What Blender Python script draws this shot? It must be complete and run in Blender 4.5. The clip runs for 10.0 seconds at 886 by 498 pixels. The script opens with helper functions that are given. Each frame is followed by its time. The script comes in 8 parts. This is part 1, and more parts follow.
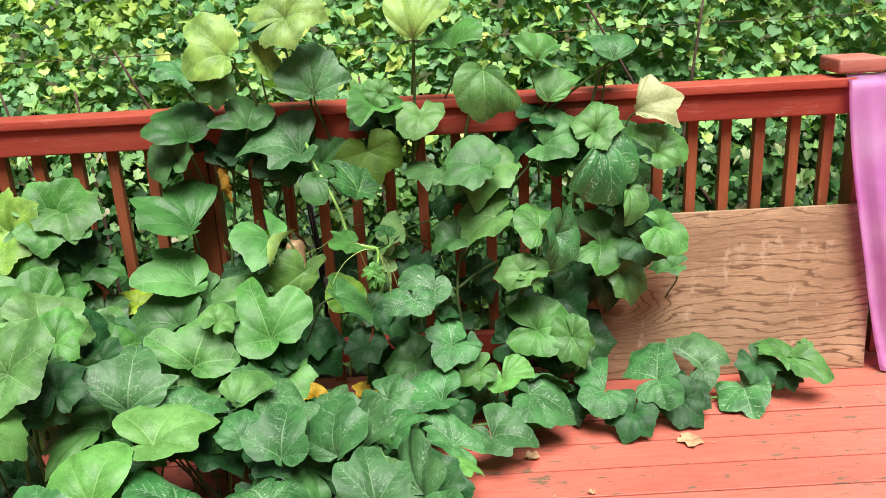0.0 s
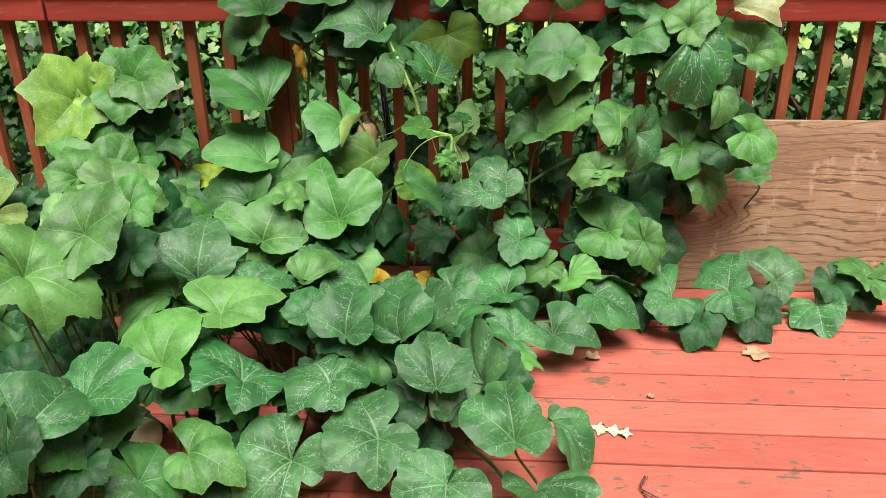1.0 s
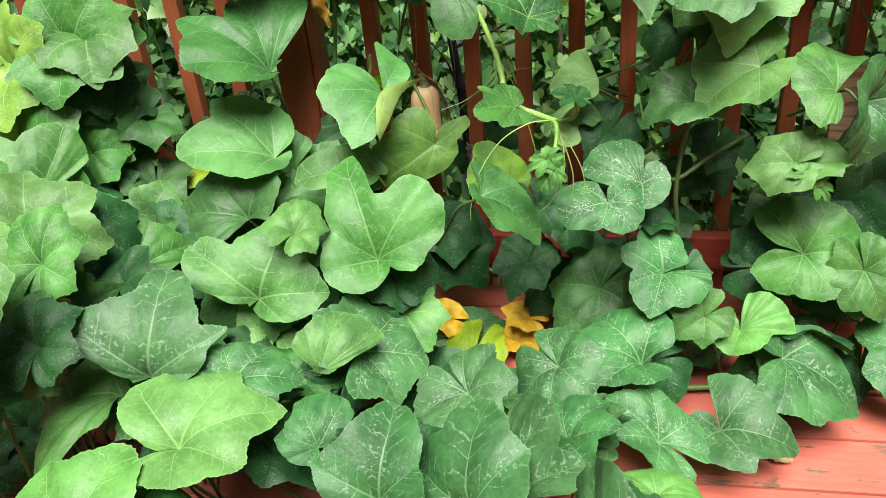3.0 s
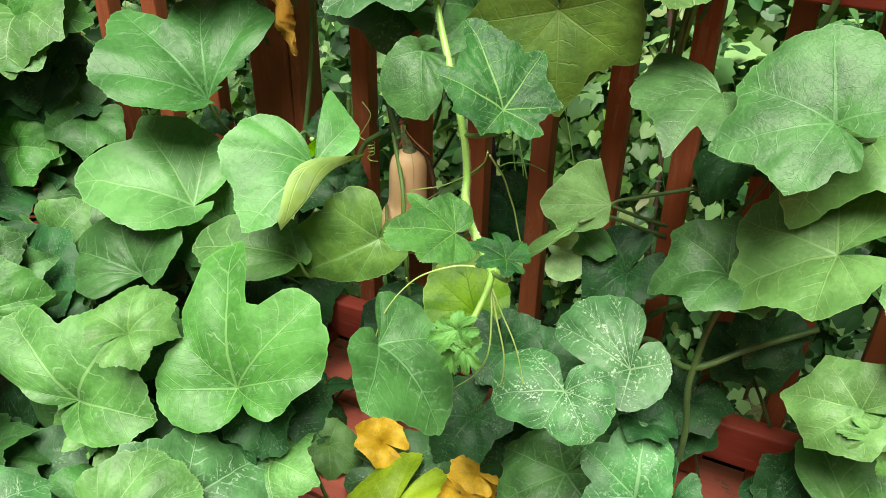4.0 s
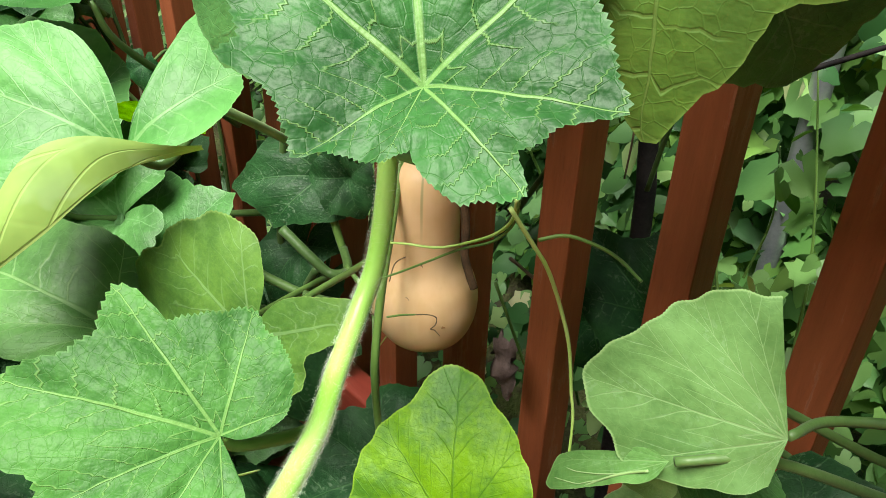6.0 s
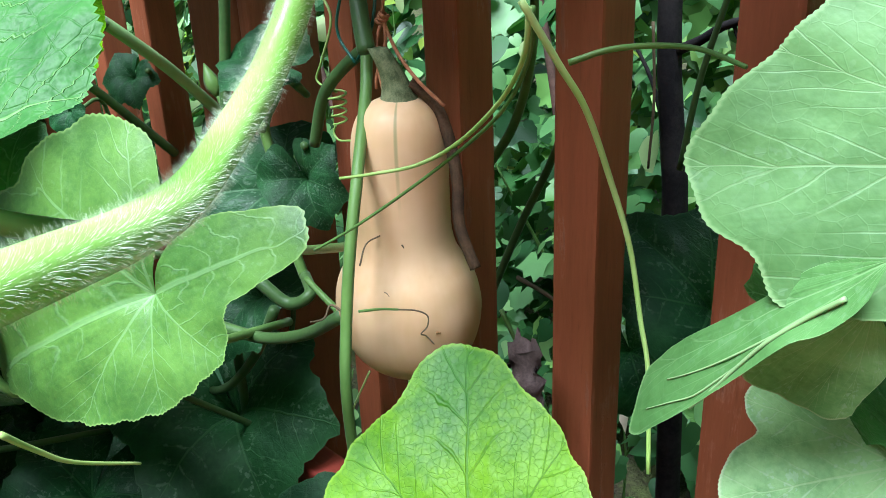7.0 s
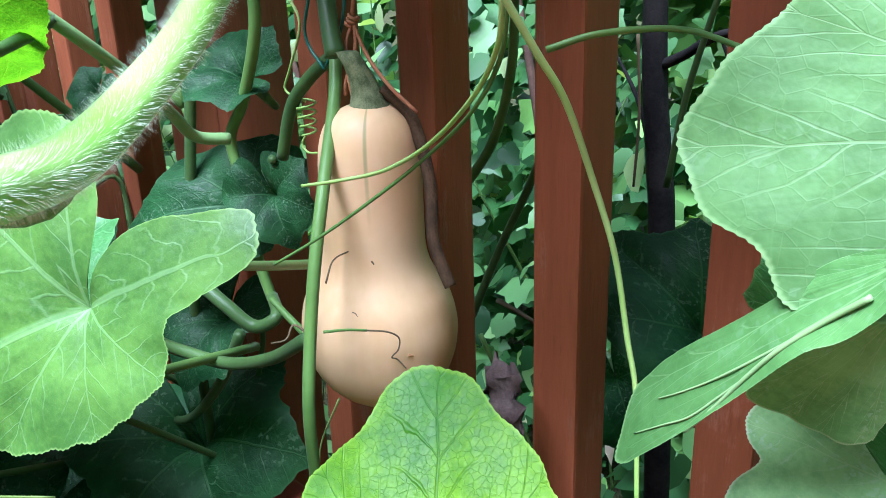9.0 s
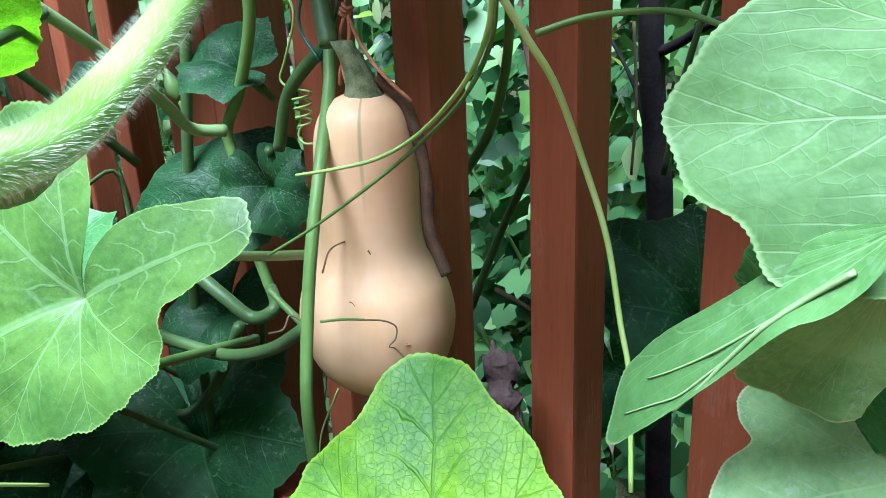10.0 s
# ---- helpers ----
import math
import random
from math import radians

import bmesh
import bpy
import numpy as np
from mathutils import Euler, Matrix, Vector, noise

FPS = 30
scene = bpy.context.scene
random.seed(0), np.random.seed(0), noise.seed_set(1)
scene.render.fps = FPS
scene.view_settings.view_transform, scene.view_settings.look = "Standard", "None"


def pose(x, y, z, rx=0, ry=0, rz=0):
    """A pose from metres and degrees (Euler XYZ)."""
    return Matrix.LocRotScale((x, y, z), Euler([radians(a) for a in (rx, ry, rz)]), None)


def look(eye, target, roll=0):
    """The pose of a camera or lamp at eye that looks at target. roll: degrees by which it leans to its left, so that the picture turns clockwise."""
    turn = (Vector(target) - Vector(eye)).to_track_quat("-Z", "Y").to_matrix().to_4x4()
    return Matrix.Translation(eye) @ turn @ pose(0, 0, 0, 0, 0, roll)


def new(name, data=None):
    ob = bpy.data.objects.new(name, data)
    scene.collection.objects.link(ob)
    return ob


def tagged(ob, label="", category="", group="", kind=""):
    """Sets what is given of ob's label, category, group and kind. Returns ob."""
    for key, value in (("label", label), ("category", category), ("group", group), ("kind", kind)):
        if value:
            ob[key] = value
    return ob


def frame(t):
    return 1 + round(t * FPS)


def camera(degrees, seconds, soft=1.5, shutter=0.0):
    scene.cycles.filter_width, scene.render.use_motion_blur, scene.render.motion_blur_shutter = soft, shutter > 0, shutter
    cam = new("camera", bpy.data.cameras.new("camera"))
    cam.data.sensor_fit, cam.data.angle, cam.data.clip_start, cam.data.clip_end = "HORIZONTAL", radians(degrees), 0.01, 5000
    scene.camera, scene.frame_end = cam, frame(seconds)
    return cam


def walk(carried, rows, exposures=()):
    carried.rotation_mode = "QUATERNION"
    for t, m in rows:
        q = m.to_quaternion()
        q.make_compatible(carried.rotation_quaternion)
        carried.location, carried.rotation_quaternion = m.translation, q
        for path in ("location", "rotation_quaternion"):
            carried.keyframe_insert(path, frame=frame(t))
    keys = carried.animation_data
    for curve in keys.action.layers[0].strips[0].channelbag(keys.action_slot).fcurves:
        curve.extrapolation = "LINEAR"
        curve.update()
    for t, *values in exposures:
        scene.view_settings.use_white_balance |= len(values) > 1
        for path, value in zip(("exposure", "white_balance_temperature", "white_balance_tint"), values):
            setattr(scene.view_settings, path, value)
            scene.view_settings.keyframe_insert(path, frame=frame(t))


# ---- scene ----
cam = camera(56.0, 10.0, soft=0.9)
PATH = [
    (0, (0.521, -2.845, 1.469), (0.527, -0.947, 0.839), -3.0),
    (0.5, (0.512, -2.838, 1.466), (0.519, -0.95, 0.804), -2.1),
    (1, (0.487, -2.814, 1.421), (0.345, -1.006, 0.577), -0.8),
    (1.5, (0.422, -2.664, 1.347), (0.162, -1.009, 0.256), -1.5),
    (2, (0.372, -2.456, 1.339), (0.117, -0.773, 0.289), -3.9),
    (2.5, (0.39, -2.175, 1.307), (0.12, -0.523, 0.213), -3.6),
    (3, (0.4, -1.842, 1.284), (0.046, -0.173, 0.241), -5.3),
    (3.2, (0.424, -1.697, 1.32), (0.056, -0.024, 0.287), -7.5),
    (4.3, (0.674, -1.079, 1.218), (-0.126, 0.35, 0.069), 4.4),
    (4.5, (0.678, -0.985, 1.197), (-0.141, 0.41, 0.021), 5.2),
    (5, (0.653, -0.781, 1.196), (-0.281, 0.559, 0.041), 5.7),
    (5.5, (0.589, -0.58, 1.113), (-0.536, 0.621, -0.023), 5.4),
    (5.7, (0.548, -0.531, 1.052), (-0.606, 0.597, -0.13), 4.0),
    (6.8, (0.427, -0.417, 0.744), (-0.896, 0.828, -0.092), -3.1),
    (7, (0.426, -0.415, 0.724), (-0.908, 0.864, -0.04), -2.5),
    (7.5, (0.41, -0.396, 0.709), (-0.907, 0.928, -0.005), -1.2),
    (8, (0.4, -0.39, 0.695), (-0.906, 0.943, -0.025), -0.9),
    (8.5, (0.406, -0.388, 0.696), (-0.907, 0.941, -0.019), -1.4),
    (9, (0.41, -0.389, 0.701), (-0.918, 0.936, 0.008), -1.9),
    (9.5, (0.411, -0.388, 0.701), (-0.932, 0.925, 0.013), -2.5),
    (10, (0.414, -0.387, 0.698), (-0.917, 0.929, -0.009), -2.6),
]
EXPOSURE = [(0, 0.54, 6500, 10), (0.6, 0.34, 6500, 10), (1.5, 0.32, 6500, 10), (2.5, 0.45, 6550, 9), (3.2, 0.70, 6600, 8), (4.3, 0.70, 6900, 5), (5.7, 0.92, 6900, 5), (6.8, 1.28, 5500, 7), (7.5, 1.46, 5050, 11), (10, 1.53, 4950, 13)]
walk(cam, [(t, look(eye, target, roll)) for t, eye, target, roll in PATH], EXPOSURE)

# ---- world, sun ----
world = bpy.data.worlds.new("overcast_sky")
scene.world = world
world.use_nodes = True
wn = world.node_tree
sky = wn.nodes.new("ShaderNodeTexSky")
sky.sky_type = 'NISHITA'
sky.sun_disc = False
sky.sun_elevation = radians(50)
sky.sun_rotation = radians(200)
sky.air_density = 1.2
sky.dust_density = 5.0
sky.ozone_density = 1.0
haze = wn.nodes.new("ShaderNodeMixRGB")
haze.inputs[0].default_value = 0.55
haze.inputs[2].default_value = (11.0, 11.2, 11.4, 1)
wn.links.new(sky.outputs[0], haze.inputs[1])
back = wn.nodes["Background"]
back.inputs[1].default_value = 0.020
wn.links.new(haze.outputs[0], back.inputs[0])

sun = new("sun", bpy.data.lights.new("sun", 'SUN'))
sun.data.energy = 6.9
sun.data.angle = radians(36)
sun.data.color = (1.0, 0.97, 0.92)
sun.matrix_world = look((0.5, -1.95, 4.6), (0, 0, 0))


# ---- node helpers ----
def material(name):
    m = bpy.data.materials.new(name)
    m.use_nodes = True
    nt = m.node_tree
    nt.nodes.clear()
    out = nt.nodes.new("ShaderNodeOutputMaterial")
    return m, nt, out


def add(nt, kind, values=None, **props):
    """A node with its properties set and its inputs filled with numbers or linked."""
    n = nt.nodes.new("ShaderNode" + kind)
    for k, v in props.items():
        if k == "op":
            n.operation = v
        elif k == "blend":
            n.blend_type = v
        elif k == "feature":
            n.feature = v
        elif k == "clamp":
            n.use_clamp = v
    for k, v in (values or {}).items():
        if isinstance(v, bpy.types.NodeSocket):
            nt.links.new(v, n.inputs[k])
        else:
            n.inputs[k].default_value = v
    return n


def mth(nt, op, a, b=0.0, c=None, clamp=False):
    vals = {0: a, 1: b}
    if c is not None:
        vals[2] = c
    return add(nt, "Math", vals, op=op, clamp=clamp).outputs[0]


def mix(nt, fac, a, b, blend='MIX'):
    return add(nt, "MixRGB", {0: fac, 1: a, 2: b}, blend=blend).outputs[0]


def step(nt, v, lo, hi, a=0.0, b=1.0):
    n = add(nt, "MapRange", {0: v, 1: lo, 2: hi, 3: a, 4: b})
    n.interpolation_type = 'SMOOTHSTEP'
    return n.outputs[0]


def noise_tex(nt, vec, scale, detail=4.0, rough=0.55):
    return add(nt, "TexNoise", {"Vector": vec, "Scale": scale, "Detail": detail, "Roughness": rough}).outputs[0]


def col(r, g, b):
    return (r, g, b, 1.0)


def bsdf(nt, out, colour, rough, bump=None, strength=0.3, dist=0.002, spec=0.5, metal=0.0):
    vals = {"Base Color": colour, "Roughness": rough, "Specular IOR Level": spec, "Metallic": metal}
    if bump is not None:
        vals["Normal"] = add(nt, "Bump", {"Height": bump, "Strength": strength, "Distance": dist}).outputs[0]
    p = add(nt, "BsdfPrincipled", vals)
    nt.links.new(p.outputs[0], out.inputs[0])
    return p


def objcoord(nt, scale=(1, 1, 1)):
    t = nt.nodes.new("ShaderNodeTexCoord").outputs["Object"]
    if scale != (1, 1, 1):
        t = add(nt, "Mapping", {"Vector": t, "Scale": scale}).outputs[0]
    return t


# ---- materials ----
VEINS = (0.0, 0.88, 1.80, 2.62)          # angles of the main veins from the midrib, mirrored


def leaf_material(name, dark, light, vein, mottle=0.0, glow=None, rough=0.47, through_amount=0.16, vein_up=1.0, spec=0.32, crinkle=0.07, net_amount=0.04, net_scale=16.0, vein_amount=0.36, relief_amount=0.50, rim_amount=0.16):
    """A squash leaf: radiating and feathered veins, fine net, silver flecks beside the veins, some blotches."""
    m, nt, out = material(name)
    uv = nt.nodes.new("ShaderNodeUVMap").outputs[0]
    sep = add(nt, "SeparateXYZ", {0: uv})
    ang = mth(nt, 'MULTIPLY', mth(nt, 'SUBTRACT', sep.outputs[0], 0.5), 2 * math.pi)
    rad = sep.outputs[1]
    tc = nt.nodes.new("ShaderNodeTexCoord").outputs["Object"]
    info = nt.nodes.new("ShaderNodeObjectInfo").outputs["Random"]
    offs = add(nt, "VectorMath", {0: tc, 1: add(nt, "CombineXYZ", {0: mth(nt, 'MULTIPLY', info, 37.0), 1: mth(nt, 'MULTIPLY', info, 11.0)}).outputs[0]}, op='ADD').outputs[0]
    wob = noise_tex(nt, offs, 3.0, 2.0)
    ang = mth(nt, 'ABSOLUTE', mth(nt, 'ADD', ang, mth(nt, 'MULTIPLY', mth(nt, 'SUBTRACT', wob, 0.5), mth(nt, 'MULTIPLY', rad, 0.15))))
    near = None
    for v in VEINS:
        d = mth(nt, 'ABSOLUTE', mth(nt, 'SUBTRACT', ang, v))
        near = d if near is None else mth(nt, 'MINIMUM', near, d)
    side = mth(nt, 'MULTIPLY', near, rad)
    width = mth(nt, 'MULTIPLY', mth(nt, 'SUBTRACT', 1.20, rad), 0.0125)
    main = step(nt, mth(nt, 'DIVIDE', side, width), 0.5, 1.3, 1.0, 0.0)
    along = mth(nt, 'ADD', mth(nt, 'SUBTRACT', rad, mth(nt, 'MULTIPLY', side, 1.15)), mth(nt, 'MULTIPLY', wob, 0.16))
    tooth = mth(nt, 'PINGPONG', along, 0.085)
    feather = mth(nt, 'MULTIPLY', step(nt, tooth, 0.002, 0.010, 1.0, 0.0), step(nt, side, 0.36, 0.08, 0.0, 0.65))
    cells = add(nt, "TexVoronoi", {"Vector": offs, "Scale": net_scale}, feature='DISTANCE_TO_EDGE').outputs["Distance"]
    net = step(nt, cells, 0.0, 0.05, 0.8, 0.0)
    small = noise_tex(nt, offs, 20.0, 2.0)
    veins = mth(nt, 'MAXIMUM', main, feather)
    allv = mth(nt, 'MAXIMUM', veins, net)
    blotch = noise_tex(nt, offs, 2.2, 3.0)
    fine = noise_tex(nt, offs, 26.0, 3.0)
    tone = mth(nt, 'ADD', mth(nt, 'MULTIPLY', blotch, 0.75), mth(nt, 'MULTIPLY', fine, 0.25))
    dark = col(dark[0] * 0.85, dark[1] * 0.85, dark[2] * 0.85)
    light = col(light[0] * 1.12, light[1] * 1.12, light[2] * 1.12)
    base = mix(nt, step(nt, tone, 0.33, 0.67), dark, light)
    base = mix(nt, mth(nt, 'MULTIPLY', net, net_amount), base, vein)
    # silver flecks where side veins leave the main ones
    patch = step(nt, noise_tex(nt, offs, 24.0, 2.0), 0.56, 0.63)
    beside = mth(nt, 'MULTIPLY', step(nt, side, 0.010, 0.03), step(nt, side, 0.20, 0.07, 0.0, 1.0))
    fleck = mth(nt, 'MULTIPLY', mth(nt, 'MULTIPLY', patch, beside), step(nt, noise_tex(nt, offs, 3.0, 2.0), 0.40, 0.58))
    fleck = mth(nt, 'MAXIMUM', fleck, mth(nt, 'MULTIPLY', mth(nt, 'MULTIPLY', step(nt, tooth, 0.004, 0.022, 1.0, 0.0), step(nt, noise_tex(nt, offs, 15.0, 2.0), 0.54, 0.61)), step(nt, side, 0.34, 0.12, 0.0, 0.8)))
    base = mix(nt, mth(nt, 'MULTIPLY', fleck, mottle), base, col(0.33, 0.45, 0.32))
    base = mix(nt, mth(nt, 'MULTIPLY', veins, vein_amount), base, vein)
    rim = step(nt, rad, 0.978, 0.996)
    base = mix(nt, mth(nt, 'MULTIPLY', rim, rim_amount), base, col(min(0.6, light[0] * 2.2 + 0.06), min(0.6, light[1] * 1.7 + 0.08), min(0.6, light[2] * 2.2 + 0.05)))
    # hue and value differ from leaf to leaf
    base = add(nt, "HueSaturation", {"Hue": mth(nt, 'ADD', 0.494, mth(nt, 'MULTIPLY', info, 0.012)),
                                     "Saturation": mth(nt, 'ADD', 0.97, mth(nt, 'MULTIPLY', info, 0.12)),
                                     "Value": mth(nt, 'ADD', 0.86, mth(nt, 'MULTIPLY', mth(nt, 'FRACT', mth(nt, 'MULTIPLY', info, 7.31)), 0.30)),
                                     "Fac": 1.0, "Color": base}).outputs[0]
    relief = mth(nt, 'SUBTRACT', mth(nt, 'MULTIPLY', fine, 0.35), mth(nt, 'MULTIPLY', mth(nt, 'MAXIMUM', veins, mth(nt, 'MULTIPLY', net, crinkle * 3.0)), 0.7 * vein_up))
    relief = mth(nt, 'ADD', relief, mth(nt, 'MULTIPLY', step(nt, small, 0.32, 0.68), crinkle * 4.0))
    nrm = add(nt, "Bump", {"Height": relief, "Strength": relief_amount, "Distance": 0.0016}).outputs[0]
    p = add(nt, "BsdfPrincipled", {"Base Color": base, "Roughness": rough, "Specular IOR Level": spec, "Normal": nrm})
    thr = mix(nt, 1.0, base, glow or col(1.35, 1.35, 0.5), 'MULTIPLY')
    tr = add(nt, "BsdfTranslucent", {"Color": thr, "Normal": nrm})
    mx = add(nt, "MixShader", {0: through_amount, 1: p.outputs[0], 2: tr.outputs[0]})
    nt.links.new(mx.outputs[0], out.inputs[0])
    return m


LEAF = {
    'g': leaf_material("leaf_green", col(0.048, 0.146, 0.032), col(0.084, 0.220, 0.054), col(0.22, 0.38, 0.15), 0.16, vein_amount=0.50),
    'b': leaf_material("leaf_blue_green", col(0.035, 0.104, 0.028), col(0.062, 0.164, 0.047), col(0.15, 0.30, 0.13), 0.15, vein_amount=0.42),
    # the dark leaf's green also holds the shade under other leaves
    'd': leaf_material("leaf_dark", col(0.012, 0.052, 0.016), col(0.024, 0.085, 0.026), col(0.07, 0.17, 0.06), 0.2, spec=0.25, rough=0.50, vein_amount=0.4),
    'm': leaf_material("leaf_flecked", col(0.034, 0.108, 0.034), col(0.060, 0.166, 0.056), col(0.22, 0.36, 0.19), 0.42, vein_amount=0.50),
    'M': leaf_material("leaf_silver_flecked", col(0.026, 0.104, 0.030), col(0.050, 0.168, 0.050), col(0.24, 0.38, 0.21), 0.8, vein_amount=0.65),
    'L': leaf_material("leaf_light", col(0.074, 0.195, 0.044), col(0.112, 0.258, 0.070), col(0.24, 0.40, 0.14), 0.12, vein_amount=0.42),
    'p': leaf_material("leaf_pale", col(0.110, 0.205, 0.045), col(0.20, 0.32, 0.075), col(0.33, 0.43, 0.15), 0.25),
    'y': leaf_material("leaf_yellow_green", col(0.17, 0.28, 0.014), col(0.27, 0.40, 0.026), col(0.33, 0.43, 0.08), 0.1),
    'Y': leaf_material("leaf_fading", col(0.30, 0.36, 0.15), col(0.46, 0.50, 0.27), col(0.42, 0.44, 0.24), 0.3),
    'o': leaf_material("leaf_olive_back", col(0.044, 0.112, 0.010), col(0.074, 0.162, 0.016), col(0.13, 0.20, 0.05), 0.0, rough=0.6, vein_up=-1.0),
    's': leaf_material("leaf_young_crinkled", col(0.012, 0.058, 0.014), col(0.026, 0.104, 0.024), col(0.20, 0.36, 0.11), 0.10, vein_amount=0.48, crinkle=0.06, relief_amount=0.7, rough=0.46, spec=0.22),
    'S': leaf_material("leaf_young_fresh", col(0.026, 0.098, 0.020), col(0.048, 0.150, 0.030), col(0.20, 0.36, 0.11), 0.08, vein_amount=0.42, crinkle=0.06, relief_amount=0.6, rough=0.5, spec=0.18),
    'n': leaf_material("leaf_fresh", col(0.056, 0.122, 0.028), col(0.090, 0.168, 0.038), col(0.20, 0.31, 0.15), 0.06, vein_amount=0.34, net_amount=0.11, net_scale=34.0, rim_amount=0.4, crinkle=0.03, relief_amount=0.22),
    'u': leaf_material("leaf_underside", col(0.078, 0.165, 0.048), col(0.108, 0.208, 0.070), col(0.21, 0.32, 0.15), 0.1, rough=0.55, through_amount=0.18, vein_up=-0.9, rim_amount=0.4, crinkle=0.05, vein_amount=0.50, net_amount=0.07, net_scale=17.0, relief_amount=0.22),
    'w': leaf_material("leaf_yellowing", col(0.056, 0.150, 0.018), col(0.140, 0.265, 0.016), col(0.03, 0.10, 0.012), 0.0, rough=0.5, rim_amount=0.25, crinkle=0.06, net_amount=0.35, vein_amount=0.5, net_scale=30.0),
    'P': leaf_material("leaf_pale_underside", col(0.15, 0.29, 0.10), col(0.23, 0.38, 0.16), col(0.38, 0.48, 0.28), 0.5, rough=0.55, through_amount=0.25, vein_up=-0.9, rim_amount=0.4, crinkle=0.05, net_amount=0.08, net_scale=17.0, relief_amount=0.25),
    'j': leaf_material("leaf_matt_blue_green", col(0.052, 0.162, 0.040), col(0.080, 0.215, 0.060), col(0.20, 0.34, 0.15), 0.06, vein_amount=0.42, net_amount=0.02, relief_amount=0.35),
    'T': leaf_material("leaf_thin", col(0.11, 0.27, 0.016), col(0.16, 0.35, 0.028), col(0.24, 0.40, 0.06), 0.0, through_amount=0.6, vein_amount=0.5),
    'k': leaf_material("leaf_gold", col(0.55, 0.33, 0.02), col(0.68, 0.46, 0.04), col(0.42, 0.36, 0.06), 0.0),
}


def stem_material(name, a, b, rough=0.5):
    m, nt, out = material(name)
    tc = objcoord(nt)
    n1 = noise_tex(nt, tc, 18.0, 3.0)
    n2 = noise_tex(nt, tc, 220.0, 3.0)
    c = mix(nt, step(nt, n1, 0.35, 0.65), a, b)
    c = mix(nt, mth(nt, 'MULTIPLY', n2, 0.12), c, col(0.30, 0.38, 0.18))
    p = bsdf(nt, out, c, rough, n2, 0.35, 0.0008, 0.4)
    p.inputs["Sheen Weight"].default_value = 0.04
    return m


STEM = stem_material("stem_green", col(0.060, 0.140, 0.020), col(0.105, 0.205, 0.036))
# the green stem again, darkened to carry the shade among the leaves
STEM_DARK = stem_material("stem_green_darkened", col(0.026, 0.072, 0.012), col(0.048, 0.108, 0.020))
STEM_PALE = stem_material("stem_pale_green", col(0.19, 0.42, 0.045), col(0.29, 0.52, 0.11), 0.36)
TENDRIL = stem_material("tendril_green", col(0.26, 0.42, 0.08), col(0.38, 0.52, 0.16))
DRY = stem_material("stem_dry", col(0.065, 0.038, 0.020), col(0.13, 0.080, 0.042), 0.8)
RIB = stem_material("leaf_rib_green", col(0.17, 0.29, 0.10), col(0.24, 0.37, 0.15))
HAIR = stem_material("stem_hair", col(0.66, 0.76, 0.58), col(0.78, 0.84, 0.72), 0.6)


def painted_wood(name, a, b, worn, wear, grain=(1.0, 9.0, 9.0), rough=0.5):
    """Stained or painted timber: grain along x of the piece, faded patches, cracks and bare spots."""
    m, nt, out = material(name)
    info = nt.nodes.new("ShaderNodeObjectInfo").outputs["Random"]
    tc = nt.nodes.new("ShaderNodeTexCoord").outputs["Object"]
    mv = add(nt, "VectorMath", {0: tc, 1: add(nt, "CombineXYZ", {0: mth(nt, 'MULTIPLY', info, 53.0), 1: info, 2: mth(nt, 'MULTIPLY', info, 7.0)}).outputs[0]}, op='ADD').outputs[0]
    gr = add(nt, "Mapping", {"Vector": mv, "Scale": grain}).outputs[0]
    g1 = noise_tex(nt, gr, 9.0, 6.0, 0.65)
    g2 = noise_tex(nt, gr, 38.0, 4.0, 0.6)
    big = noise_tex(nt, mv, 1.7, 4.0, 0.6)
    mid = noise_tex(nt, mv, 14.0, 5.0, 0.65)
    tone = mth(nt, 'ADD', mth(nt, 'MULTIPLY', g1, 0.5), mth(nt, 'MULTIPLY', big, 0.5))
    c = mix(nt, step(nt, tone, 0.32, 0.68), a, b)
    c = mix(nt, mth(nt, 'MULTIPLY', step(nt, g2, 0.55, 0.8), 0.35), c, col(a[0] * 0.45, a[1] * 0.45, a[2] * 0.45))
    crack = mth(nt, 'MULTIPLY', step(nt, g1, 0.625, 0.665), step(nt, mid, 0.43, 0.58))
    bare = mth(nt, 'MULTIPLY', step(nt, mth(nt, 'ADD', mth(nt, 'MULTIPLY', g1, 0.6), mth(nt, 'MULTIPLY', mid, 0.6)), 0.675, 0.725), wear)
    c = mix(nt, mth(nt, 'MULTIPLY', crack, 0.6 * min(1.0, wear + 0.25)), c, col(0.05, 0.016, 0.012))
    c = mix(nt, bare, c, worn)
    v = mth(nt, 'ADD', 0.90, mth(nt, 'MULTIPLY', info, 0.2))
    c = add(nt, "HueSaturation", {"Hue": 0.5, "Saturation": 1.0, "Value": v, "Fac": 1.0, "Color": c}).outputs[0]
    h = mth(nt, 'SUBTRACT', mth(nt, 'MULTIPLY', g2, 0.5), mth(nt, 'ADD', crack, bare))
    bsdf(nt, out, c, mth(nt, 'ADD', rough, mth(nt, 'MULTIPLY', mid, 0.2)), h, 0.5, 0.0015, 0.35)
    return m


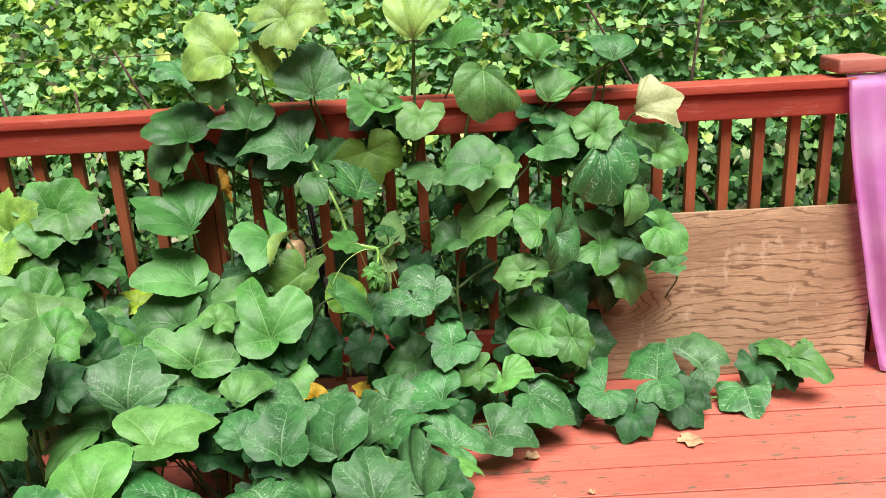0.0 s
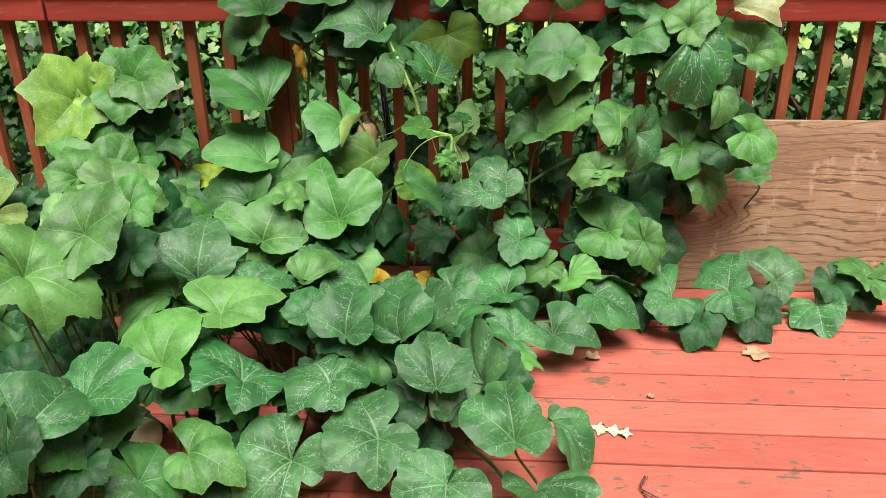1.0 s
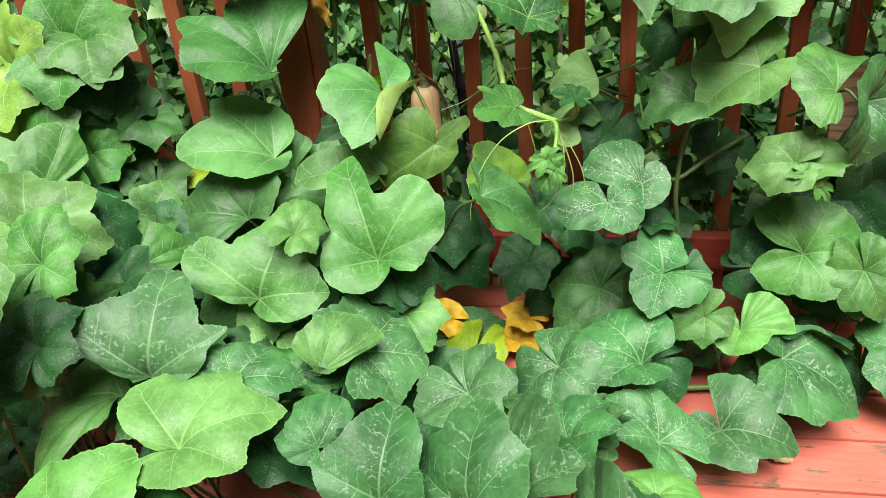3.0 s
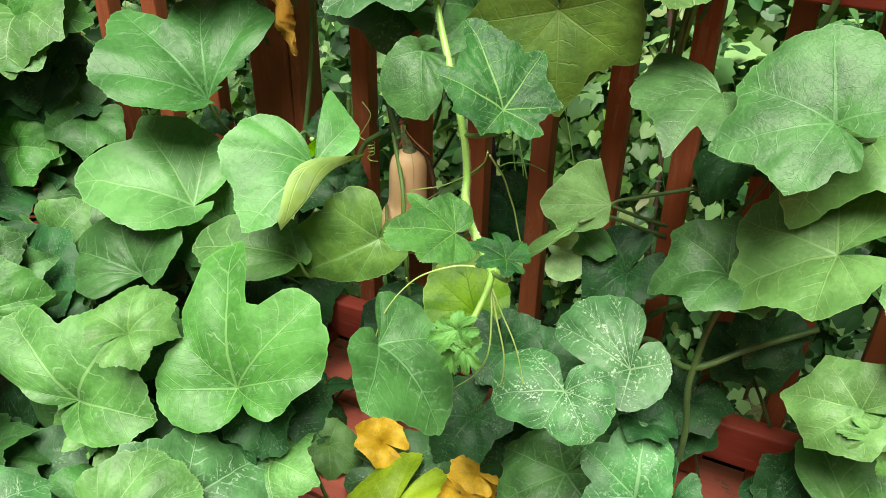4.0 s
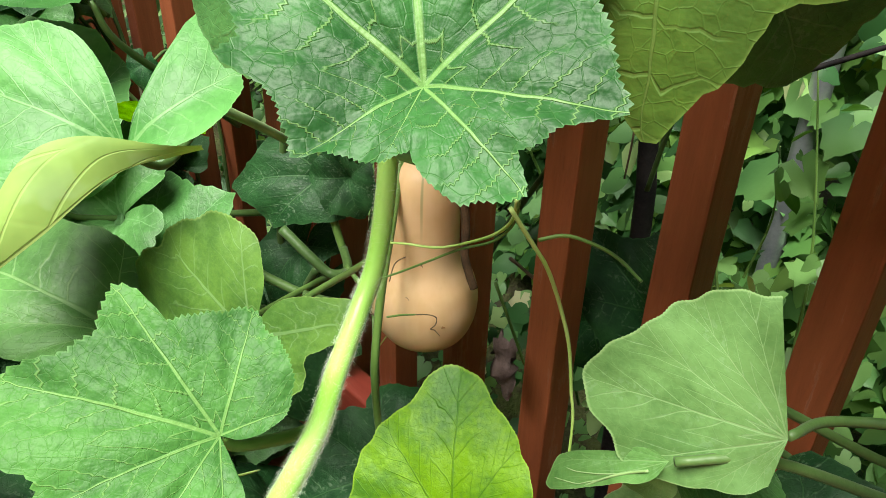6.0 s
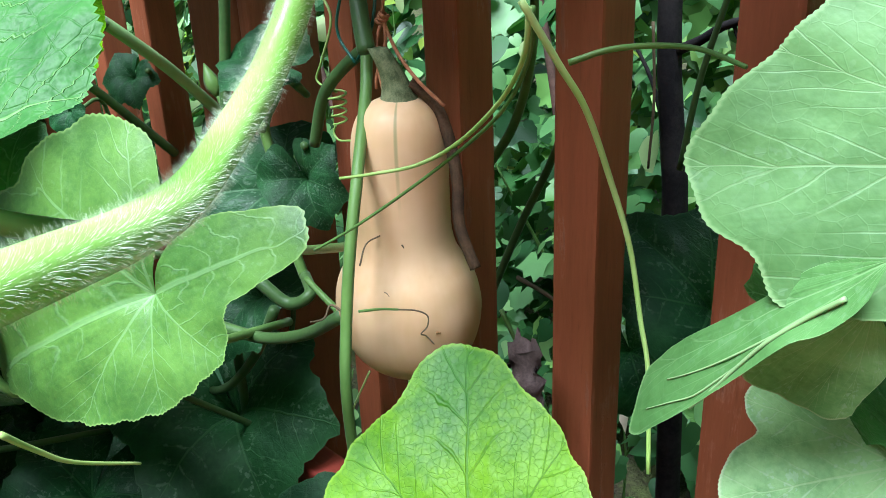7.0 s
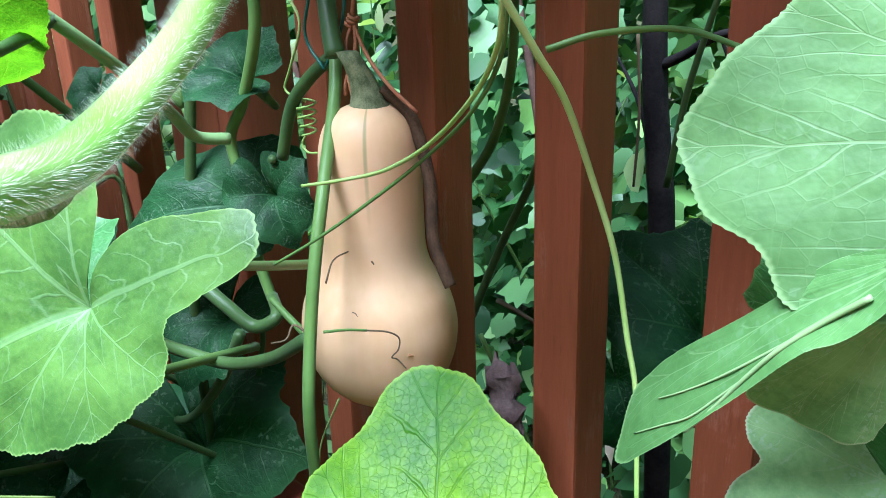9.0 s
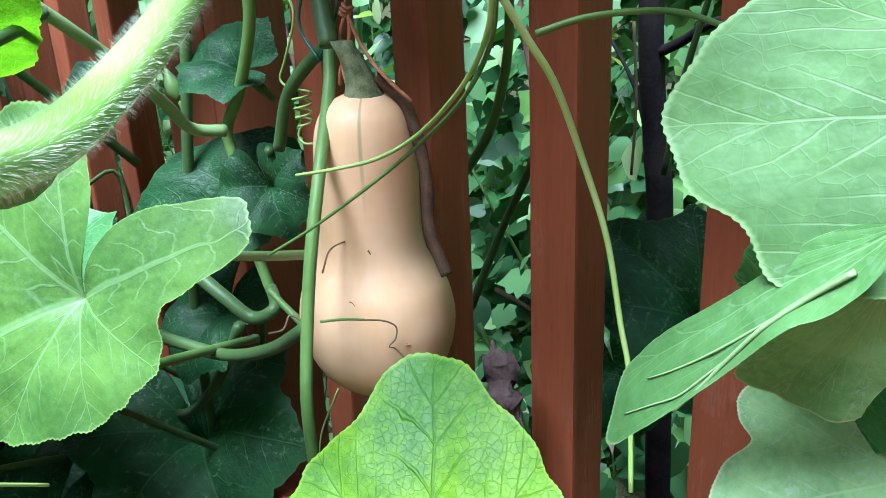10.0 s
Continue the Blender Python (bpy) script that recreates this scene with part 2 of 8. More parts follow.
RAIL_PAINT = painted_wood("rail_red_stain", col(0.255, 0.036, 0.022), col(0.36, 0.060, 0.036), col(0.42, 0.20, 0.14), 0.2)
PALE_RAIL = painted_wood("post_cap_faded_stain", col(0.34, 0.095, 0.068), col(0.46, 0.17, 0.13), col(0.48, 0.30, 0.24), 0.7)
BALUSTER_PAINT = painted_wood("baluster_red_brown_stain", col(0.180, 0.046, 0.017), col(0.275, 0.078, 0.030), col(0.36, 0.17, 0.11), 0.25, (9.0, 9.0, 1.0))
DECK_PAINT = painted_wood("deck_coral_paint", col(0.38, 0.088, 0.060), col(0.50, 0.132, 0.094), col(0.150, 0.095, 0.058), 0.95, (1.0, 8.0, 8.0), 0.45)


def plywood_material():
    """Weathered plywood face: wavy growth rings along the sheet, two knots, pale scuffs."""
    m, nt, out = material("plywood_weathered")
    tc = objcoord(nt)
    sep = add(nt, "SeparateXYZ", {0: tc})
    w1 = noise_tex(nt, add(nt, "Mapping", {"Vector": tc, "Scale": (0.8, 1.0, 2.2)}).outputs[0], 1.7, 2.0)
    # knot that bends the rings
    kx = mth(nt, 'SUBTRACT', sep.outputs[0], -0.345)
    kz = mth(nt, 'SUBTRACT', sep.outputs[2], 0.27)
    kd = mth(nt, 'SQRT', mth(nt, 'ADD', mth(nt, 'MULTIPLY', kx, kx), mth(nt, 'MULTIPLY', mth(nt, 'MULTIPLY', kz, kz), 3.5)))
    bend = step(nt, kd, 0.0, 0.26, 0.16, 0.0)
    w2 = noise_tex(nt, add(nt, "Mapping", {"Vector": tc, "Scale": (1.0, 1.0, 5.0)}).outputs[0], 5.5, 3.0)
    rings = mth(nt, 'ADD', mth(nt, 'ADD', mth(nt, 'ADD', sep.outputs[2], mth(nt, 'MULTIPLY', w1, 0.26)), mth(nt, 'MULTIPLY', w2, 0.075)), bend)
    band = mth(nt, 'PINGPONG', mth(nt, 'MULTIPLY', rings, 30.0), 0.5)
    fib = noise_tex(nt, add(nt, "Mapping", {"Vector": tc, "Scale": (2.2, 1, 60)}).outputs[0], 6.0, 5.0, 0.7)
    big = noise_tex(nt, tc, 3.0, 4.0)
    c = mix(nt, step(nt, mth(nt, 'ADD', mth(nt, 'MULTIPLY', fib, 0.55), mth(nt, 'MULTIPLY', big, 0.45)), 0.34, 0.66), col(0.205, 0.118, 0.066), col(0.43, 0.285, 0.175))
    dark = mth(nt, 'MULTIPLY', step(nt, band, 0.30, 0.50), step(nt, mth(nt, 'ADD', mth(nt, 'MULTIPLY', big, 0.5), mth(nt, 'MULTIPLY', fib, 0.5)), 0.37, 0.55))
    c = mix(nt, mth(nt, 'MULTIPLY', dark, 0.85), c, col(0.085, 0.042, 0.022))
    knot = step(nt, kd, 0.022, 0.05, 1.0, 0.0)
    c = mix(nt, mth(nt, 'MULTIPLY', knot, 0.75), c, col(0.10, 0.045, 0.022))
    scuff = mth(nt, 'MULTIPLY', step(nt, noise_tex(nt, add(nt, "Mapping", {"Vector": tc, "Scale": (1.6, 1, 0.8)}).outputs[0], 7.0, 5.0), 0.56, 0.64),
                step(nt, noise_tex(nt, tc, 60.0, 2.0), 0.40, 0.6))
    c = mix(nt, mth(nt, 'MULTIPLY', scuff, 0.5), c, col(0.50, 0.38, 0.27))
    bsdf(nt, out, c, 0.72, mth(nt, 'SUBTRACT', fib, dark), 0.45, 0.001, 0.25)
    return m


PLYWOOD = plywood_material()


def plain(name, a, b, scale, rough, bump=0.3, spec=0.4, metal=0.0, dist=0.001):
    m, nt, out = material(name)
    tc = objcoord(nt)
    n1 = noise_tex(nt, tc, scale, 5.0, 0.6)
    n2 = noise_tex(nt, tc, scale * 9, 3.0, 0.6)
    c = mix(nt, step(nt, mth(nt, 'ADD', mth(nt, 'MULTIPLY', n1, 0.7), mth(nt, 'MULTIPLY', n2, 0.3)), 0.35, 0.65), a, b)
    bsdf(nt, out, c, rough, n2, bump, dist, spec, metal)
    return m


def squash_skin():
    """Tan squash rind with faint lengthwise streaks, a green line from the stalk, small scars."""
    m, nt, out = material("squash_rind")
    tc = objcoord(nt)
    sep = add(nt, "SeparateXYZ", {0: tc})
    streak = noise_tex(nt, add(nt, "Mapping", {"Vector": tc, "Scale": (60, 60, 4)}).outputs[0], 1.0, 3.0)
    soft = noise_tex(nt, tc, 22.0, 3.0)
    c = mix(nt, step(nt, mth(nt, 'ADD', mth(nt, 'MULTIPLY', streak, 0.4), mth(nt, 'MULTIPLY', soft, 0.6)), 0.35, 0.65), col(0.61, 0.385, 0.195), col(0.70, 0.475, 0.275))
    ang = mth(nt, 'ARCTAN2', mth(nt, 'ADD', sep.outputs[1], 0.0), sep.outputs[0])
    line = step(nt, mth(nt, 'ABSOLUTE', mth(nt, 'SUBTRACT', ang, -0.86)), 0.012, 0.06, 1.0, 0.0)
    line = mth(nt, 'MULTIPLY', line, step(nt, sep.outputs[2], 0.125, 0.188))
    c = mix(nt, mth(nt, 'MULTIPLY', line, 0.7), c, col(0.24, 0.25, 0.10))
    sc = add(nt, "TexVoronoi", {"Vector": tc, "Scale": 34.0}).outputs["Distance"]
    c = mix(nt, mth(nt, 'MULTIPLY', step(nt, sc, 0.05, 0.10, 0.55, 0.0), step(nt, noise_tex(nt, tc, 14.0), 0.52, 0.62)), c, col(0.34, 0.16, 0.07))
    p = bsdf(nt, out, c, 0.5, soft, 0.15, 0.002, 0.35)
    p.inputs["Subsurface Weight"].default_value = 0.08
    p.inputs["Subsurface Radius"].default_value = (0.01, 0.005, 0.002)
    p.inputs["Coat Weight"].default_value = 0.1
    return m


SQUASH = squash_skin()
SCAR = plain("rind_scar", col(0.34, 0.16, 0.06), col(0.50, 0.28, 0.13), 200.0, 0.8, 0.4)
STALK = plain("squash_stalk", col(0.060, 0.085, 0.030), col(0.21, 0.23, 0.11), 130.0, 0.75, 0.6)
TWINE = plain("twine_rust", col(0.30, 0.105, 0.045), col(0.44, 0.19, 0.09), 90.0, 0.8, 0.6)
WIRE_GREEN = plain("wire_green", col(0.010, 0.085, 0.065), col(0.020, 0.13, 0.10), 40.0, 0.35, 0.1)
BARK = plain("bark_black", col(0.007, 0.006, 0.007), col(0.022, 0.019, 0.018), 30.0, 0.85, 0.7, 0.2)
GALV = plain("metal_galvanised", col(0.30, 0.33, 0.36), col(0.42, 0.45, 0.48), 20.0, 0.4, 0.1, 0.5, 0.8)
SOIL = plain("ground_litter", col(0.030, 0.024, 0.015), col(0.060, 0.075, 0.022), 9.0, 0.9, 0.8, 0.2, 0.0, 0.02)
DARKWOOD = plain("old_timber", col(0.030, 0.022, 0.016), col(0.075, 0.052, 0.036), 14.0, 0.85, 0.7)
POT_PURPLE = plain("pot_purple", col(0.30, 0.11, 0.40), col(0.38, 0.16, 0.50), 8.0, 0.35, 0.05)
POT_BLACK = plain("pot_black", col(0.018, 0.018, 0.022), col(0.035, 0.035, 0.040), 20.0, 0.5, 0.2)
PALE_LEAF = plain("dry_leaf_pale", col(0.60, 0.47, 0.26), col(0.76, 0.64, 0.40), 40.0, 0.7, 0.4)
FADED_FLOWER = plain("dry_flower_purple_brown", col(0.085, 0.055, 0.050), col(0.19, 0.13, 0.12), 50.0, 0.8, 0.5)
BROWN_LEAF = plain("dry_leaf_brown", col(0.26, 0.145, 0.075), col(0.46, 0.30, 0.17), 40.0, 0.8, 0.5)
GOLD_LEAF = plain("dry_leaf_gold", col(0.50, 0.27, 0.03), col(0.68, 0.44, 0.08), 35.0, 0.7, 0.5)
STRAP = plain("dry_strap_brown", col(0.040, 0.020, 0.008), col(0.095, 0.050, 0.022), 70.0, 0.85, 0.6)
TWIG = plain("twig_dark", col(0.045, 0.022, 0.016), col(0.10, 0.055, 0.040), 40.0, 0.8, 0.5)
SIDING = plain("siding_tan", col(0.26, 0.22, 0.17), col(0.32, 0.27, 0.21), 2.0, 0.6, 0.1)


def cloth_material():
    """Thin pink plastic sheet, partly see-through to light."""
    m, nt, out = material("pink_plastic")
    tc = objcoord(nt)
    n1 = noise_tex(nt, tc, 5.0, 3.0)
    c = mix(nt, step(nt, n1, 0.3, 0.7), col(0.80, 0.36, 0.78), col(0.90, 0.58, 0.90))
    p = add(nt, "BsdfPrincipled", {"Base Color": c, "Roughness": 0.22, "Specular IOR Level": 0.6,
                                   "Normal": add(nt, "Bump", {"Height": noise_tex(nt, tc, 30.0, 3.0), "Strength": 0.25, "Distance": 0.004}).outputs[0]})
    tr = add(nt, "BsdfTranslucent", {"Color": c})
    mx = add(nt, "MixShader", {0: 0.35, 1: p.outputs[0], 2: tr.outputs[0]})
    nt.links.new(mx.outputs[0], out.inputs[0])
    return m


PINK = cloth_material()


def foliage_material(name, stops, sunny=0.55):
    """Leaves of one joined mass: each island takes its own colour from the stops."""
    m, nt, out = material(name)
    rnd = nt.nodes.new("ShaderNodeNewGeometry").outputs["Random Per Island"]
    ramp = add(nt, "ValToRGB", {0: rnd})
    while len(ramp.color_ramp.elements) < len(stops):
        ramp.color_ramp.elements.new(0.5)
    for e, (pos, c) in zip(ramp.color_ramp.elements, stops):
        e.position = pos
        e.color = c
    tc = objcoord(nt)
    patch = noise_tex(nt, tc, 1.6, 2.0)
    fine = noise_tex(nt, tc, 60.0, 3.0)
    c = mix(nt, mth(nt, 'MULTIPLY', step(nt, patch, 0.50, 0.66), sunny), ramp.outputs[0], col(0.27, 0.40, 0.060))
    c = mix(nt, mth(nt, 'MULTIPLY', fine, 0.18), c, col(0.03, 0.08, 0.02))
    p = add(nt, "BsdfPrincipled", {"Base Color": c, "Roughness": 0.45, "Specular IOR Level": 0.3,
                                   "Normal": add(nt, "Bump", {"Height": fine, "Strength": 0.4, "Distance": 0.002}).outputs[0]})
    tr = add(nt, "BsdfTranslucent", {"Color": mix(nt, 1.0, c, col(1.5, 1.5, 0.5), 'MULTIPLY')})
    mx = add(nt, "MixShader", {0: 0.28, 1: p.outputs[0], 2: tr.outputs[0]})
    nt.links.new(mx.outputs[0], out.inputs[0])
    return m


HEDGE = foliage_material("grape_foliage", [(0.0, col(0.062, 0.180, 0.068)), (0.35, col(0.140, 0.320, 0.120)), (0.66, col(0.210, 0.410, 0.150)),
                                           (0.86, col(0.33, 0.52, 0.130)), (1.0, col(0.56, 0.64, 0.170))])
# darker copy of the grape foliage, with the low hedge's shade in its colour
SHADY = foliage_material("grape_foliage_shaded", [(0.0, col(0.018, 0.062, 0.018)), (0.4, col(0.036, 0.115, 0.030)), (0.8, col(0.070, 0.185, 0.045)), (1.0, col(0.17, 0.32, 0.07))], 0.15)
# undergrowth stops kept mostly dark to stand for the shade behind the railing
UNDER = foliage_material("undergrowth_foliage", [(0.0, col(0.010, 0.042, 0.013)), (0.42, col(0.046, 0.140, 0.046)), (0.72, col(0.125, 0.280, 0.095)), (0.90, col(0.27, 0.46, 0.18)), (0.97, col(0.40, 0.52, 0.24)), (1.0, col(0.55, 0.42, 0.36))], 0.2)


# ---- mesh helpers ----
def part(name, bm, mat, parent=None, label="", smooth=True):
    me = bpy.data.meshes.new(name)
    bm.to_mesh(me)
    bm.free()
    me.materials.append(mat)
    if smooth:
        me.polygons.foreach_set("use_smooth", [True] * len(me.polygons))
    ob = new(name, me)
    if parent is not None:
        ob.parent = parent
    if label:
        tagged(ob, label)
    return ob


def thing(name, label, category, at=(0, 0, 0), group="", kind=""):
    ob = new(name)
    ob.location = at
    ob.empty_display_size = 0.05
    return tagged(ob, label, category, group, kind)


def box(bm, size, at=(0, 0, 0), bevel=0.0, turn=None):
    """A bevelled block of that size about a centre."""
    tmp = bmesh.new()
    bmesh.ops.create_cube(tmp, size=1.0)
    bmesh.ops.scale(tmp, vec=size, verts=tmp.verts)
    if bevel:
        bmesh.ops.bevel(tmp, geom=tmp.edges[:], offset=bevel, segments=2, profile=0.6, affect='EDGES')
    m = Matrix.Translation(at) @ (turn.to_4x4() if turn is not None else Matrix.Identity(4))
    tmp.transform(m)
    me = bpy.data.meshes.new("tmp")
    tmp.to_mesh(me)
    tmp.free()
    bm.from_mesh(me)
    bpy.data.meshes.remove(me)
    return bm


def spline(points, per=6):
    """Points of a smooth curve through the given ones."""
    p = [Vector(q) for q in points]
    p = [2 * p[0] - p[1]] + p + [2 * p[-1] - p[-2]]
    res = []
    for i in range(1, len(p) - 2):
        for j in range(per):
            t = j / per
            a, b, c, d = p[i - 1:i + 3]
            res.append(0.5 * ((2 * b) + (c - a) * t + (2 * a - 5 * b + 4 * c - d) * t * t + (3 * b - a - 3 * c + d) * t ** 3))
    res.append(p[-2])
    return res


def tube(bm, points, r0, r1=None, sides=8, per=6, ridges=0.0):
    """A tapering round stem along a smooth curve, closed at both ends."""
    path = spline(points, per)
    r1 = r0 if r1 is None else r1
    rings = []
    side = None
    for i, p in enumerate(path):
        d = (path[min(i + 1, len(path) - 1)] - path[max(i - 1, 0)]).normalized()
        if side is None:
            side = d.orthogonal().normalized()
        side = (side - d * side.dot(d)).normalized()
        up = d.cross(side)
        r = r0 + (r1 - r0) * i / (len(path) - 1)
        ring = []
        for k in range(sides):
            a = 2 * math.pi * k / sides
            rr = r * (1 + ridges * (k % 2))
            ring.append(bm.verts.new(p + side * (rr * math.cos(a)) + up * (rr * math.sin(a))))
        rings.append(ring)
    for a, b in zip(rings, rings[1:]):
        for k in range(sides):
            bm.faces.new((a[k], a[(k + 1) % sides], b[(k + 1) % sides], b[k]))
    bm.faces.new(rings[0][::-1])
    bm.faces.new(rings[-1])
    return bm


def curl(a, b, turns, radius, n=60, grow=0.3):
    """Points of a coiling tendril from a to b."""
    a, b = Vector(a), Vector(b)
    d = (b - a).normalized()
    s = d.orthogonal().normalized()
    u = d.cross(s)
    return [a + (b - a) * (i / n) + (s * math.cos(turns * 2 * math.pi * i / n) + u * math.sin(turns * 2 * math.pi * i / n)) * radius * (1 - grow * i / n) for i in range(n + 1)]


# ---- ground, deck, railing ----
def build_ground():
    n, span = 40, 60.0
    bm = bmesh.new()
    rows = []
    for i in range(n + 1):
        row = []
        for j in range(n + 1):
            x, y = (i / n - 0.5) * 2, (j / n - 0.5) * 2
            x, y = math.copysign(abs(x) ** 2.2, x) * span, math.copysign(abs(y) ** 2.2, y) * span
            row.append(bm.verts.new((x, y, -0.55 + 0.04 * noise.noise((x * 0.7, y * 0.7, 0)))))
        rows.append(row)
    for i in range(n):
        for j in range(n):
            bm.faces.new((rows[i][j], rows[i + 1][j], rows[i + 1][j + 1], rows[i][j + 1]))
    tagged(part("ground", bm, SOIL), "dark leaf-littered earth behind the deck", "ground", kind="structure")


build_ground()

def build_unseen_wall():
    """Unseen lapped wall with eaves, added across the deck to block low light."""
    wall = thing("wall_unseen", "unseen tan lapped wall added behind the deck, blocking low light", "wall", kind="structure")
    bm = bmesh.new()
    box(bm, (12.0, 0.16, 3.6), (0.5, -5.75, 1.15))
    part("wall_core", bm, SIDING, wall)
    bm = bmesh.new()
    box(bm, (12.0, 0.022, 0.155), (0, 0, 0), 0.003, Euler((radians(-5), 0, 0)).to_matrix())
    me = bpy.data.meshes.new("siding_board")
    bm.to_mesh(me)
    bm.free()
    me.materials.append(SIDING)
    for k in range(22):
        b = new("siding_board", me)
        b.parent = wall
        b.location = (0.5, -5.655, -0.30 + 0.145 * k)
    bm = bmesh.new()
    box(bm, (12.4, 0.5, 0.14), (0.5, -5.55, 2.98), 0.006)
    part("eaves", bm, SIDING, wall)


build_unseen_wall()

BOARD, PITCH = 0.1355, 0.1427


def board_mesh(length, seed):
    rnd = random.Random(seed)
    bm = bmesh.new()
    box(bm, (length, BOARD, 0.030), (0, 0, -0.015), 0.0025)
    for v in bm.verts:
        v.co.z += 0.0012 * math.sin(v.co.x * 3 + seed) + 0.0008 * rnd.uniform(-1, 1)
    me = bpy.data.meshes.new("board")
    bm.to_mesh(me)
    bm.free()
    me.materials.append(DECK_PAINT)
    return me


def build_deck():
    deck = thing("floor", "weathered coral-red painted timber deck floor", "deck", kind="structure")
    full, short = [board_mesh(7.2, s) for s in (1, 2, 3)], [board_mesh(3.668, 4), board_mesh(3.528, 5)]
    rnd = random.Random(4)
    for k in range(-3, 36):
        y = -0.494 + PITCH / 2 - PITCH * k
        if y > 0.13:
            continue
        if k in (6, 11, 17, 24, 30):
            pieces = ((short[0], -1.766), (short[1], 1.836))
        else:
            pieces = ((full[k % 3], 0.0),)
        for me, x in pieces:
            b = new("board", me)
            b.parent = deck
            b.location = (x, y, rnd.uniform(-0.0015, 0.001))
    bm = bmesh.new()
    for x in (-3.4, -2.2, -1.0, 0.07, 1.2, 2.4, 3.4):
        box(bm, (0.045, 5.5, 0.18), (x, -2.65, -0.135))
    box(bm, (7.2, 0.04, 0.2), (0.0, 0.16, -0.11), 0.004)
    part("joist", bm, DARKWOOD, deck, "dark timber joists under the boards")


build_deck()


def baluster_mesh():
    bm = bmesh.new()
    box(bm, (0.0354, 0.0354, 0.98), (0, 0.0177, 0.49), 0.0025)
    me = bpy.data.meshes.new("baluster")
    bm.to_mesh(me)
    bm.free()
    me.materials.append(BALUSTER_PAINT)
    return me


def build_railing():
    rail = thing("railing", "red-stained timber deck railing with square balusters", "railing", kind="structure")
    me = baluster_mesh()
    rnd = random.Random(8)
    xs = [-0.236 + 0.118 * k for k in range(1, 19)] + [-0.462 - 0.129 * k for k in range(0, 15)] + [2.14 + 0.118 * k for k in range(0, 8)]
    for x in xs:
        b = new("baluster", me)
        b.parent = rail
        b.location = (x, rnd.uniform(-0.001, 0.002), 0.02)
        b.rotation_euler = (0, rnd.uniform(-0.004, 0.004), rnd.uniform(-0.03, 0.03))
    for x in (-0.315, 2.035, -2.72):
        bm = bmesh.new()
        box(bm, (0.089, 0.089, 1.20), (x, 0.047, 0.46), 0.004)
        part("post", bm, BALUSTER_PAINT, rail, "square red-brown railing post")
    bm = bmesh.new()
    box(bm, (0.018, 0.075, 1.0), (-0.258, 0.040, 0.47), 0.002)
    part("post_batten", bm, BALUSTER_PAINT, rail)
    for name, size, at in (("face_rail", (3.0, 0.038, 0.089), (0.44, -0.022, 0.990)), ("face_rail", (2.4, 0.038, 0.089), (-2.27, -0.022, 0.992)),
                           ("cap_rail", (3.0, 0.135, 0.032), (0.44, 0.008, 1.052)), ("cap_rail", (2.4, 0.135, 0.032), (-2.27, 0.008, 1.055)),
                           ("bottom_rail", (4.2, 0.038, 0.089), (-0.1, -0.022, 0.160)), ("back_rail", (4.2, 0.038, 0.089), (-0.1, 0.058, 0.990))):
        bm = bmesh.new()
        box(bm, size, (0, 0, 0), 0.005)
        for v in bm.verts:
            v.co.z += 0.002 * math.sin(v.co.x * 2.3)
        o = part(name, bm, RAIL_PAINT, rail)
        o.location = at
    bm = bmesh.new()
    box(bm, (0.16, 0.15, 0.050), (0, 0, 0), 0.008)
    o = part("post_cap", bm, PALE_RAIL, rail, "faded pinkish square post cap")
    o.location = (1.955, 0.02, 1.106)


build_railing()


# ---- leaning plywood, pink sheet ----
def build_plywood():
    bm = bmesh.new()
    box(bm, (1.16, 0.016, 0.622), (0, 0, 0.311), 0.002)
    bmesh.ops.subdivide_edges(bm, edges=[e for e in bm.edges if e.calc_length() > 0.5], cuts=10, use_grid_fill=True)
    for v in bm.verts:
        v.co.y += 0.006 * math.sin(v.co.x * 2.2) * (v.co.z / 0.6)
    b = part("plywood_sheet", bm, PLYWOOD)
    tagged(b, "weathered brown plywood sheet leaning against the railing", "plywood board")
    b.matrix_world = pose(1.485, -0.066, 0.0, -3.6, 0, -0.6)


build_plywood()


def build_pink_sheet():
    bm = bmesh.new()
    nx, nz = 40, 44
    grid = []
    for i in range(nx + 1):
        col_ = []
        for j in range(nz + 1):
            s, t = i / nx, j / nz
            x = 1.905 + 0.20 * (t ** 1.3) * (1 - s * 0.6) + 0.62 * s
            fold = 0.016 * math.sin(19 * s + 2.5 * t) + 0.010 * math.sin(41 * s - 3 * t + 1) + 0.008 * math.sin(9 * t + 6 * s)
            y = -0.075 - 0.05 * t + fold * (0.35 + t)
            z = 1.078 - 1.070 * t
            if j == 0:
                y += 0.03
            col_.append(bm.verts.new((x, y, z)))
        grid.append(col_)
    for i in range(nx):
        for j in range(nz):
            bm.faces.new((grid[i][j], grid[i][j + 1], grid[i + 1][j + 1], grid[i + 1][j]))
    bmesh.ops.solidify(bm, geom=bm.faces[:], thickness=0.0015)
    tagged(part("plastic_sheet", bm, PINK), "bright pink plastic sheet draped over the railing", "plastic sheet")


build_pink_sheet()


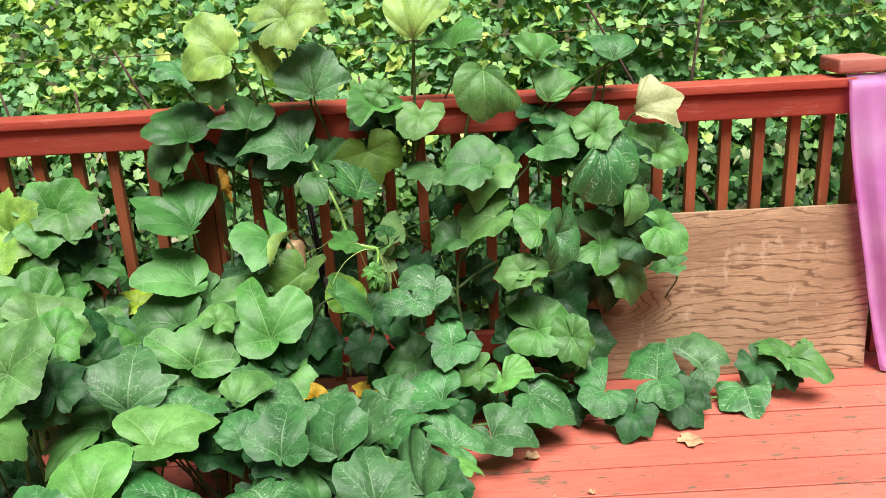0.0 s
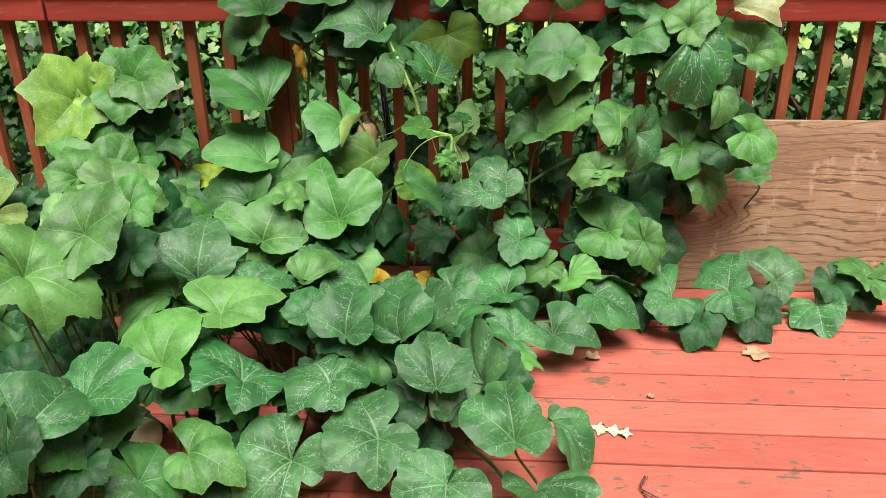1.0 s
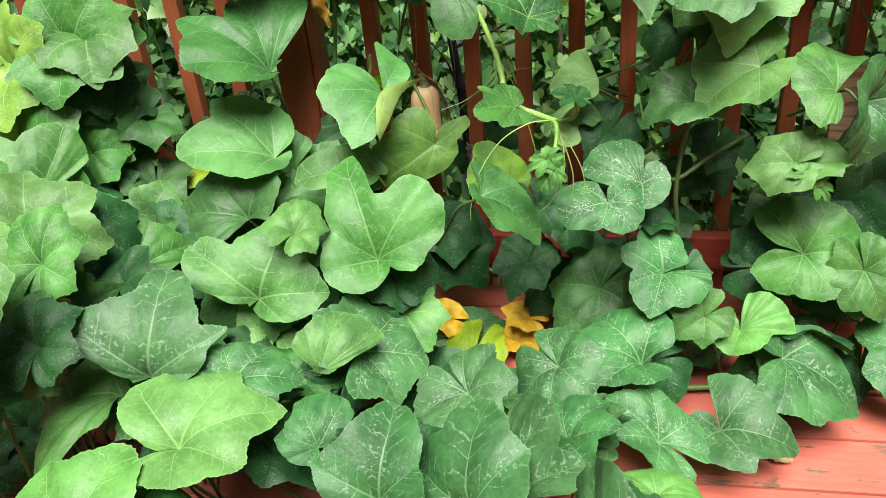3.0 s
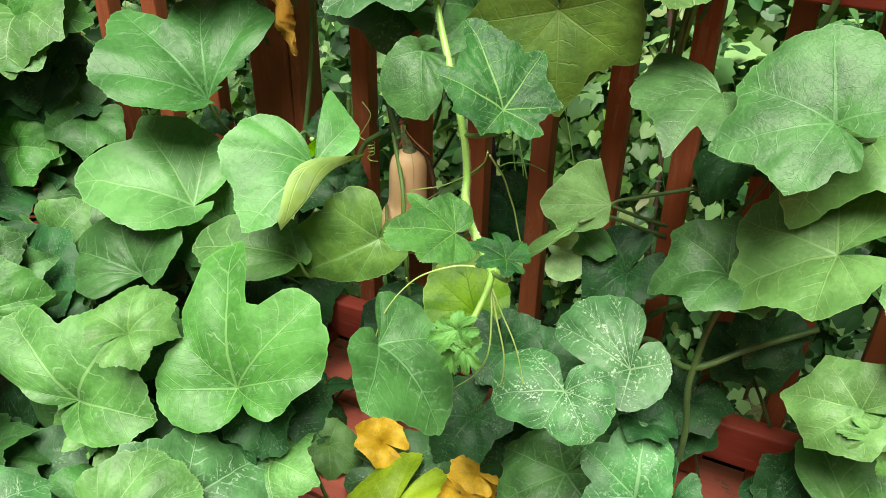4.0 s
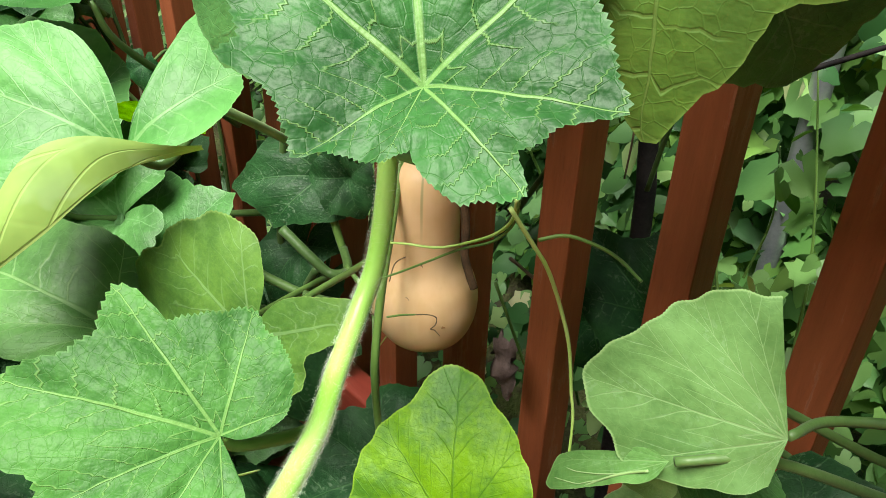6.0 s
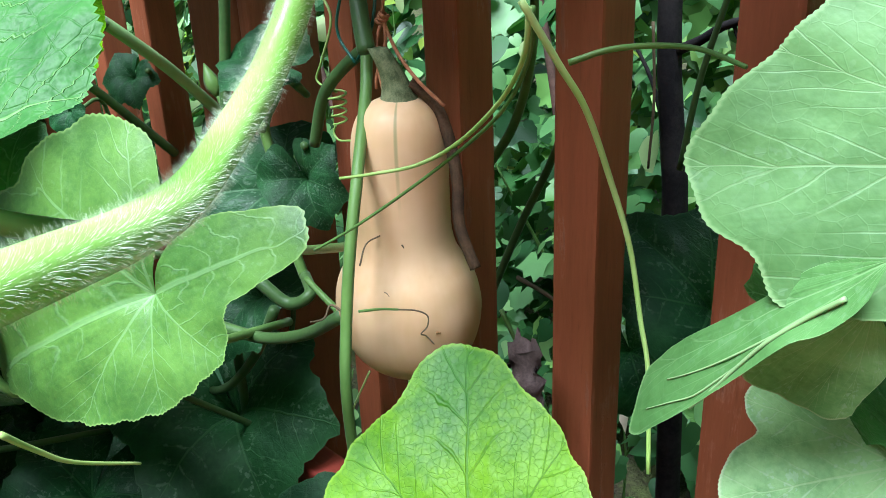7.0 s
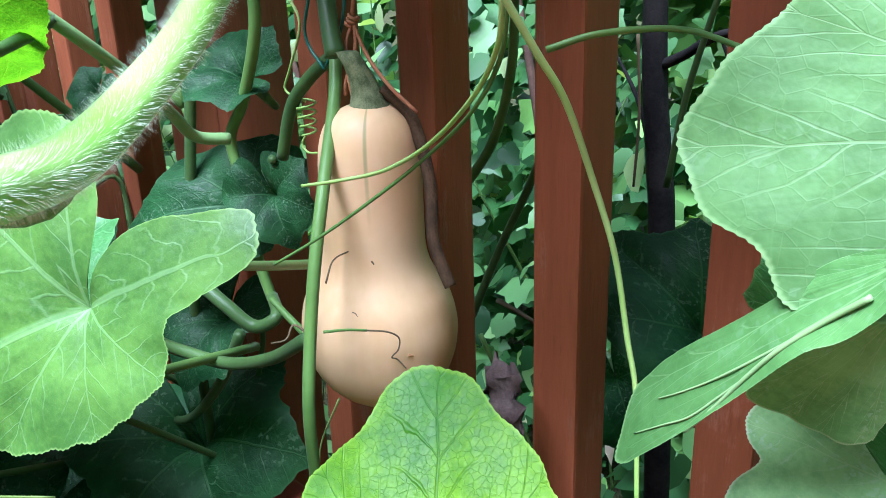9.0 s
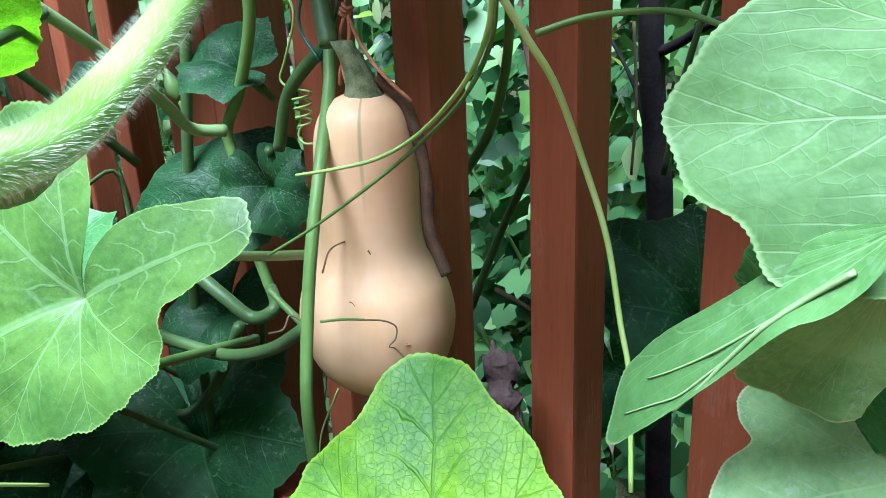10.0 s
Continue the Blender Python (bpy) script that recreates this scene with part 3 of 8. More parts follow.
# ---- squash leaves ----
def outline(th, jag, phase, keys=None, heart=0.0):
    """Length of the leaf blade from its stalk at an angle from the midrib."""
    if keys is None:
        th2 = abs(th)
        keys = ((0.0, 1.0), (0.12, 0.93), (0.30, 0.86), (0.50, 0.83 - 0.25 * jag), (0.70, 0.85), (0.82, 0.91), (0.90, 0.97), (0.99, 0.91), (1.15, 0.84), (1.40, 0.81 - 0.25 * jag), (1.65, 0.82), (1.78, 0.87),
                (1.86, 0.92), (1.96, 0.87), (2.20, 0.80 - 0.10 * jag), (2.46, 0.78), (2.64, 0.81), (2.80, 0.78), (2.93, 0.70), (3.02, 0.54), (3.08, 0.34), (3.13, 0.10), (3.40, 0.06))
    else:
        th2, phase = th, None
    r = keys[-1][1]
    if th2 <= keys[0][0]:
        r = keys[0][1]
    for (a0, r0), (a1, r1) in zip(keys, keys[1:]):
        if a0 <= th2 <= a1:
            f = (th2 - a0) / max(1e-6, a1 - a0)
            if phase is not None:
                f = 0.6 * f + 0.4 * f * f * (3 - 2 * f)
            r = r0 + (r1 - r0) * f
            break
    if phase is None:
        return r
    r *= 1 - heart * min(1.0, max(0.0, th2 - 1.8) / 1.2)
    return r * (1 + 0.07 * math.sin(th + phase) + 0.05 * math.sin(2 * th + 1.7 * phase) + 0.028 * math.sin(5 * th + 2 * phase) + 0.012 * math.sin(19 * th + phase) + 0.008 * math.sin(31 * th + 3 * phase))


def vein_map(keys):
    """Pairs of (angle on the blade, angle of a main vein) so that the main veins run into this blade's own lobes."""
    pairs = []
    for sign in (-1, 1):
        tips = sorted(abs(b[0]) for a, b, c in zip(keys, keys[1:], keys[2:]) if b[0] * sign > 0.4 and b[1] >= a[1] and b[1] >= c[1] and abs(b[0]) < 2.95)
        end = abs(keys[0][0] if sign < 0 else keys[-1][0])
        row, last = [(0.0, 0.0)], 0.0
        for v in VEINS[1:]:
            near = [t for t in tips if abs(t - v) < 0.5 and t > last + 0.45]
            if near:
                last = min(near, key=lambda t: abs(t - v))
                row.append((last, v))
        row.append((max(end, last + 0.2), max(3.12, row[-1][1] + 0.2)))
        pairs.append(row)
    return pairs


def vein_angle(th, pairs):
    row, a = pairs[0 if th < 0 else 1], abs(th)
    for (a0, v0), (a1, v1) in zip(row, row[1:]):
        if a <= a1:
            return math.copysign(v0 + (v1 - v0) * (a - a0) / max(1e-6, a1 - a0), th)
    return math.copysign(row[-1][1], th)


def leaf_mesh(seed, mat, jag=0.0, cup=1.0, wave=1.0, teeth=0.004, keys=None, fine=96, rumple=0.0, heart=0.0):
    rnd = random.Random(seed)
    ph, ph2 = rnd.uniform(0, 6), rnd.uniform(0, 6)
    calm = min(1.0, cup)
    cup *= rnd.uniform(0.5, 1.5)
    fold = rnd.uniform(-0.10, 0.34) * calm
    pleat = 0.060 * min(1.0, 1.25 * calm)
    droop = rnd.uniform(0.05, 0.28) * calm
    pit = rnd.uniform(0.12, 0.26) * calm
    rise = rnd.uniform(0.0, 0.20) * calm if keys is None else 0.0
    twist = rnd.uniform(-0.14, 0.14) * calm
    bend, way = rnd.uniform(0.1, 0.5) * calm, rnd.choice((-1, 1)) * rnd.uniform(1.2, 2.6)
    n, rings = fine, (0.0, 0.10, 0.22, 0.36, 0.50, 0.64, 0.77, 0.88, 0.96, 1.0)
    verts, faces, uvs = [], [], []
    pairs = vein_map(keys) if keys is not None else None
    lo, hi = -3.13, 3.13
    if keys is not None:
        lo, hi = keys[0][0], keys[-1][0]
    elif seed % 4 == 0:
        lo, hi = -3.32, 3.32
    for i in range(n + 1):
        th = lo + (hi - lo) * i / n
        big = outline(th, jag, ph, keys, heart)
        if keys is not None:
            big = 0.2 * outline(th - 0.03, jag, ph, keys) + 0.6 * big + 0.2 * outline(th + 0.03, jag, ph, keys)
            big *= 1 + 0.010 * math.sin(17 * th + ph) + 0.008 * math.sin(29 * th + ph2)
        big *= 1 + (teeth + 0.026 * jag) * (1 if i % 2 else -1)
        va = th if pairs is None else vein_angle(th, pairs)
        d = min(abs(abs(va) - v) for v in VEINS)
        for f in rings:
            r = f * big
            x, y = r * math.sin(th), r * math.cos(th)
            z = cup * (0.40 * r - 0.50 * r * r)
            z += pit * (1 - math.exp(-8 * r))
            z += rise * r * max(0.0, abs(th) - 1.9)
            z += fold * abs(x) * (0.4 + 0.6 * r)
            z -= droop * max(0.0, y) ** 2.2 + 0.5 * droop * max(0.0, r - 0.55) ** 2
            z += (pleat + 0.06 * max(jag, rumple)) * r * min(1.0, d / 0.3)
            z += wave * (0.10 * r * r * math.sin(3 * th + ph) + 0.040 * r ** 3 * math.sin(7 * th + ph2) + 0.014 * r ** 3 * math.sin(13 * th + ph))
            z += twist * x * y
            z -= bend * max(0.0, x * math.sin(way) + y * math.cos(way) - 0.38) ** 2
            z += (0.03 if th > 0 else -0.03) * r * min(1.0, max(0.0, abs(th) - 2.5) / 0.6)
            z += 0.02 * noise.noise((x * 5 + seed, y * 5, 0.3)) + (0.030 * max(jag, rumple) + 0.004) * noise.noise((x * 14 + seed, y * 14, 1.3))
            verts.append((x, y, z))
            uvs.append((0.5 + va / (2 * math.pi), f))
    k = len(rings)
    for i in range(n):
        for j in range(k - 1):
            a, b = i * k + j, (i + 1) * k + j
            if j == 0:
                faces.append((a, a + 1, b + 1))
            else:
                faces.append((a, a + 1, b + 1, b))
    me = bpy.data.meshes.new("leaf")
    me.from_pydata(verts, [], faces)
    uv = me.uv_layers.new(name="UVMap")
    for loop in me.loops:
        uv.data[loop.index].uv = uvs[loop.vertex_index]
    me.polygons.foreach_set("use_smooth", [True] * len(me.polygons))
    me.materials.append(mat)
    xs = [v[0] for v in verts]
    me["width"] = max(xs) - min(xs)
    me.update()
    return me


POOL = {k: [leaf_mesh(17 * i + 3, LEAF[k], 0.95 if k in 'sS' else 0.02 + 0.04 * i, heart=0.22) for i in range(7)] for k in LEAF}
LOBED = {k: [leaf_mesh(13 * i + 5, LEAF[k], 0.10 + 0.03 * i, 1.0, 0.9, 0.006) for i in range(8)] for k in LEAF}
USED = {k: 0 for k in LEAF}

rail_vine = thing("squash_vine", "squash vine with large green leaves climbing the red railing", "squash plant", group="squash vines")
deck_vine = thing("squash_vine", "squash vine with silver-flecked leaves sprawling over the red deck", "squash plant", group="squash vines")
left_vine = thing("squash_vine", "dense heap of big light green squash leaves by the railing", "squash plant", group="squash vines")
petiole_rnd = random.Random(5)
PLACED = []


def vine_of(p):
    if p.y > -0.42 and (p.z > 0.30 or p.y > -0.2):
        return rail_vine
    return deck_vine if p.x > 0.0 or p.z < 0.25 else left_vine


def leaf(kind, at, along, facing, length, width, root=None, mesh=None):
    """One leaf blade with its stalk: where the stalk meets it, the way of its midrib, the way its face looks, its size."""
    p, u, n = Vector(at), Vector(along).normalized(), Vector(facing)
    n = (n - u * n.dot(u)).normalized()
    s = u.cross(n)
    vine = vine_of(p)
    broad = vine is rail_vine and p.z < 0.98
    me = mesh or (POOL[kind][USED[kind] % 7] if broad or kind == 's' else LOBED[kind][USED[kind] % 8])
    USED[kind] += 1
    PLACED.append((p, u, n, length, width or length * 1.5))
    ob = new("leaf", me)
    ob.parent = vine
    if width is None:
        width = length * me["width"]
    grow = 1.10 if mesh or broad else 1.04
    length, width = length * grow, width * grow
    sx = width / me["width"]
    sz = 0.5 * (sx + length)
    ob.matrix_world = Matrix(((s.x * sx, u.x * length, n.x * sz, p.x), (s.y * sx, u.y * length, n.y * sz, p.y), (s.z * sx, u.z * length, n.z * sz, p.z), (0, 0, 0, 1)))
    r = petiole_rnd
    if root is None:
        if vine is rail_vine:
            root = (p.x + r.uniform(-0.06, 0.06), min(-0.02, p.y * 0.25), max(0.03, p.z - r.uniform(0.10, 0.22)))
        else:
            root = (p.x + r.uniform(-0.07, 0.07), min(-0.05, p.y + r.uniform(0.02, 0.12)), 0.012)
    root = Vector(root)
    start = p - n * 0.0035
    out = (-n * 0.8 - u * 0.35).normalized()
    reach = (root - p).length
    mid1 = p + out * min(0.05, reach * 0.35)
    mid2 = p.lerp(root, 0.6) + out * 0.02
    mid1.z, mid2.z = max(mid1.z, 0.012), max(mid2.z, 0.012)
    bm = bmesh.new()
    rad = 0.0026 + 0.006 * length
    tube(bm, [start, mid1, mid2, root], rad * 0.8, rad * 1.15, 7, 5)
    part("leaf_stalk", bm, STEM if kind in 'LnywsgpY' else STEM_DARK, vine)
    return ob


# ---- leaves of the vines ----
FREE = dict(cup=0.8, wave=0.8, fine=160, teeth=0.006)
leaf('p', (-0.913, -0.250, 0.724), (-0.22, -0.89, -0.40), (0.71, -0.43, 0.55), 0.159, 0.285)
leaf('g', (-0.754, -0.163, 0.574), (0.70, -0.30, -0.65), (0.26, -0.74, 0.62), 0.115, None, mesh=leaf_mesh(226, LEAF['g'], keys=((-3.15, 0.12), (-2.80, 0.18), (-2.03, 0.12), (-0.63, 0.63), (-0.17, 0.71), (0.00, 1.00), (0.69, 0.93), (1.21, 0.77), (1.88, 0.64), (2.28, 0.64), (2.74, 0.45), (2.77, 0.26), (3.12, 0.12)), **FREE))
leaf('g', (-0.759, -0.458, 0.516), (-0.64, -0.06, 0.76), (0.73, -0.35, 0.59), 0.187, None, mesh=leaf_mesh(225, LEAF['g'], keys=((-1.78, 0.12), (-1.43, 0.12), (-0.95, 0.51), (-0.85, 0.62), (-0.56, 0.58), (-0.44, 0.76), (0.00, 1.00), (0.28, 0.88), (0.48, 0.60), (0.74, 0.71), (1.18, 0.81), (1.63, 0.66), (1.77, 0.56), (1.80, 0.27), (1.94, 0.07), (2.29, 0.12)), **FREE))
leaf('g', (-0.571, -0.949, 0.569), (0.27, 0.65, 0.71), (-0.00, -0.74, 0.67), 0.156, 0.204)
leaf('g', (-0.526, -0.775, 0.571), (0.15, 0.67, 0.73), (0.19, -0.74, 0.65), 0.109, 0.145)
leaf('b', (-0.323, -0.390, 0.442), (-1.00, -0.00, 0.03), (0.02, -0.63, 0.78), 0.164, None, mesh=leaf_mesh(200, LEAF['b'], keys=((-1.44, 0.12), (-1.09, 0.41), (-0.58, 0.62), (-0.32, 0.69), (-0.16, 0.88), (0.00, 1.00), (0.23, 0.87), (0.54, 0.74), (0.76, 0.87), (1.08, 0.74), (1.66, 0.64), (2.04, 0.61), (2.41, 0.56), (2.74, 0.40), (3.84, 0.23), (3.40, 0.12)), **FREE))
leaf('g', (-0.210, -0.649, 0.421), (0.25, 0.71, 0.66), (0.17, -0.70, 0.69), 0.165, None, mesh=leaf_mesh(201, LEAF['g'], keys=((-2.83, 0.12), (-2.48, 0.11), (-1.90, 0.39), (-1.69, 0.68), (-1.46, 0.83), (-1.26, 0.89), (-1.01, 0.82), (-0.80, 0.60), (-0.33, 0.74), (-0.02, 1.01), (0.12, 0.86), (0.65, 0.62), (1.20, 0.74), (1.47, 0.64), (2.06, 0.37), (2.73, 0.18), (3.08, 0.12)), **FREE))
leaf('m', (-0.336, -0.852, 0.397), (0.01, 0.65, 0.76), (0.25, -0.74, 0.63), 0.175, None, mesh=leaf_mesh(202, LEAF['m'], keys=((-2.03, 0.12), (-1.68, 0.14), (-1.30, 0.40), (-1.27, 0.63), (-1.24, 0.83), (-1.01, 0.87), (-0.61, 0.76), (-0.24, 0.76), (-0.15, 0.94), (-0.00, 1.00), (0.23, 0.95), (0.49, 0.75), (0.73, 0.64), (0.96, 0.82), (1.05, 0.61), (1.33, 0.50), (1.74, 0.27), (2.09, 0.12)), **FREE))
leaf('g', (-0.074, -0.757, 0.339), (0.73, 0.59, 0.35), (0.23, -0.69, 0.69), 0.119, None, mesh=leaf_mesh(203, LEAF['g'], keys=((-2.17, 0.12), (-1.82, 0.09), (-1.79, 0.33), (-1.76, 0.50), (-1.25, 0.65), (-0.75, 0.87), (-0.35, 0.96), (-0.01, 1.01), (0.19, 0.99), (0.22, 0.57), (0.42, 0.25), (0.77, 0.12)), **FREE))
leaf('m', (-0.194, -0.843, 0.383), (0.95, 0.28, -0.10), (0.19, -0.30, 0.94), 0.104, 0.138)
leaf('b', (-0.626, -0.214, 0.421), (0.30, -0.91, -0.29), (0.22, -0.23, 0.95), 0.096, 0.166)
leaf('g', (-0.491, -0.584, 0.428), (0.74, 0.64, 0.21), (0.36, -0.64, 0.68), 0.109, None, mesh=leaf_mesh(229, LEAF['g'], keys=((-3.29, 0.12), (-2.94, 0.31), (-2.26, 0.52), (-1.97, 0.68), (-1.54, 0.91), (-0.70, 0.86), (-0.02, 1.01), (0.22, 0.79), (0.79, 0.39), (1.14, 0.12)), **FREE))
leaf('y', (-0.547, -0.125, 0.416), (-0.94, -0.24, 0.24), (0.31, -0.32, 0.89), 0.086, 0.115)
leaf('d', (-0.724, -0.191, 0.694), (-0.30, -0.80, -0.52), (0.54, -0.59, 0.61), 0.112, 0.194)
HIDDEN = leaf_mesh(110, LEAF['g'], keys=((-1.42, 0.11), (-0.96, 0.35), (-0.76, 0.50), (-0.34, 0.67), (-0.22, 0.87), (-0.00, 1.01), (0.25, 0.93), (0.63, 0.57), (1.41, 0.31), (2.04, 0.13), (3.80, 0.10)), cup=0.5, wave=0.6, fine=140)
leaf('g', (-0.046, -0.322, 0.515), (-0.91, -0.39, 0.15), (0.30, -0.35, 0.89), 0.158, None, root=(-0.160, -0.050, 0.380), mesh=HIDDEN)
leaf('g', (0.846, -0.253, 0.654), (-0.41, -0.81, -0.41), (0.15, -0.51, 0.85), 0.087, None, mesh=leaf_mesh(223, LEAF['g'], keys=((-0.91, 0.12), (-0.56, 0.15), (-0.33, 0.83), (0.00, 1.00), (0.37, 0.92), (0.75, 0.83), (1.32, 0.96), (2.00, 1.07), (2.73, 1.25), (3.33, 1.19), (3.84, 0.85), (4.42, 0.59), (5.09, 0.43), (5.22, 0.13), (3.40, 0.12)), **FREE))
leaf('g', (1.064, -0.175, 0.567), (-0.24, -0.68, -0.69), (-0.05, -0.70, 0.71), 0.110, None, mesh=leaf_mesh(224, LEAF['g'], keys=((-4.28, 0.25), (-4.25, 0.72), (-4.18, 0.97), (-3.68, 1.07), (-3.11, 1.16), (-2.62, 0.71), (-1.68, 0.62), (-1.02, 0.77), (-0.37, 0.92), (0.00, 1.00), (0.29, 0.75), (0.78, 0.98), (1.00, 0.88), (1.20, 0.41), (1.83, 0.17)), **FREE))
leaf('g', (1.133, -0.186, 0.464), (0.25, -0.50, -0.83), (0.23, -0.80, 0.55), 0.116, 0.145)
leaf('L', (0.780, -0.311, 0.532), (-0.99, 0.05, -0.09), (-0.11, -0.67, 0.74), 0.078, 0.114)
leaf('L', (0.811, -0.301, 0.519), (0.98, -0.10, 0.16), (-0.19, -0.46, 0.87), 0.080, 0.105)
leaf('g', (0.830, -0.282, 0.311), (1.00, -0.01, 0.05), (-0.04, -0.75, 0.66), 0.119, None, mesh=leaf_mesh(220, LEAF['g'], keys=((-2.84, 0.41), (-2.61, 0.80), (-2.39, 1.00), (-2.17, 1.02), (-1.63, 0.92), (-1.06, 0.92), (-0.46, 0.93), (-0.03, 1.02), (0.14, 0.92), (0.72, 0.67), (1.08, 0.84), (1.87, 0.69), (2.47, 0.84), (2.85, 0.87), (3.02, 0.73), (3.29, 0.44)), **FREE))
leaf('g', (0.943, -0.316, 0.295), (0.31, -0.65, -0.70), (-0.11, -0.75, 0.65), 0.098, 0.139)
leaf('m', (1.036, -0.397, 0.126), (0.00, -0.91, -0.41), (0.08, -0.41, 0.91), 0.092, None, mesh=leaf_mesh(222, LEAF['m'], keys=((-1.89, 0.12), (-1.54, 0.15), (-1.31, 0.67), (-0.54, 0.94), (-0.00, 1.00), (0.65, 1.03), (1.19, 1.04), (1.72, 0.78), (2.28, 1.17), (2.97, 1.26), (3.38, 1.68), (3.79, 1.45), (4.18, 1.14), (4.21, 0.20), (3.40, 0.12)), **FREE))
leaf('m', (1.219, -0.365, 0.148), (0.04, -0.91, -0.40), (-0.34, -0.39, 0.85), 0.109, None, mesh=leaf_mesh(300, LEAF['m'], keys=((-4.87, 0.04), (-4.61, 0.57), (-4.30, 1.01), (-3.81, 0.98), (-3.49, 1.28), (-2.99, 1.22), (-2.54, 1.04), (-2.10, 0.70), (-1.47, 0.65), (-1.16, 0.43), (-0.75, 0.88), (-0.42, 1.06), (-0.00, 1.00), (0.39, 0.76), (0.88, 0.88), (1.27, 0.64), (1.30, 0.19)), **FREE))
leaf('m', (1.403, -0.250, 0.128), (-0.06, -0.75, -0.66), (0.02, -0.67, 0.75), 0.093, None, mesh=leaf_mesh(301, LEAF['m'], keys=((-5.37, 0.20), (-4.47, 0.50), (-4.21, 1.23), (-3.96, 1.50), (-3.33, 1.20), (-3.19, 1.40), (-2.75, 1.06), (-2.11, 1.09), (-1.71, 1.01), (-1.43, 0.52), (-0.60, 0.67), (0.00, 1.00), (0.50, 1.03), (0.90, 0.81), (0.93, 0.29)), **FREE))
leaf('M', (1.549, -0.262, 0.045), (-0.07, -0.95, -0.29), (-0.35, -0.25, 0.90), 0.139, None, mesh=leaf_mesh(302, LEAF['M'], keys=((-3.40, 0.12), (-3.11, 0.14), (-3.08, 0.74), (-3.05, 0.88), (-2.98, 0.89), (-2.57, 0.70), (-2.19, 0.40), (-2.16, 0.15), (-1.67, 0.49), (-1.03, 0.65), (-0.54, 0.80), (-0.00, 1.00), (0.24, 0.79), (0.74, 0.92), (1.18, 0.61), (1.89, 0.58), (2.13, 0.21), (2.48, 0.12)), **FREE))
leaf('g', (1.692, -0.238, 0.141), (-0.75, 0.54, 0.39), (0.27, -0.30, 0.92), 0.116, 0.148)
leaf('g', (1.723, -0.258, 0.139), (0.92, -0.29, -0.26), (0.04, -0.59, 0.80), 0.127, None, mesh=leaf_mesh(303, LEAF['g'], keys=((-3.40, 0.12), (-3.88, 0.25), (-2.66, 0.16), (-0.74, 0.47), (-0.17, 0.74), (-0.04, 1.02), (0.66, 0.90), (1.07, 0.62), (1.59, 0.60), (1.91, 0.40), (2.26, 0.12)), **FREE))
leaf('g', (1.781, -0.212, 0.150), (0.08, 0.64, 0.77), (-0.34, -0.70, 0.62), 0.045, 0.062)
leaf('d', (1.124, -0.433, 0.064), (-0.43, -0.74, -0.51), (-0.07, -0.54, 0.84), 0.096, 0.156)
leaf('d', (1.295, -0.362, 0.064), (0.55, -0.63, -0.55), (-0.08, -0.70, 0.71), 0.113, 0.160)
leaf('m', (0.541, -0.372, 0.313), (-0.25, -0.81, -0.54), (0.02, -0.56, 0.83), 0.096, None, mesh=leaf_mesh(221, LEAF['m'], keys=((-1.80, 0.23), (-1.77, 0.65), (-1.74, 0.85), (-1.49, 0.93), (-1.01, 0.91), (-0.42, 0.76), (0.00, 1.00), (0.23, 0.94), (0.83, 0.74), (1.27, 0.57), (1.43, 0.76), (1.74, 0.91), (2.13, 0.73), (2.40, 0.94), (2.77, 1.02), (3.11, 0.94), (3.65, 0.56), (4.27, 0.46), (4.30, 0.16)), **FREE))
leaf('d', (0.433, -0.113, 0.512), (-0.57, -0.68, -0.46), (0.10, -0.62, 0.78), 0.089, 0.130)
leaf('b', (0.586, -0.236, 0.631), (-0.92, -0.33, -0.23), (-0.04, -0.50, 0.87), 0.098, 0.133)
leaf('b', (0.417, -0.278, 0.209), (-0.75, -0.48, -0.46), (-0.01, -0.69, 0.72), 0.133, 0.202)
leaf('s', (0.367, -0.499, 0.747), (-0.92, -0.12, 0.38), (0.40, -0.32, 0.86), 0.040, 0.052, root=(0.322, -0.432, 0.681))
leaf('L', (0.676, -0.149, 0.826), (-0.22, -0.79, -0.58), (0.06, -0.60, 0.80), 0.127, 0.210)
leaf('b', (-0.290, -0.205, 0.700), (-0.89, 0.13, 0.45), (0.35, -0.45, 0.82), 0.210, None, mesh=leaf_mesh(340, LEAF['b'], keys=((-2.94, 0.12), (-2.59, 0.10), (-1.54, 0.33), (-1.07, 0.64), (-0.73, 0.80), (-0.32, 0.79), (0.00, 1.00), (0.17, 0.76), (0.26, 0.58), (0.45, 0.76), (0.67, 0.84), (1.16, 0.83), (1.52, 0.73), (1.71, 0.45), (1.74, 0.22), (1.78, 0.08), (2.13, 0.12)), **FREE))
leaf('L', (-0.232, -0.984, 0.367), (0.85, 0.52, 0.07), (0.07, -0.24, 0.97), 0.159, None, mesh=leaf_mesh(204, LEAF['L'], keys=((-3.28, 0.16), (-2.74, 0.32), (-2.49, 0.51), (-2.22, 0.66), (-1.89, 0.83), (-1.53, 0.79), (-1.14, 0.84), (-0.71, 0.94), (-0.44, 0.77), (-0.29, 0.83), (0.00, 1.00), (0.19, 0.88), (0.40, 0.66), (0.81, 0.68), (1.23, 0.55), (1.79, 0.50), (2.42, 0.49), (2.75, 0.53), (2.89, 0.35), (2.92, 0.17)), **FREE))
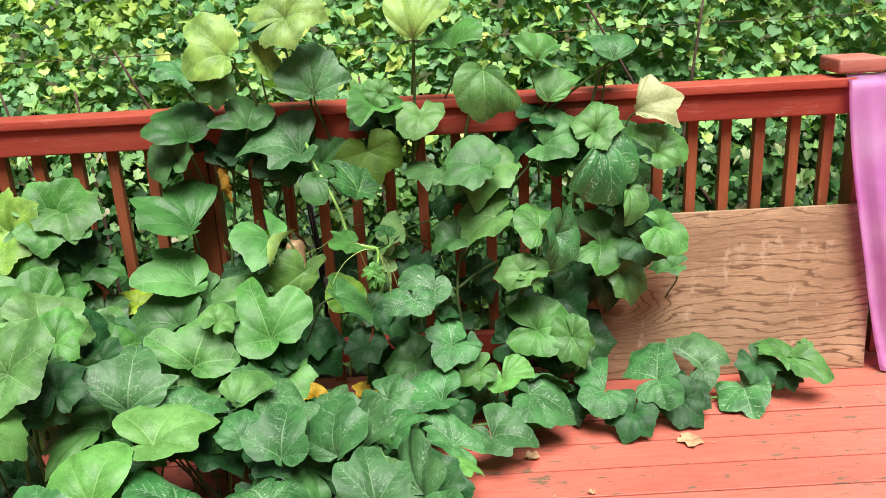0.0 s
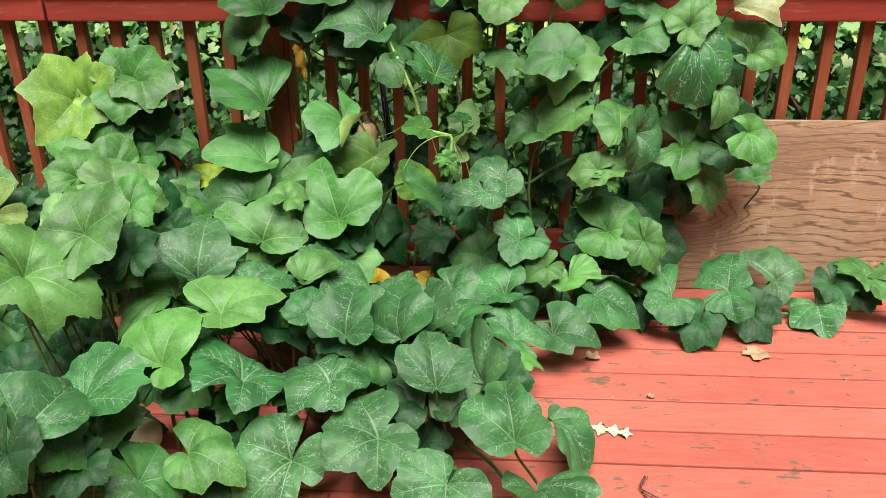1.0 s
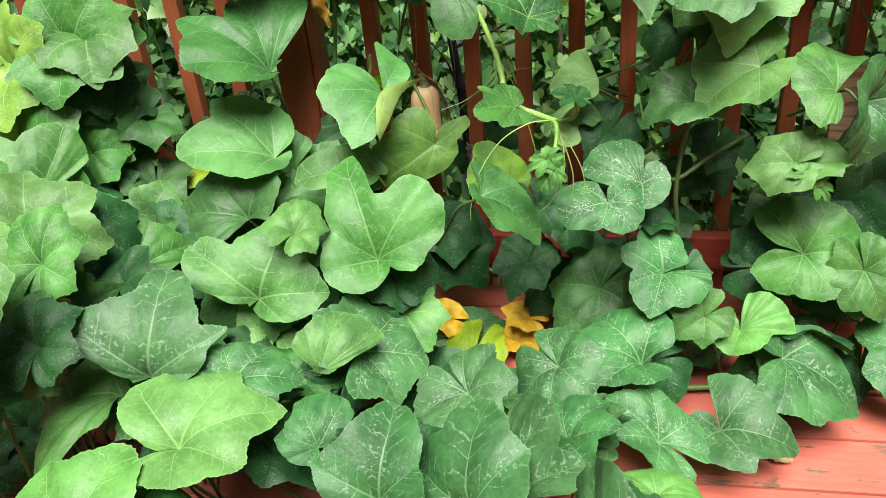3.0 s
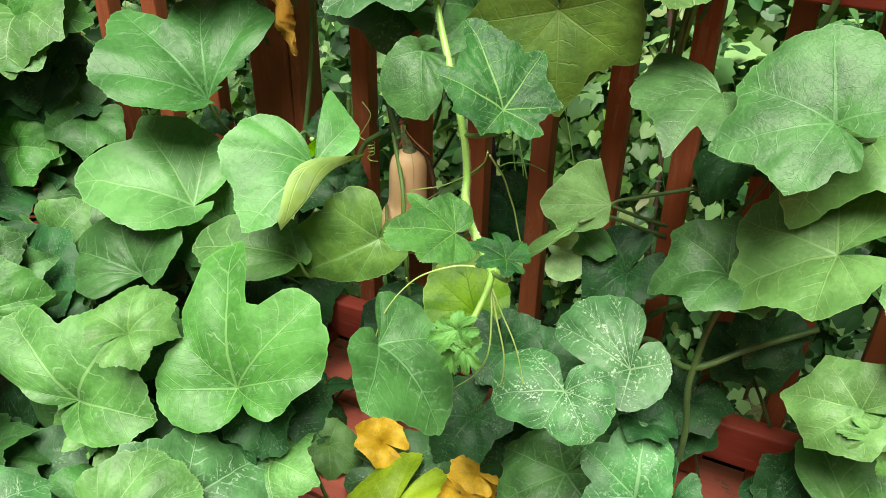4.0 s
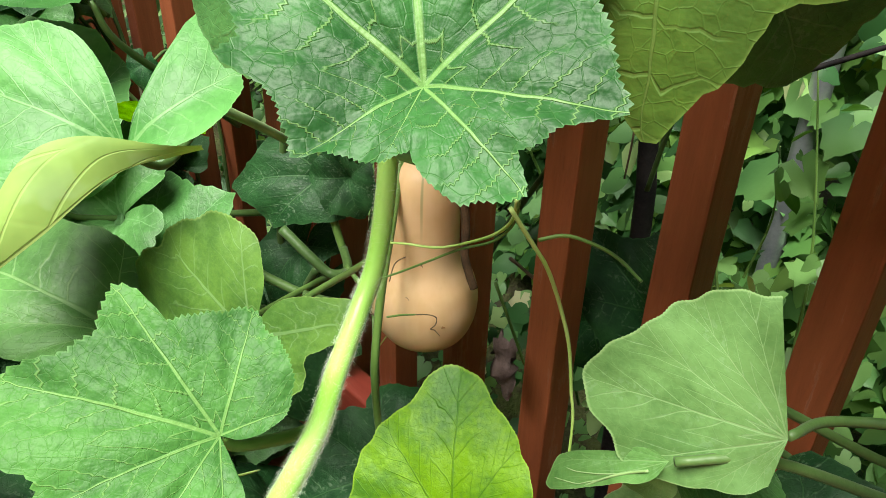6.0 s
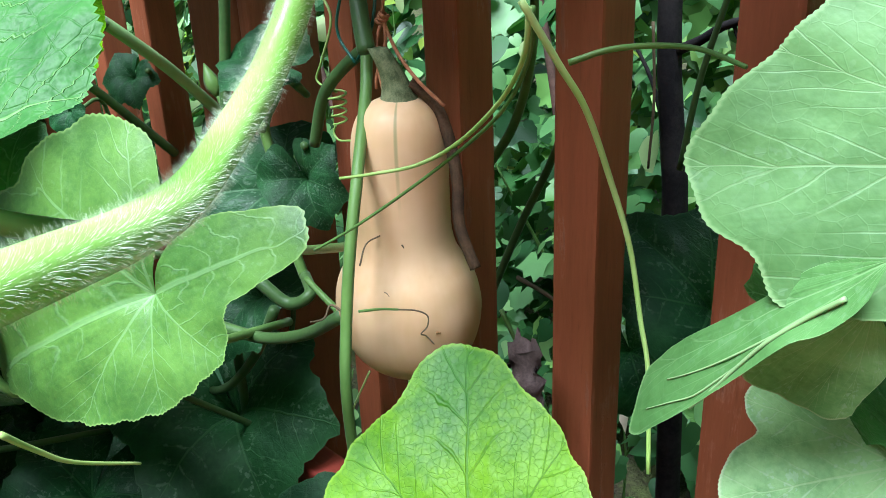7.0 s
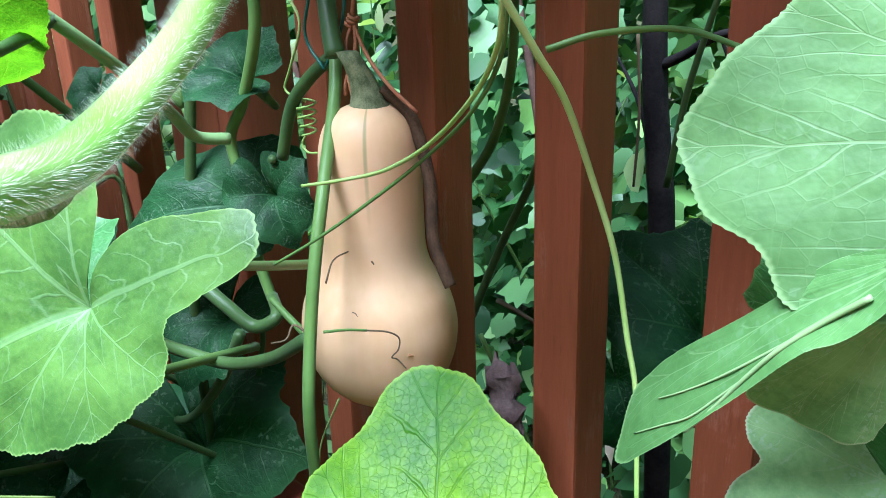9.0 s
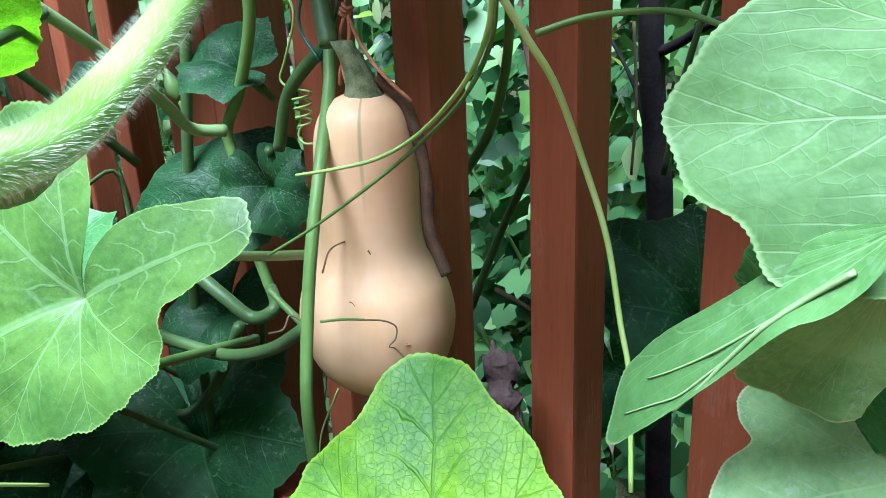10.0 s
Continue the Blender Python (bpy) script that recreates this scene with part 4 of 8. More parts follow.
leaf('L', (-0.336, -1.144, 0.309), (0.21, 0.73, 0.65), (-0.03, -0.66, 0.75), 0.147, None, mesh=leaf_mesh(205, LEAF['L'], keys=((-2.40, 0.12), (-2.05, 0.11), (-2.02, 0.33), (-1.99, 0.55), (-1.68, 0.68), (-1.25, 0.77), (-0.93, 0.87), (-0.77, 0.93), (-0.47, 0.83), (-0.14, 0.98), (0.03, 1.03), (0.31, 0.95), (0.55, 0.79), (0.79, 0.58), (1.20, 0.36), (1.74, 0.50), (2.09, 0.47), (2.54, 0.42), (2.98, 0.33), (3.39, 0.18), (3.40, 0.12)), **FREE))
leaf('M', (-0.146, -1.144, 0.261), (0.21, -0.98, 0.06), (0.39, 0.14, 0.91), 0.106, None, mesh=leaf_mesh(206, LEAF['M'], keys=((-3.06, 0.36), (-3.03, 0.84), (-2.85, 1.21), (-2.52, 1.29), (-2.15, 1.08), (-1.53, 0.86), (-0.85, 0.84), (-0.36, 0.88), (0.04, 1.01), (0.29, 0.92), (0.53, 0.68), (0.79, 0.99), (0.82, 1.23), (1.01, 1.21), (1.36, 1.10), (2.06, 1.24), (2.56, 1.67), (2.89, 1.74), (3.08, 1.85), (3.18, 1.64), (3.34, 1.44), (3.37, 0.90), (3.40, 0.40)), **FREE))
leaf('M', (0.071, -1.127, 0.260), (0.22, -0.97, -0.07), (-0.02, -0.08, 1.00), 0.096, None, mesh=leaf_mesh(207, LEAF['M'], keys=((-2.94, 0.52), (-2.79, 0.71), (-2.56, 0.82), (-2.18, 1.02), (-1.80, 1.00), (-1.28, 0.91), (-0.84, 0.77), (-0.45, 0.86), (-0.24, 1.11), (-0.00, 0.94), (0.28, 0.96), (0.63, 0.92), (0.89, 1.17), (1.38, 1.03), (1.87, 1.03), (2.03, 1.27), (2.40, 1.40), (2.69, 1.48), (3.05, 1.44), (3.37, 1.20), (3.48, 0.93), (3.51, 0.76), (3.54, 0.46)), **FREE))
leaf('m', (-0.418, -1.364, 0.351), (0.19, 0.90, 0.38), (-0.05, -0.38, 0.92), 0.140, None, mesh=leaf_mesh(208, LEAF['m'], keys=((-1.43, 0.12), (-1.08, 0.34), (-0.69, 0.67), (-0.40, 0.80), (-0.33, 0.96), (-0.01, 1.01), (0.21, 0.94), (0.68, 0.97), (0.99, 0.91), (1.15, 1.06), (1.22, 0.89), (1.60, 0.83), (1.78, 0.80), (2.20, 0.47), (2.30, 0.20), (2.65, 0.12)), **FREE))
leaf('m', (-0.437, -1.560, 0.417), (0.35, 0.90, 0.26), (0.47, -0.41, 0.78), 0.132, None, mesh=leaf_mesh(237, LEAF['m'], keys=((-2.46, 0.12), (-2.11, 0.17), (-1.68, 0.28), (-1.29, 0.37), (-1.26, 0.59), (-1.23, 0.80), (-1.19, 0.88), (-0.76, 0.82), (-0.35, 0.85), (-0.09, 1.01), (0.15, 0.95), (0.53, 0.90), (0.73, 0.78), (1.11, 0.51), (1.41, 0.30), (1.88, 0.12), (2.23, 0.12)), **FREE))
leaf('g', (-0.416, -0.836, 0.336), (-0.93, -0.36, -0.09), (0.03, -0.31, 0.95), 0.147, None, mesh=leaf_mesh(209, LEAF['g'], keys=((-1.38, 0.38), (-0.88, 0.68), (-0.81, 1.05), (-0.55, 1.17), (-0.15, 0.85), (0.02, 1.02), (0.34, 0.81), (0.65, 0.64), (1.15, 0.51), (1.50, 0.38), (2.67, 0.10), (4.67, 0.22)), **FREE))
leaf('m', (-0.026, -0.931, 0.336), (-0.92, -0.06, 0.38), (0.34, -0.59, 0.73), 0.061, None, mesh=leaf_mesh(210, LEAF['m'], keys=((-2.27, 0.12), (-1.92, 0.36), (-1.23, 0.52), (-0.55, 0.82), (-0.10, 1.06), (0.21, 0.95), (0.60, 1.02), (0.82, 1.27), (1.29, 1.30), (1.74, 1.35), (2.07, 1.19), (2.23, 0.84), (2.59, 0.23), (2.94, 0.12)), **FREE))
leaf('m', (0.099, -1.032, 0.341), (0.07, 0.75, 0.66), (0.02, -0.66, 0.75), 0.134, None, mesh=leaf_mesh(211, LEAF['m'], keys=((-3.40, 0.12), (-3.51, 0.19), (-2.11, 0.11), (-1.93, 0.39), (-1.64, 0.51), (-1.22, 0.73), (-0.75, 0.69), (-0.47, 0.79), (-0.11, 0.98), (0.16, 0.96), (0.50, 0.77), (0.77, 0.54), (1.47, 0.50), (1.92, 0.40), (2.31, 0.29), (2.66, 0.12)), **FREE))
leaf('m', (-0.029, -0.675, 0.322), (0.36, 0.93, 0.02), (0.63, -0.26, 0.73), 0.129, 0.224)
leaf('m', (0.241, -1.044, 0.345), (0.05, 0.66, 0.75), (-0.53, -0.62, 0.58), 0.145, None, mesh=leaf_mesh(212, LEAF['m'], keys=((-2.51, 0.12), (-2.16, 0.14), (-1.50, 0.42), (-1.36, 0.69), (-1.09, 0.81), (-0.81, 0.79), (-0.45, 0.76), (-0.34, 0.94), (-0.04, 1.01), (0.22, 0.94), (0.42, 0.83), (0.82, 0.76), (1.25, 0.70), (1.34, 0.54), (1.56, 0.31), (2.10, 0.14), (2.45, 0.12)), **FREE))
leaf('m', (0.292, -0.996, 0.321), (0.37, 0.60, 0.71), (-0.65, -0.38, 0.65), 0.143, None, mesh=leaf_mesh(213, LEAF['m'], keys=((-1.86, 0.12), (-1.51, 0.17), (-0.67, 0.52), (-0.64, 0.84), (-0.61, 1.10), (-0.35, 1.04), (0.00, 1.00), (0.33, 0.90), (0.54, 0.78), (0.84, 0.95), (1.12, 0.86), (1.15, 0.48), (1.37, 0.19), (1.72, 0.12)), **FREE))
leaf('m', (0.339, -1.185, 0.295), (-0.20, 0.74, 0.64), (0.07, -0.64, 0.76), 0.137, None, mesh=leaf_mesh(214, LEAF['m'], keys=((-2.37, 0.12), (-2.02, 0.10), (-1.60, 0.26), (-1.13, 0.59), (-0.92, 0.73), (-0.57, 0.93), (-0.40, 0.78), (-0.27, 0.84), (-0.07, 0.98), (0.16, 0.99), (0.36, 0.78), (0.57, 0.63), (0.80, 0.84), (1.05, 0.72), (1.37, 0.59), (1.75, 0.48), (2.05, 0.28), (2.32, 0.10), (2.67, 0.12)), **FREE))
leaf('m', (0.446, -1.045, 0.222), (-0.20, 0.89, 0.42), (-0.70, -0.43, 0.58), 0.164, None, mesh=leaf_mesh(215, LEAF['m'], keys=((-1.24, 0.12), (-0.89, 0.15), (-0.36, 0.43), (-0.33, 0.73), (-0.30, 1.03), (-0.07, 1.04), (0.42, 0.90), (0.67, 0.72), (0.97, 0.55), (1.42, 0.61), (1.75, 0.59), (2.23, 0.37), (2.85, 0.18), (3.20, 0.12)), **FREE))
leaf('m', (0.525, -1.256, 0.206), (-0.18, 0.77, 0.61), (-0.04, -0.62, 0.78), 0.150, None, mesh=leaf_mesh(231, LEAF['m'], keys=((-3.40, 0.12), (-3.08, 0.13), (-2.70, 0.23), (-2.25, 0.36), (-1.76, 0.49), (-1.40, 0.65), (-1.21, 0.78), (-0.77, 0.90), (-0.42, 0.75), (-0.29, 0.96), (-0.04, 1.01), (0.19, 0.88), (0.43, 0.67), (0.73, 0.59), (1.12, 0.48), (1.48, 0.54), (2.00, 0.48), (2.47, 0.39), (2.63, 0.18), (2.98, 0.12)), **FREE))
leaf('m', (0.607, -1.059, 0.122), (0.65, -0.57, -0.50), (0.52, -0.15, 0.84), 0.150, None, mesh=leaf_mesh(230, LEAF['m'], keys=((-2.92, 0.12), (-2.57, 0.17), (-1.51, 0.22), (-1.21, 0.47), (-0.67, 0.65), (-0.27, 0.88), (0.04, 1.03), (0.48, 0.95), (0.84, 0.87), (1.04, 0.65), (1.24, 0.23), (1.59, 0.12)), **FREE))
leaf('m', (0.373, -1.344, 0.149), (-0.01, -0.87, -0.50), (-0.06, -0.50, 0.87), 0.093, None, mesh=leaf_mesh(232, LEAF['m'], keys=((-2.44, 0.30), (-1.98, 0.71), (-1.64, 0.93), (-0.95, 1.19), (-0.75, 1.05), (-0.41, 1.29), (-0.06, 1.03), (0.12, 0.96), (0.36, 1.38), (0.70, 1.16), (1.08, 1.03), (1.30, 1.26), (1.61, 1.08), (1.97, 1.09), (2.39, 0.98), (2.74, 0.80), (3.22, 0.62), (3.52, 0.43), (3.55, 0.19)), **FREE))
leaf('m', (0.577, -1.290, 0.086), (0.97, -0.22, 0.03), (-0.00, 0.11, 0.99), 0.135, None, mesh=leaf_mesh(235, LEAF['m'], keys=((-1.73, 0.12), (-1.38, 0.11), (-0.89, 0.32), (-0.74, 0.88), (-0.31, 0.89), (0.00, 1.00), (0.29, 0.79), (0.63, 0.68), (0.96, 0.74), (1.56, 0.66), (1.90, 0.48), (2.59, 0.56), (3.10, 0.54), (3.79, 0.50), (4.03, 0.17), (3.40, 0.12)), **FREE))
leaf('m', (0.206, -1.248, 0.193), (0.09, -0.94, -0.31), (0.06, -0.31, 0.95), 0.112, None, mesh=leaf_mesh(233, LEAF['m'], keys=((-2.61, 0.17), (-2.19, 0.39), (-1.60, 0.72), (-1.38, 0.79), (-0.88, 0.87), (-0.42, 0.81), (-0.26, 0.94), (0.00, 1.00), (0.48, 0.86), (0.90, 1.19), (1.43, 1.01), (1.82, 1.09), (2.19, 1.01), (2.70, 1.11), (3.08, 1.06), (3.48, 0.93), (3.80, 0.63), (3.83, 0.20)), **FREE))
leaf('m', (-0.011, -1.235, 0.109), (-0.13, -0.81, -0.58), (0.10, -0.59, 0.80), 0.133, None, mesh=leaf_mesh(234, LEAF['m'], keys=((-2.69, 0.20), (-2.66, 0.36), (-2.44, 0.65), (-1.99, 0.59), (-1.24, 0.64), (-0.87, 0.62), (-0.69, 0.43), (-0.47, 0.62), (-0.37, 0.83), (0.00, 1.00), (0.29, 1.14), (0.54, 1.26), (0.78, 1.12), (1.17, 0.89), (1.67, 0.91), (2.10, 0.90), (2.54, 0.82), (3.00, 0.76), (3.32, 0.52), (3.35, 0.18)), **FREE))
leaf('g', (-0.234, -1.301, 0.171), (0.48, -0.85, -0.22), (-0.04, -0.27, 0.96), 0.099, None, mesh=leaf_mesh(236, LEAF['g'], keys=((-3.40, 0.12), (-3.89, 0.19), (-3.79, 0.46), (-3.42, 0.67), (-2.95, 0.82), (-2.44, 0.86), (-2.10, 0.79), (-1.77, 0.96), (-1.52, 0.94), (-1.20, 0.99), (-0.91, 1.26), (-0.70, 1.41), (-0.38, 0.99), (0.00, 1.00), (0.23, 0.87), (0.76, 0.79), (1.10, 0.61), (1.50, 0.28), (1.85, 0.12)), **FREE))
leaf('m', (-0.512, -1.544, 0.032), (0.46, 0.85, 0.27), (0.27, -0.42, 0.87), 0.149, None, mesh=leaf_mesh(238, LEAF['m'], keys=((-2.02, 0.12), (-1.67, 0.16), (-1.64, 0.54), (-1.61, 0.77), (-1.47, 0.94), (-1.12, 0.90), (-0.55, 0.89), (0.00, 1.00), (0.32, 1.15), (0.62, 1.00), (0.66, 0.85), (0.88, 0.88), (1.09, 0.88), (1.27, 0.68), (1.77, 0.59), (2.84, 0.52), (3.40, 0.52), (3.69, 0.48), (3.85, 0.19), (3.40, 0.12)), **FREE))
leaf('m', (-0.363, -1.454, 0.192), (0.75, -0.24, -0.61), (0.64, 0.05, 0.77), 0.157, None, mesh=leaf_mesh(239, LEAF['m'], keys=((-3.40, 0.12), (-4.20, 0.15), (-2.66, 0.09), (-1.50, 0.22), (-0.96, 0.43), (-0.46, 0.44), (-0.33, 0.79), (-0.05, 0.99), (0.16, 1.12), (0.60, 0.94), (0.77, 0.81), (1.05, 0.47), (1.40, 0.12)), **FREE))
leaf('g', (-0.498, -1.391, 0.181), (0.43, -0.66, -0.62), (0.33, -0.52, 0.79), 0.065, 0.096)
leaf('d', (-0.447, -1.604, 0.403), (-0.10, -0.74, -0.66), (0.14, -0.67, 0.73), 0.104, 0.140)
leaf('g', (-0.252, -1.528, 0.032), (0.82, -0.47, -0.34), (0.35, -0.06, 0.93), 0.095, 0.095)
leaf('m', (0.648, -0.594, 0.097), (0.97, -0.23, 0.00), (-0.09, -0.37, 0.92), 0.136, None, mesh=leaf_mesh(216, LEAF['m'], keys=((-2.03, 0.16), (-2.00, 0.53), (-1.97, 0.72), (-1.49, 0.71), (-1.10, 0.73), (-0.49, 0.71), (-0.14, 0.91), (0.00, 1.00), (0.60, 0.62), (0.82, 0.73), (1.42, 0.59), (2.17, 0.50), (2.82, 0.39), (3.37, 0.38), (4.04, 0.15)), **FREE))
leaf('m', (0.781, -0.440, 0.159), (0.82, -0.42, -0.38), (0.26, -0.32, 0.91), 0.162, None, mesh=leaf_mesh(217, LEAF['m'], keys=((-4.02, 0.14), (-3.69, 0.34), (-2.76, 0.29), (-1.70, 0.40), (-1.13, 0.64), (-0.75, 0.55), (-0.31, 0.77), (-0.00, 1.00), (0.59, 0.84), (0.73, 0.91), (1.27, 0.77), (1.65, 0.65), (1.94, 0.48), (1.97, 0.21)), **FREE))
leaf('m', (0.499, -0.513, 0.186), (-1.00, 0.08, 0.02), (-0.00, -0.27, 0.96), 0.148, None, mesh=leaf_mesh(218, LEAF['m'], keys=((-3.08, 0.12), (-2.73, 0.10), (-2.70, 0.38), (-2.37, 0.45), (-1.36, 0.49), (-0.70, 0.75), (-0.23, 0.88), (0.00, 1.00), (0.52, 0.76), (0.79, 0.86), (1.20, 0.76), (1.78, 0.69), (2.30, 0.52), (2.83, 0.36), (2.86, 0.10), (3.21, 0.12)), **FREE))
leaf('m', (0.527, -0.652, 0.114), (-0.78, 0.43, 0.45), (0.32, -0.34, 0.88), 0.122, 0.153)
leaf('L', (0.517, -0.797, 0.125), (0.99, -0.12, 0.01), (0.01, 0.14, 0.99), 0.102, 0.135)
leaf('L', (0.701, -0.405, 0.198), (0.99, -0.11, 0.12), (-0.16, -0.47, 0.87), 0.096, None, mesh=leaf_mesh(219, LEAF['L'], keys=((-1.47, 0.29), (-1.36, 0.73), (-0.94, 0.90), (-0.43, 0.98), (0.04, 1.00), (0.18, 0.58), (0.98, 0.56), (1.87, 0.63), (2.46, 0.59), (3.28, 0.56), (4.03, 0.48), (4.58, 0.18)), **FREE))
leaf('g', (0.625, -0.415, 0.239), (-0.82, -0.44, -0.37), (0.06, -0.70, 0.71), 0.072, 0.119)
leaf('L', (-0.680, -1.076, 0.507), (0.82, 0.11, -0.56), (0.56, -0.35, 0.75), 0.196, 0.250)
leaf('p', (-0.122, -0.141, 1.251), (-0.91, -0.27, -0.30), (0.07, -0.84, 0.54), 0.135, None, mesh=leaf_mesh(245, LEAF['p'], keys=((-2.02, 0.12), (-1.67, 0.28), (-1.47, 0.56), (-0.63, 0.70), (-0.11, 1.01), (0.16, 0.97), (0.61, 0.73), (1.01, 1.09), (1.35, 1.04), (1.96, 0.77), (2.50, 0.45), (3.36, 0.29), (3.40, 0.12)), **FREE))
leaf('m', (0.034, -0.135, 1.342), (-0.99, -0.12, 0.01), (0.09, -0.67, 0.74), 0.104, 0.144)
leaf('p', (-0.009, -0.140, 1.223), (-0.50, 0.10, 0.86), (0.59, -0.69, 0.42), 0.077, 0.097)
leaf('m', (0.141, -0.139, 1.112), (-0.11, 0.41, 0.91), (0.08, -0.91, 0.42), 0.178, None, mesh=leaf_mesh(244, LEAF['m'], keys=((-2.30, 0.12), (-1.95, 0.19), (-1.54, 0.42), (-1.14, 0.67), (-0.63, 0.73), (-0.31, 0.75), (-0.10, 0.99), (0.09, 0.98), (0.37, 0.79), (0.56, 0.79), (0.85, 0.63), (1.35, 0.69), (1.48, 0.42), (2.06, 0.33), (2.43, 0.11), (2.78, 0.12)), **FREE))
leaf('p', (0.077, -0.144, 1.353), (0.78, 0.25, 0.57), (-0.14, -0.83, 0.54), 0.163, 0.224)
leaf('p', (0.469, -0.141, 1.272), (0.34, 0.26, 0.91), (-0.11, -0.94, 0.31), 0.168, None, mesh=leaf_mesh(246, LEAF['p'], keys=((-2.04, 0.12), (-1.69, 0.15), (-1.29, 0.47), (-1.07, 0.70), (-0.67, 0.95), (-0.10, 0.98), (0.47, 0.91), (0.71, 0.69), (0.74, 0.34), (1.27, 0.09), (1.62, 0.12)), **FREE))
leaf('g', (0.591, -0.133, 1.230), (-0.63, 0.74, 0.24), (-0.29, -0.51, 0.81), 0.109, None, mesh=leaf_mesh(247, LEAF['g'], keys=((-3.40, 0.12), (-3.30, 0.30), (-1.43, 0.09), (-0.01, 1.03), (0.58, 0.86), (1.34, 0.87), (1.99, 1.00), (2.46, 0.91), (2.81, 0.12)), **FREE))
leaf('g', (0.859, -0.141, 1.185), (0.76, 0.34, 0.56), (0.03, -0.87, 0.49), 0.094, None, mesh=leaf_mesh(248, LEAF['g'], keys=((-2.70, 0.12), (-2.35, 0.26), (-1.91, 0.67), (-1.70, 0.99), (-1.01, 0.77), (-0.29, 0.94), (0.17, 0.97), (0.43, 0.38), (0.78, 0.12)), **FREE))
leaf('m', (1.106, -0.140, 1.172), (0.80, 0.41, 0.44), (0.04, -0.77, 0.64), 0.089, None, mesh=leaf_mesh(249, LEAF['m'], keys=((-2.92, 0.12), (-2.57, 0.30), (-1.81, 1.02), (-1.42, 1.49), (-0.89, 1.29), (-0.47, 1.37), (0.05, 1.07), (0.25, 0.72), (0.62, 0.26), (0.97, 0.12)), **FREE))
leaf('g', (0.894, -0.138, 1.054), (0.75, 0.38, 0.55), (0.00, -0.82, 0.57), 0.123, None, mesh=leaf_mesh(250, LEAF['g'], keys=((-2.68, 0.12), (-2.33, 0.13), (-1.49, 0.49), (-1.37, 0.81), (-0.92, 0.79), (-0.12, 0.92), (0.16, 1.03), (0.29, 0.63), (0.94, 0.28), (1.29, 0.12)), **FREE))
leaf('Y', (1.182, -0.127, 1.003), (0.96, -0.08, 0.26), (-0.20, -0.85, 0.48), 0.148, None, mesh=leaf_mesh(251, LEAF['Y'], keys=((-1.57, 0.12), (-1.22, 0.10), (-1.19, 0.28), (-1.16, 0.62), (-1.13, 0.73), (-1.10, 0.59), (-0.91, 0.77), (-0.46, 0.69), (0.00, 1.00), (0.34, 0.77), (0.69, 0.95), (0.79, 0.45), (1.35, 0.13), (1.70, 0.12)), **FREE))
leaf('g', (0.687, -0.139, 1.164), (-0.00, -0.41, -0.91), (-0.01, -0.91, 0.41), 0.154, None, mesh=leaf_mesh(252, LEAF['g'], keys=((-2.21, 0.12), (-1.86, 0.17), (-0.89, 0.46), (-0.86, 0.80), (-0.76, 1.03), (-0.26, 0.86), (0.11, 0.98), (0.35, 0.91), (0.65, 0.85), (1.33, 0.55), (2.25, 0.19), (2.60, 0.12)), **FREE))
leaf('b', (0.877, -0.153, 0.913), (0.96, 0.04, 0.28), (-0.16, -0.73, 0.67), 0.143, None, mesh=leaf_mesh(253, LEAF['b'], keys=((-2.12, 0.12), (-1.77, 0.17), (-1.74, 0.42), (-1.71, 0.64), (-1.54, 0.68), (-0.80, 0.79), (-0.08, 0.99), (0.14, 0.98), (0.33, 0.73), (0.87, 0.77), (1.32, 0.58), (2.22, 0.47), (2.81, 0.48), (2.89, 0.17), (3.24, 0.12)), **FREE))
leaf('M', (1.053, -0.154, 0.928), (0.12, -0.38, -0.92), (0.25, -0.88, 0.40), 0.202, None, mesh=leaf_mesh(254, LEAF['M'], keys=((-2.36, 0.12), (-2.01, 0.17), (-1.60, 0.30), (-0.92, 0.58), (-0.56, 0.82), (-0.30, 0.79), (-0.18, 1.03), (0.18, 0.98), (0.47, 0.93), (0.76, 0.88), (0.91, 0.65), (0.94, 0.19), (1.29, 0.12)), **FREE))
leaf('g', (1.248, -0.150, 0.866), (0.99, -0.01, 0.16), (-0.09, -0.87, 0.48), 0.101, None, mesh=leaf_mesh(255, LEAF['g'], keys=((-2.92, 0.59), (-2.51, 1.19), (-2.32, 1.37), (-1.87, 1.02), (-1.26, 0.89), (-0.57, 0.93), (-0.08, 1.02), (0.46, 0.91), (0.98, 0.65), (2.23, 0.44), (3.06, 0.57)), **FREE))
leaf('g', (1.046, -0.153, 0.947), (0.70, 0.23, 0.67), (-0.20, -0.84, 0.50), 0.104, 0.148)
leaf('g', (0.650, -0.133, 0.818), (0.03, -0.79, -0.61), (-0.16, -0.61, 0.78), 0.113, None, mesh=leaf_mesh(256, LEAF['g'], keys=((-3.40, 0.12), (-3.41, 0.27), (-3.38, 0.71), (-3.35, 0.95), (-3.32, 1.22), (-2.92, 1.18), (-2.43, 0.92), (-1.83, 0.50), (-1.09, 0.95), (-0.70, 0.71), (-0.26, 0.79), (0.00, 1.00), (0.50, 0.64), (1.10, 0.96), (1.49, 0.80), (1.83, 0.17), (2.18, 0.12)), **FREE))
leaf('g', (1.236, -0.270, 0.647), (0.64, -0.46, -0.61), (0.02, -0.79, 0.62), 0.100, None, mesh=leaf_mesh(257, LEAF['g'], keys=((-3.40, 0.12), (-3.64, 0.31), (-3.61, 0.64), (-2.95, 0.50), (-1.20, 0.41), (-0.26, 0.88), (0.07, 1.05), (0.80, 0.91), (1.37, 0.90), (1.82, 0.79), (1.96, 0.33), (2.31, 0.12)), **FREE))
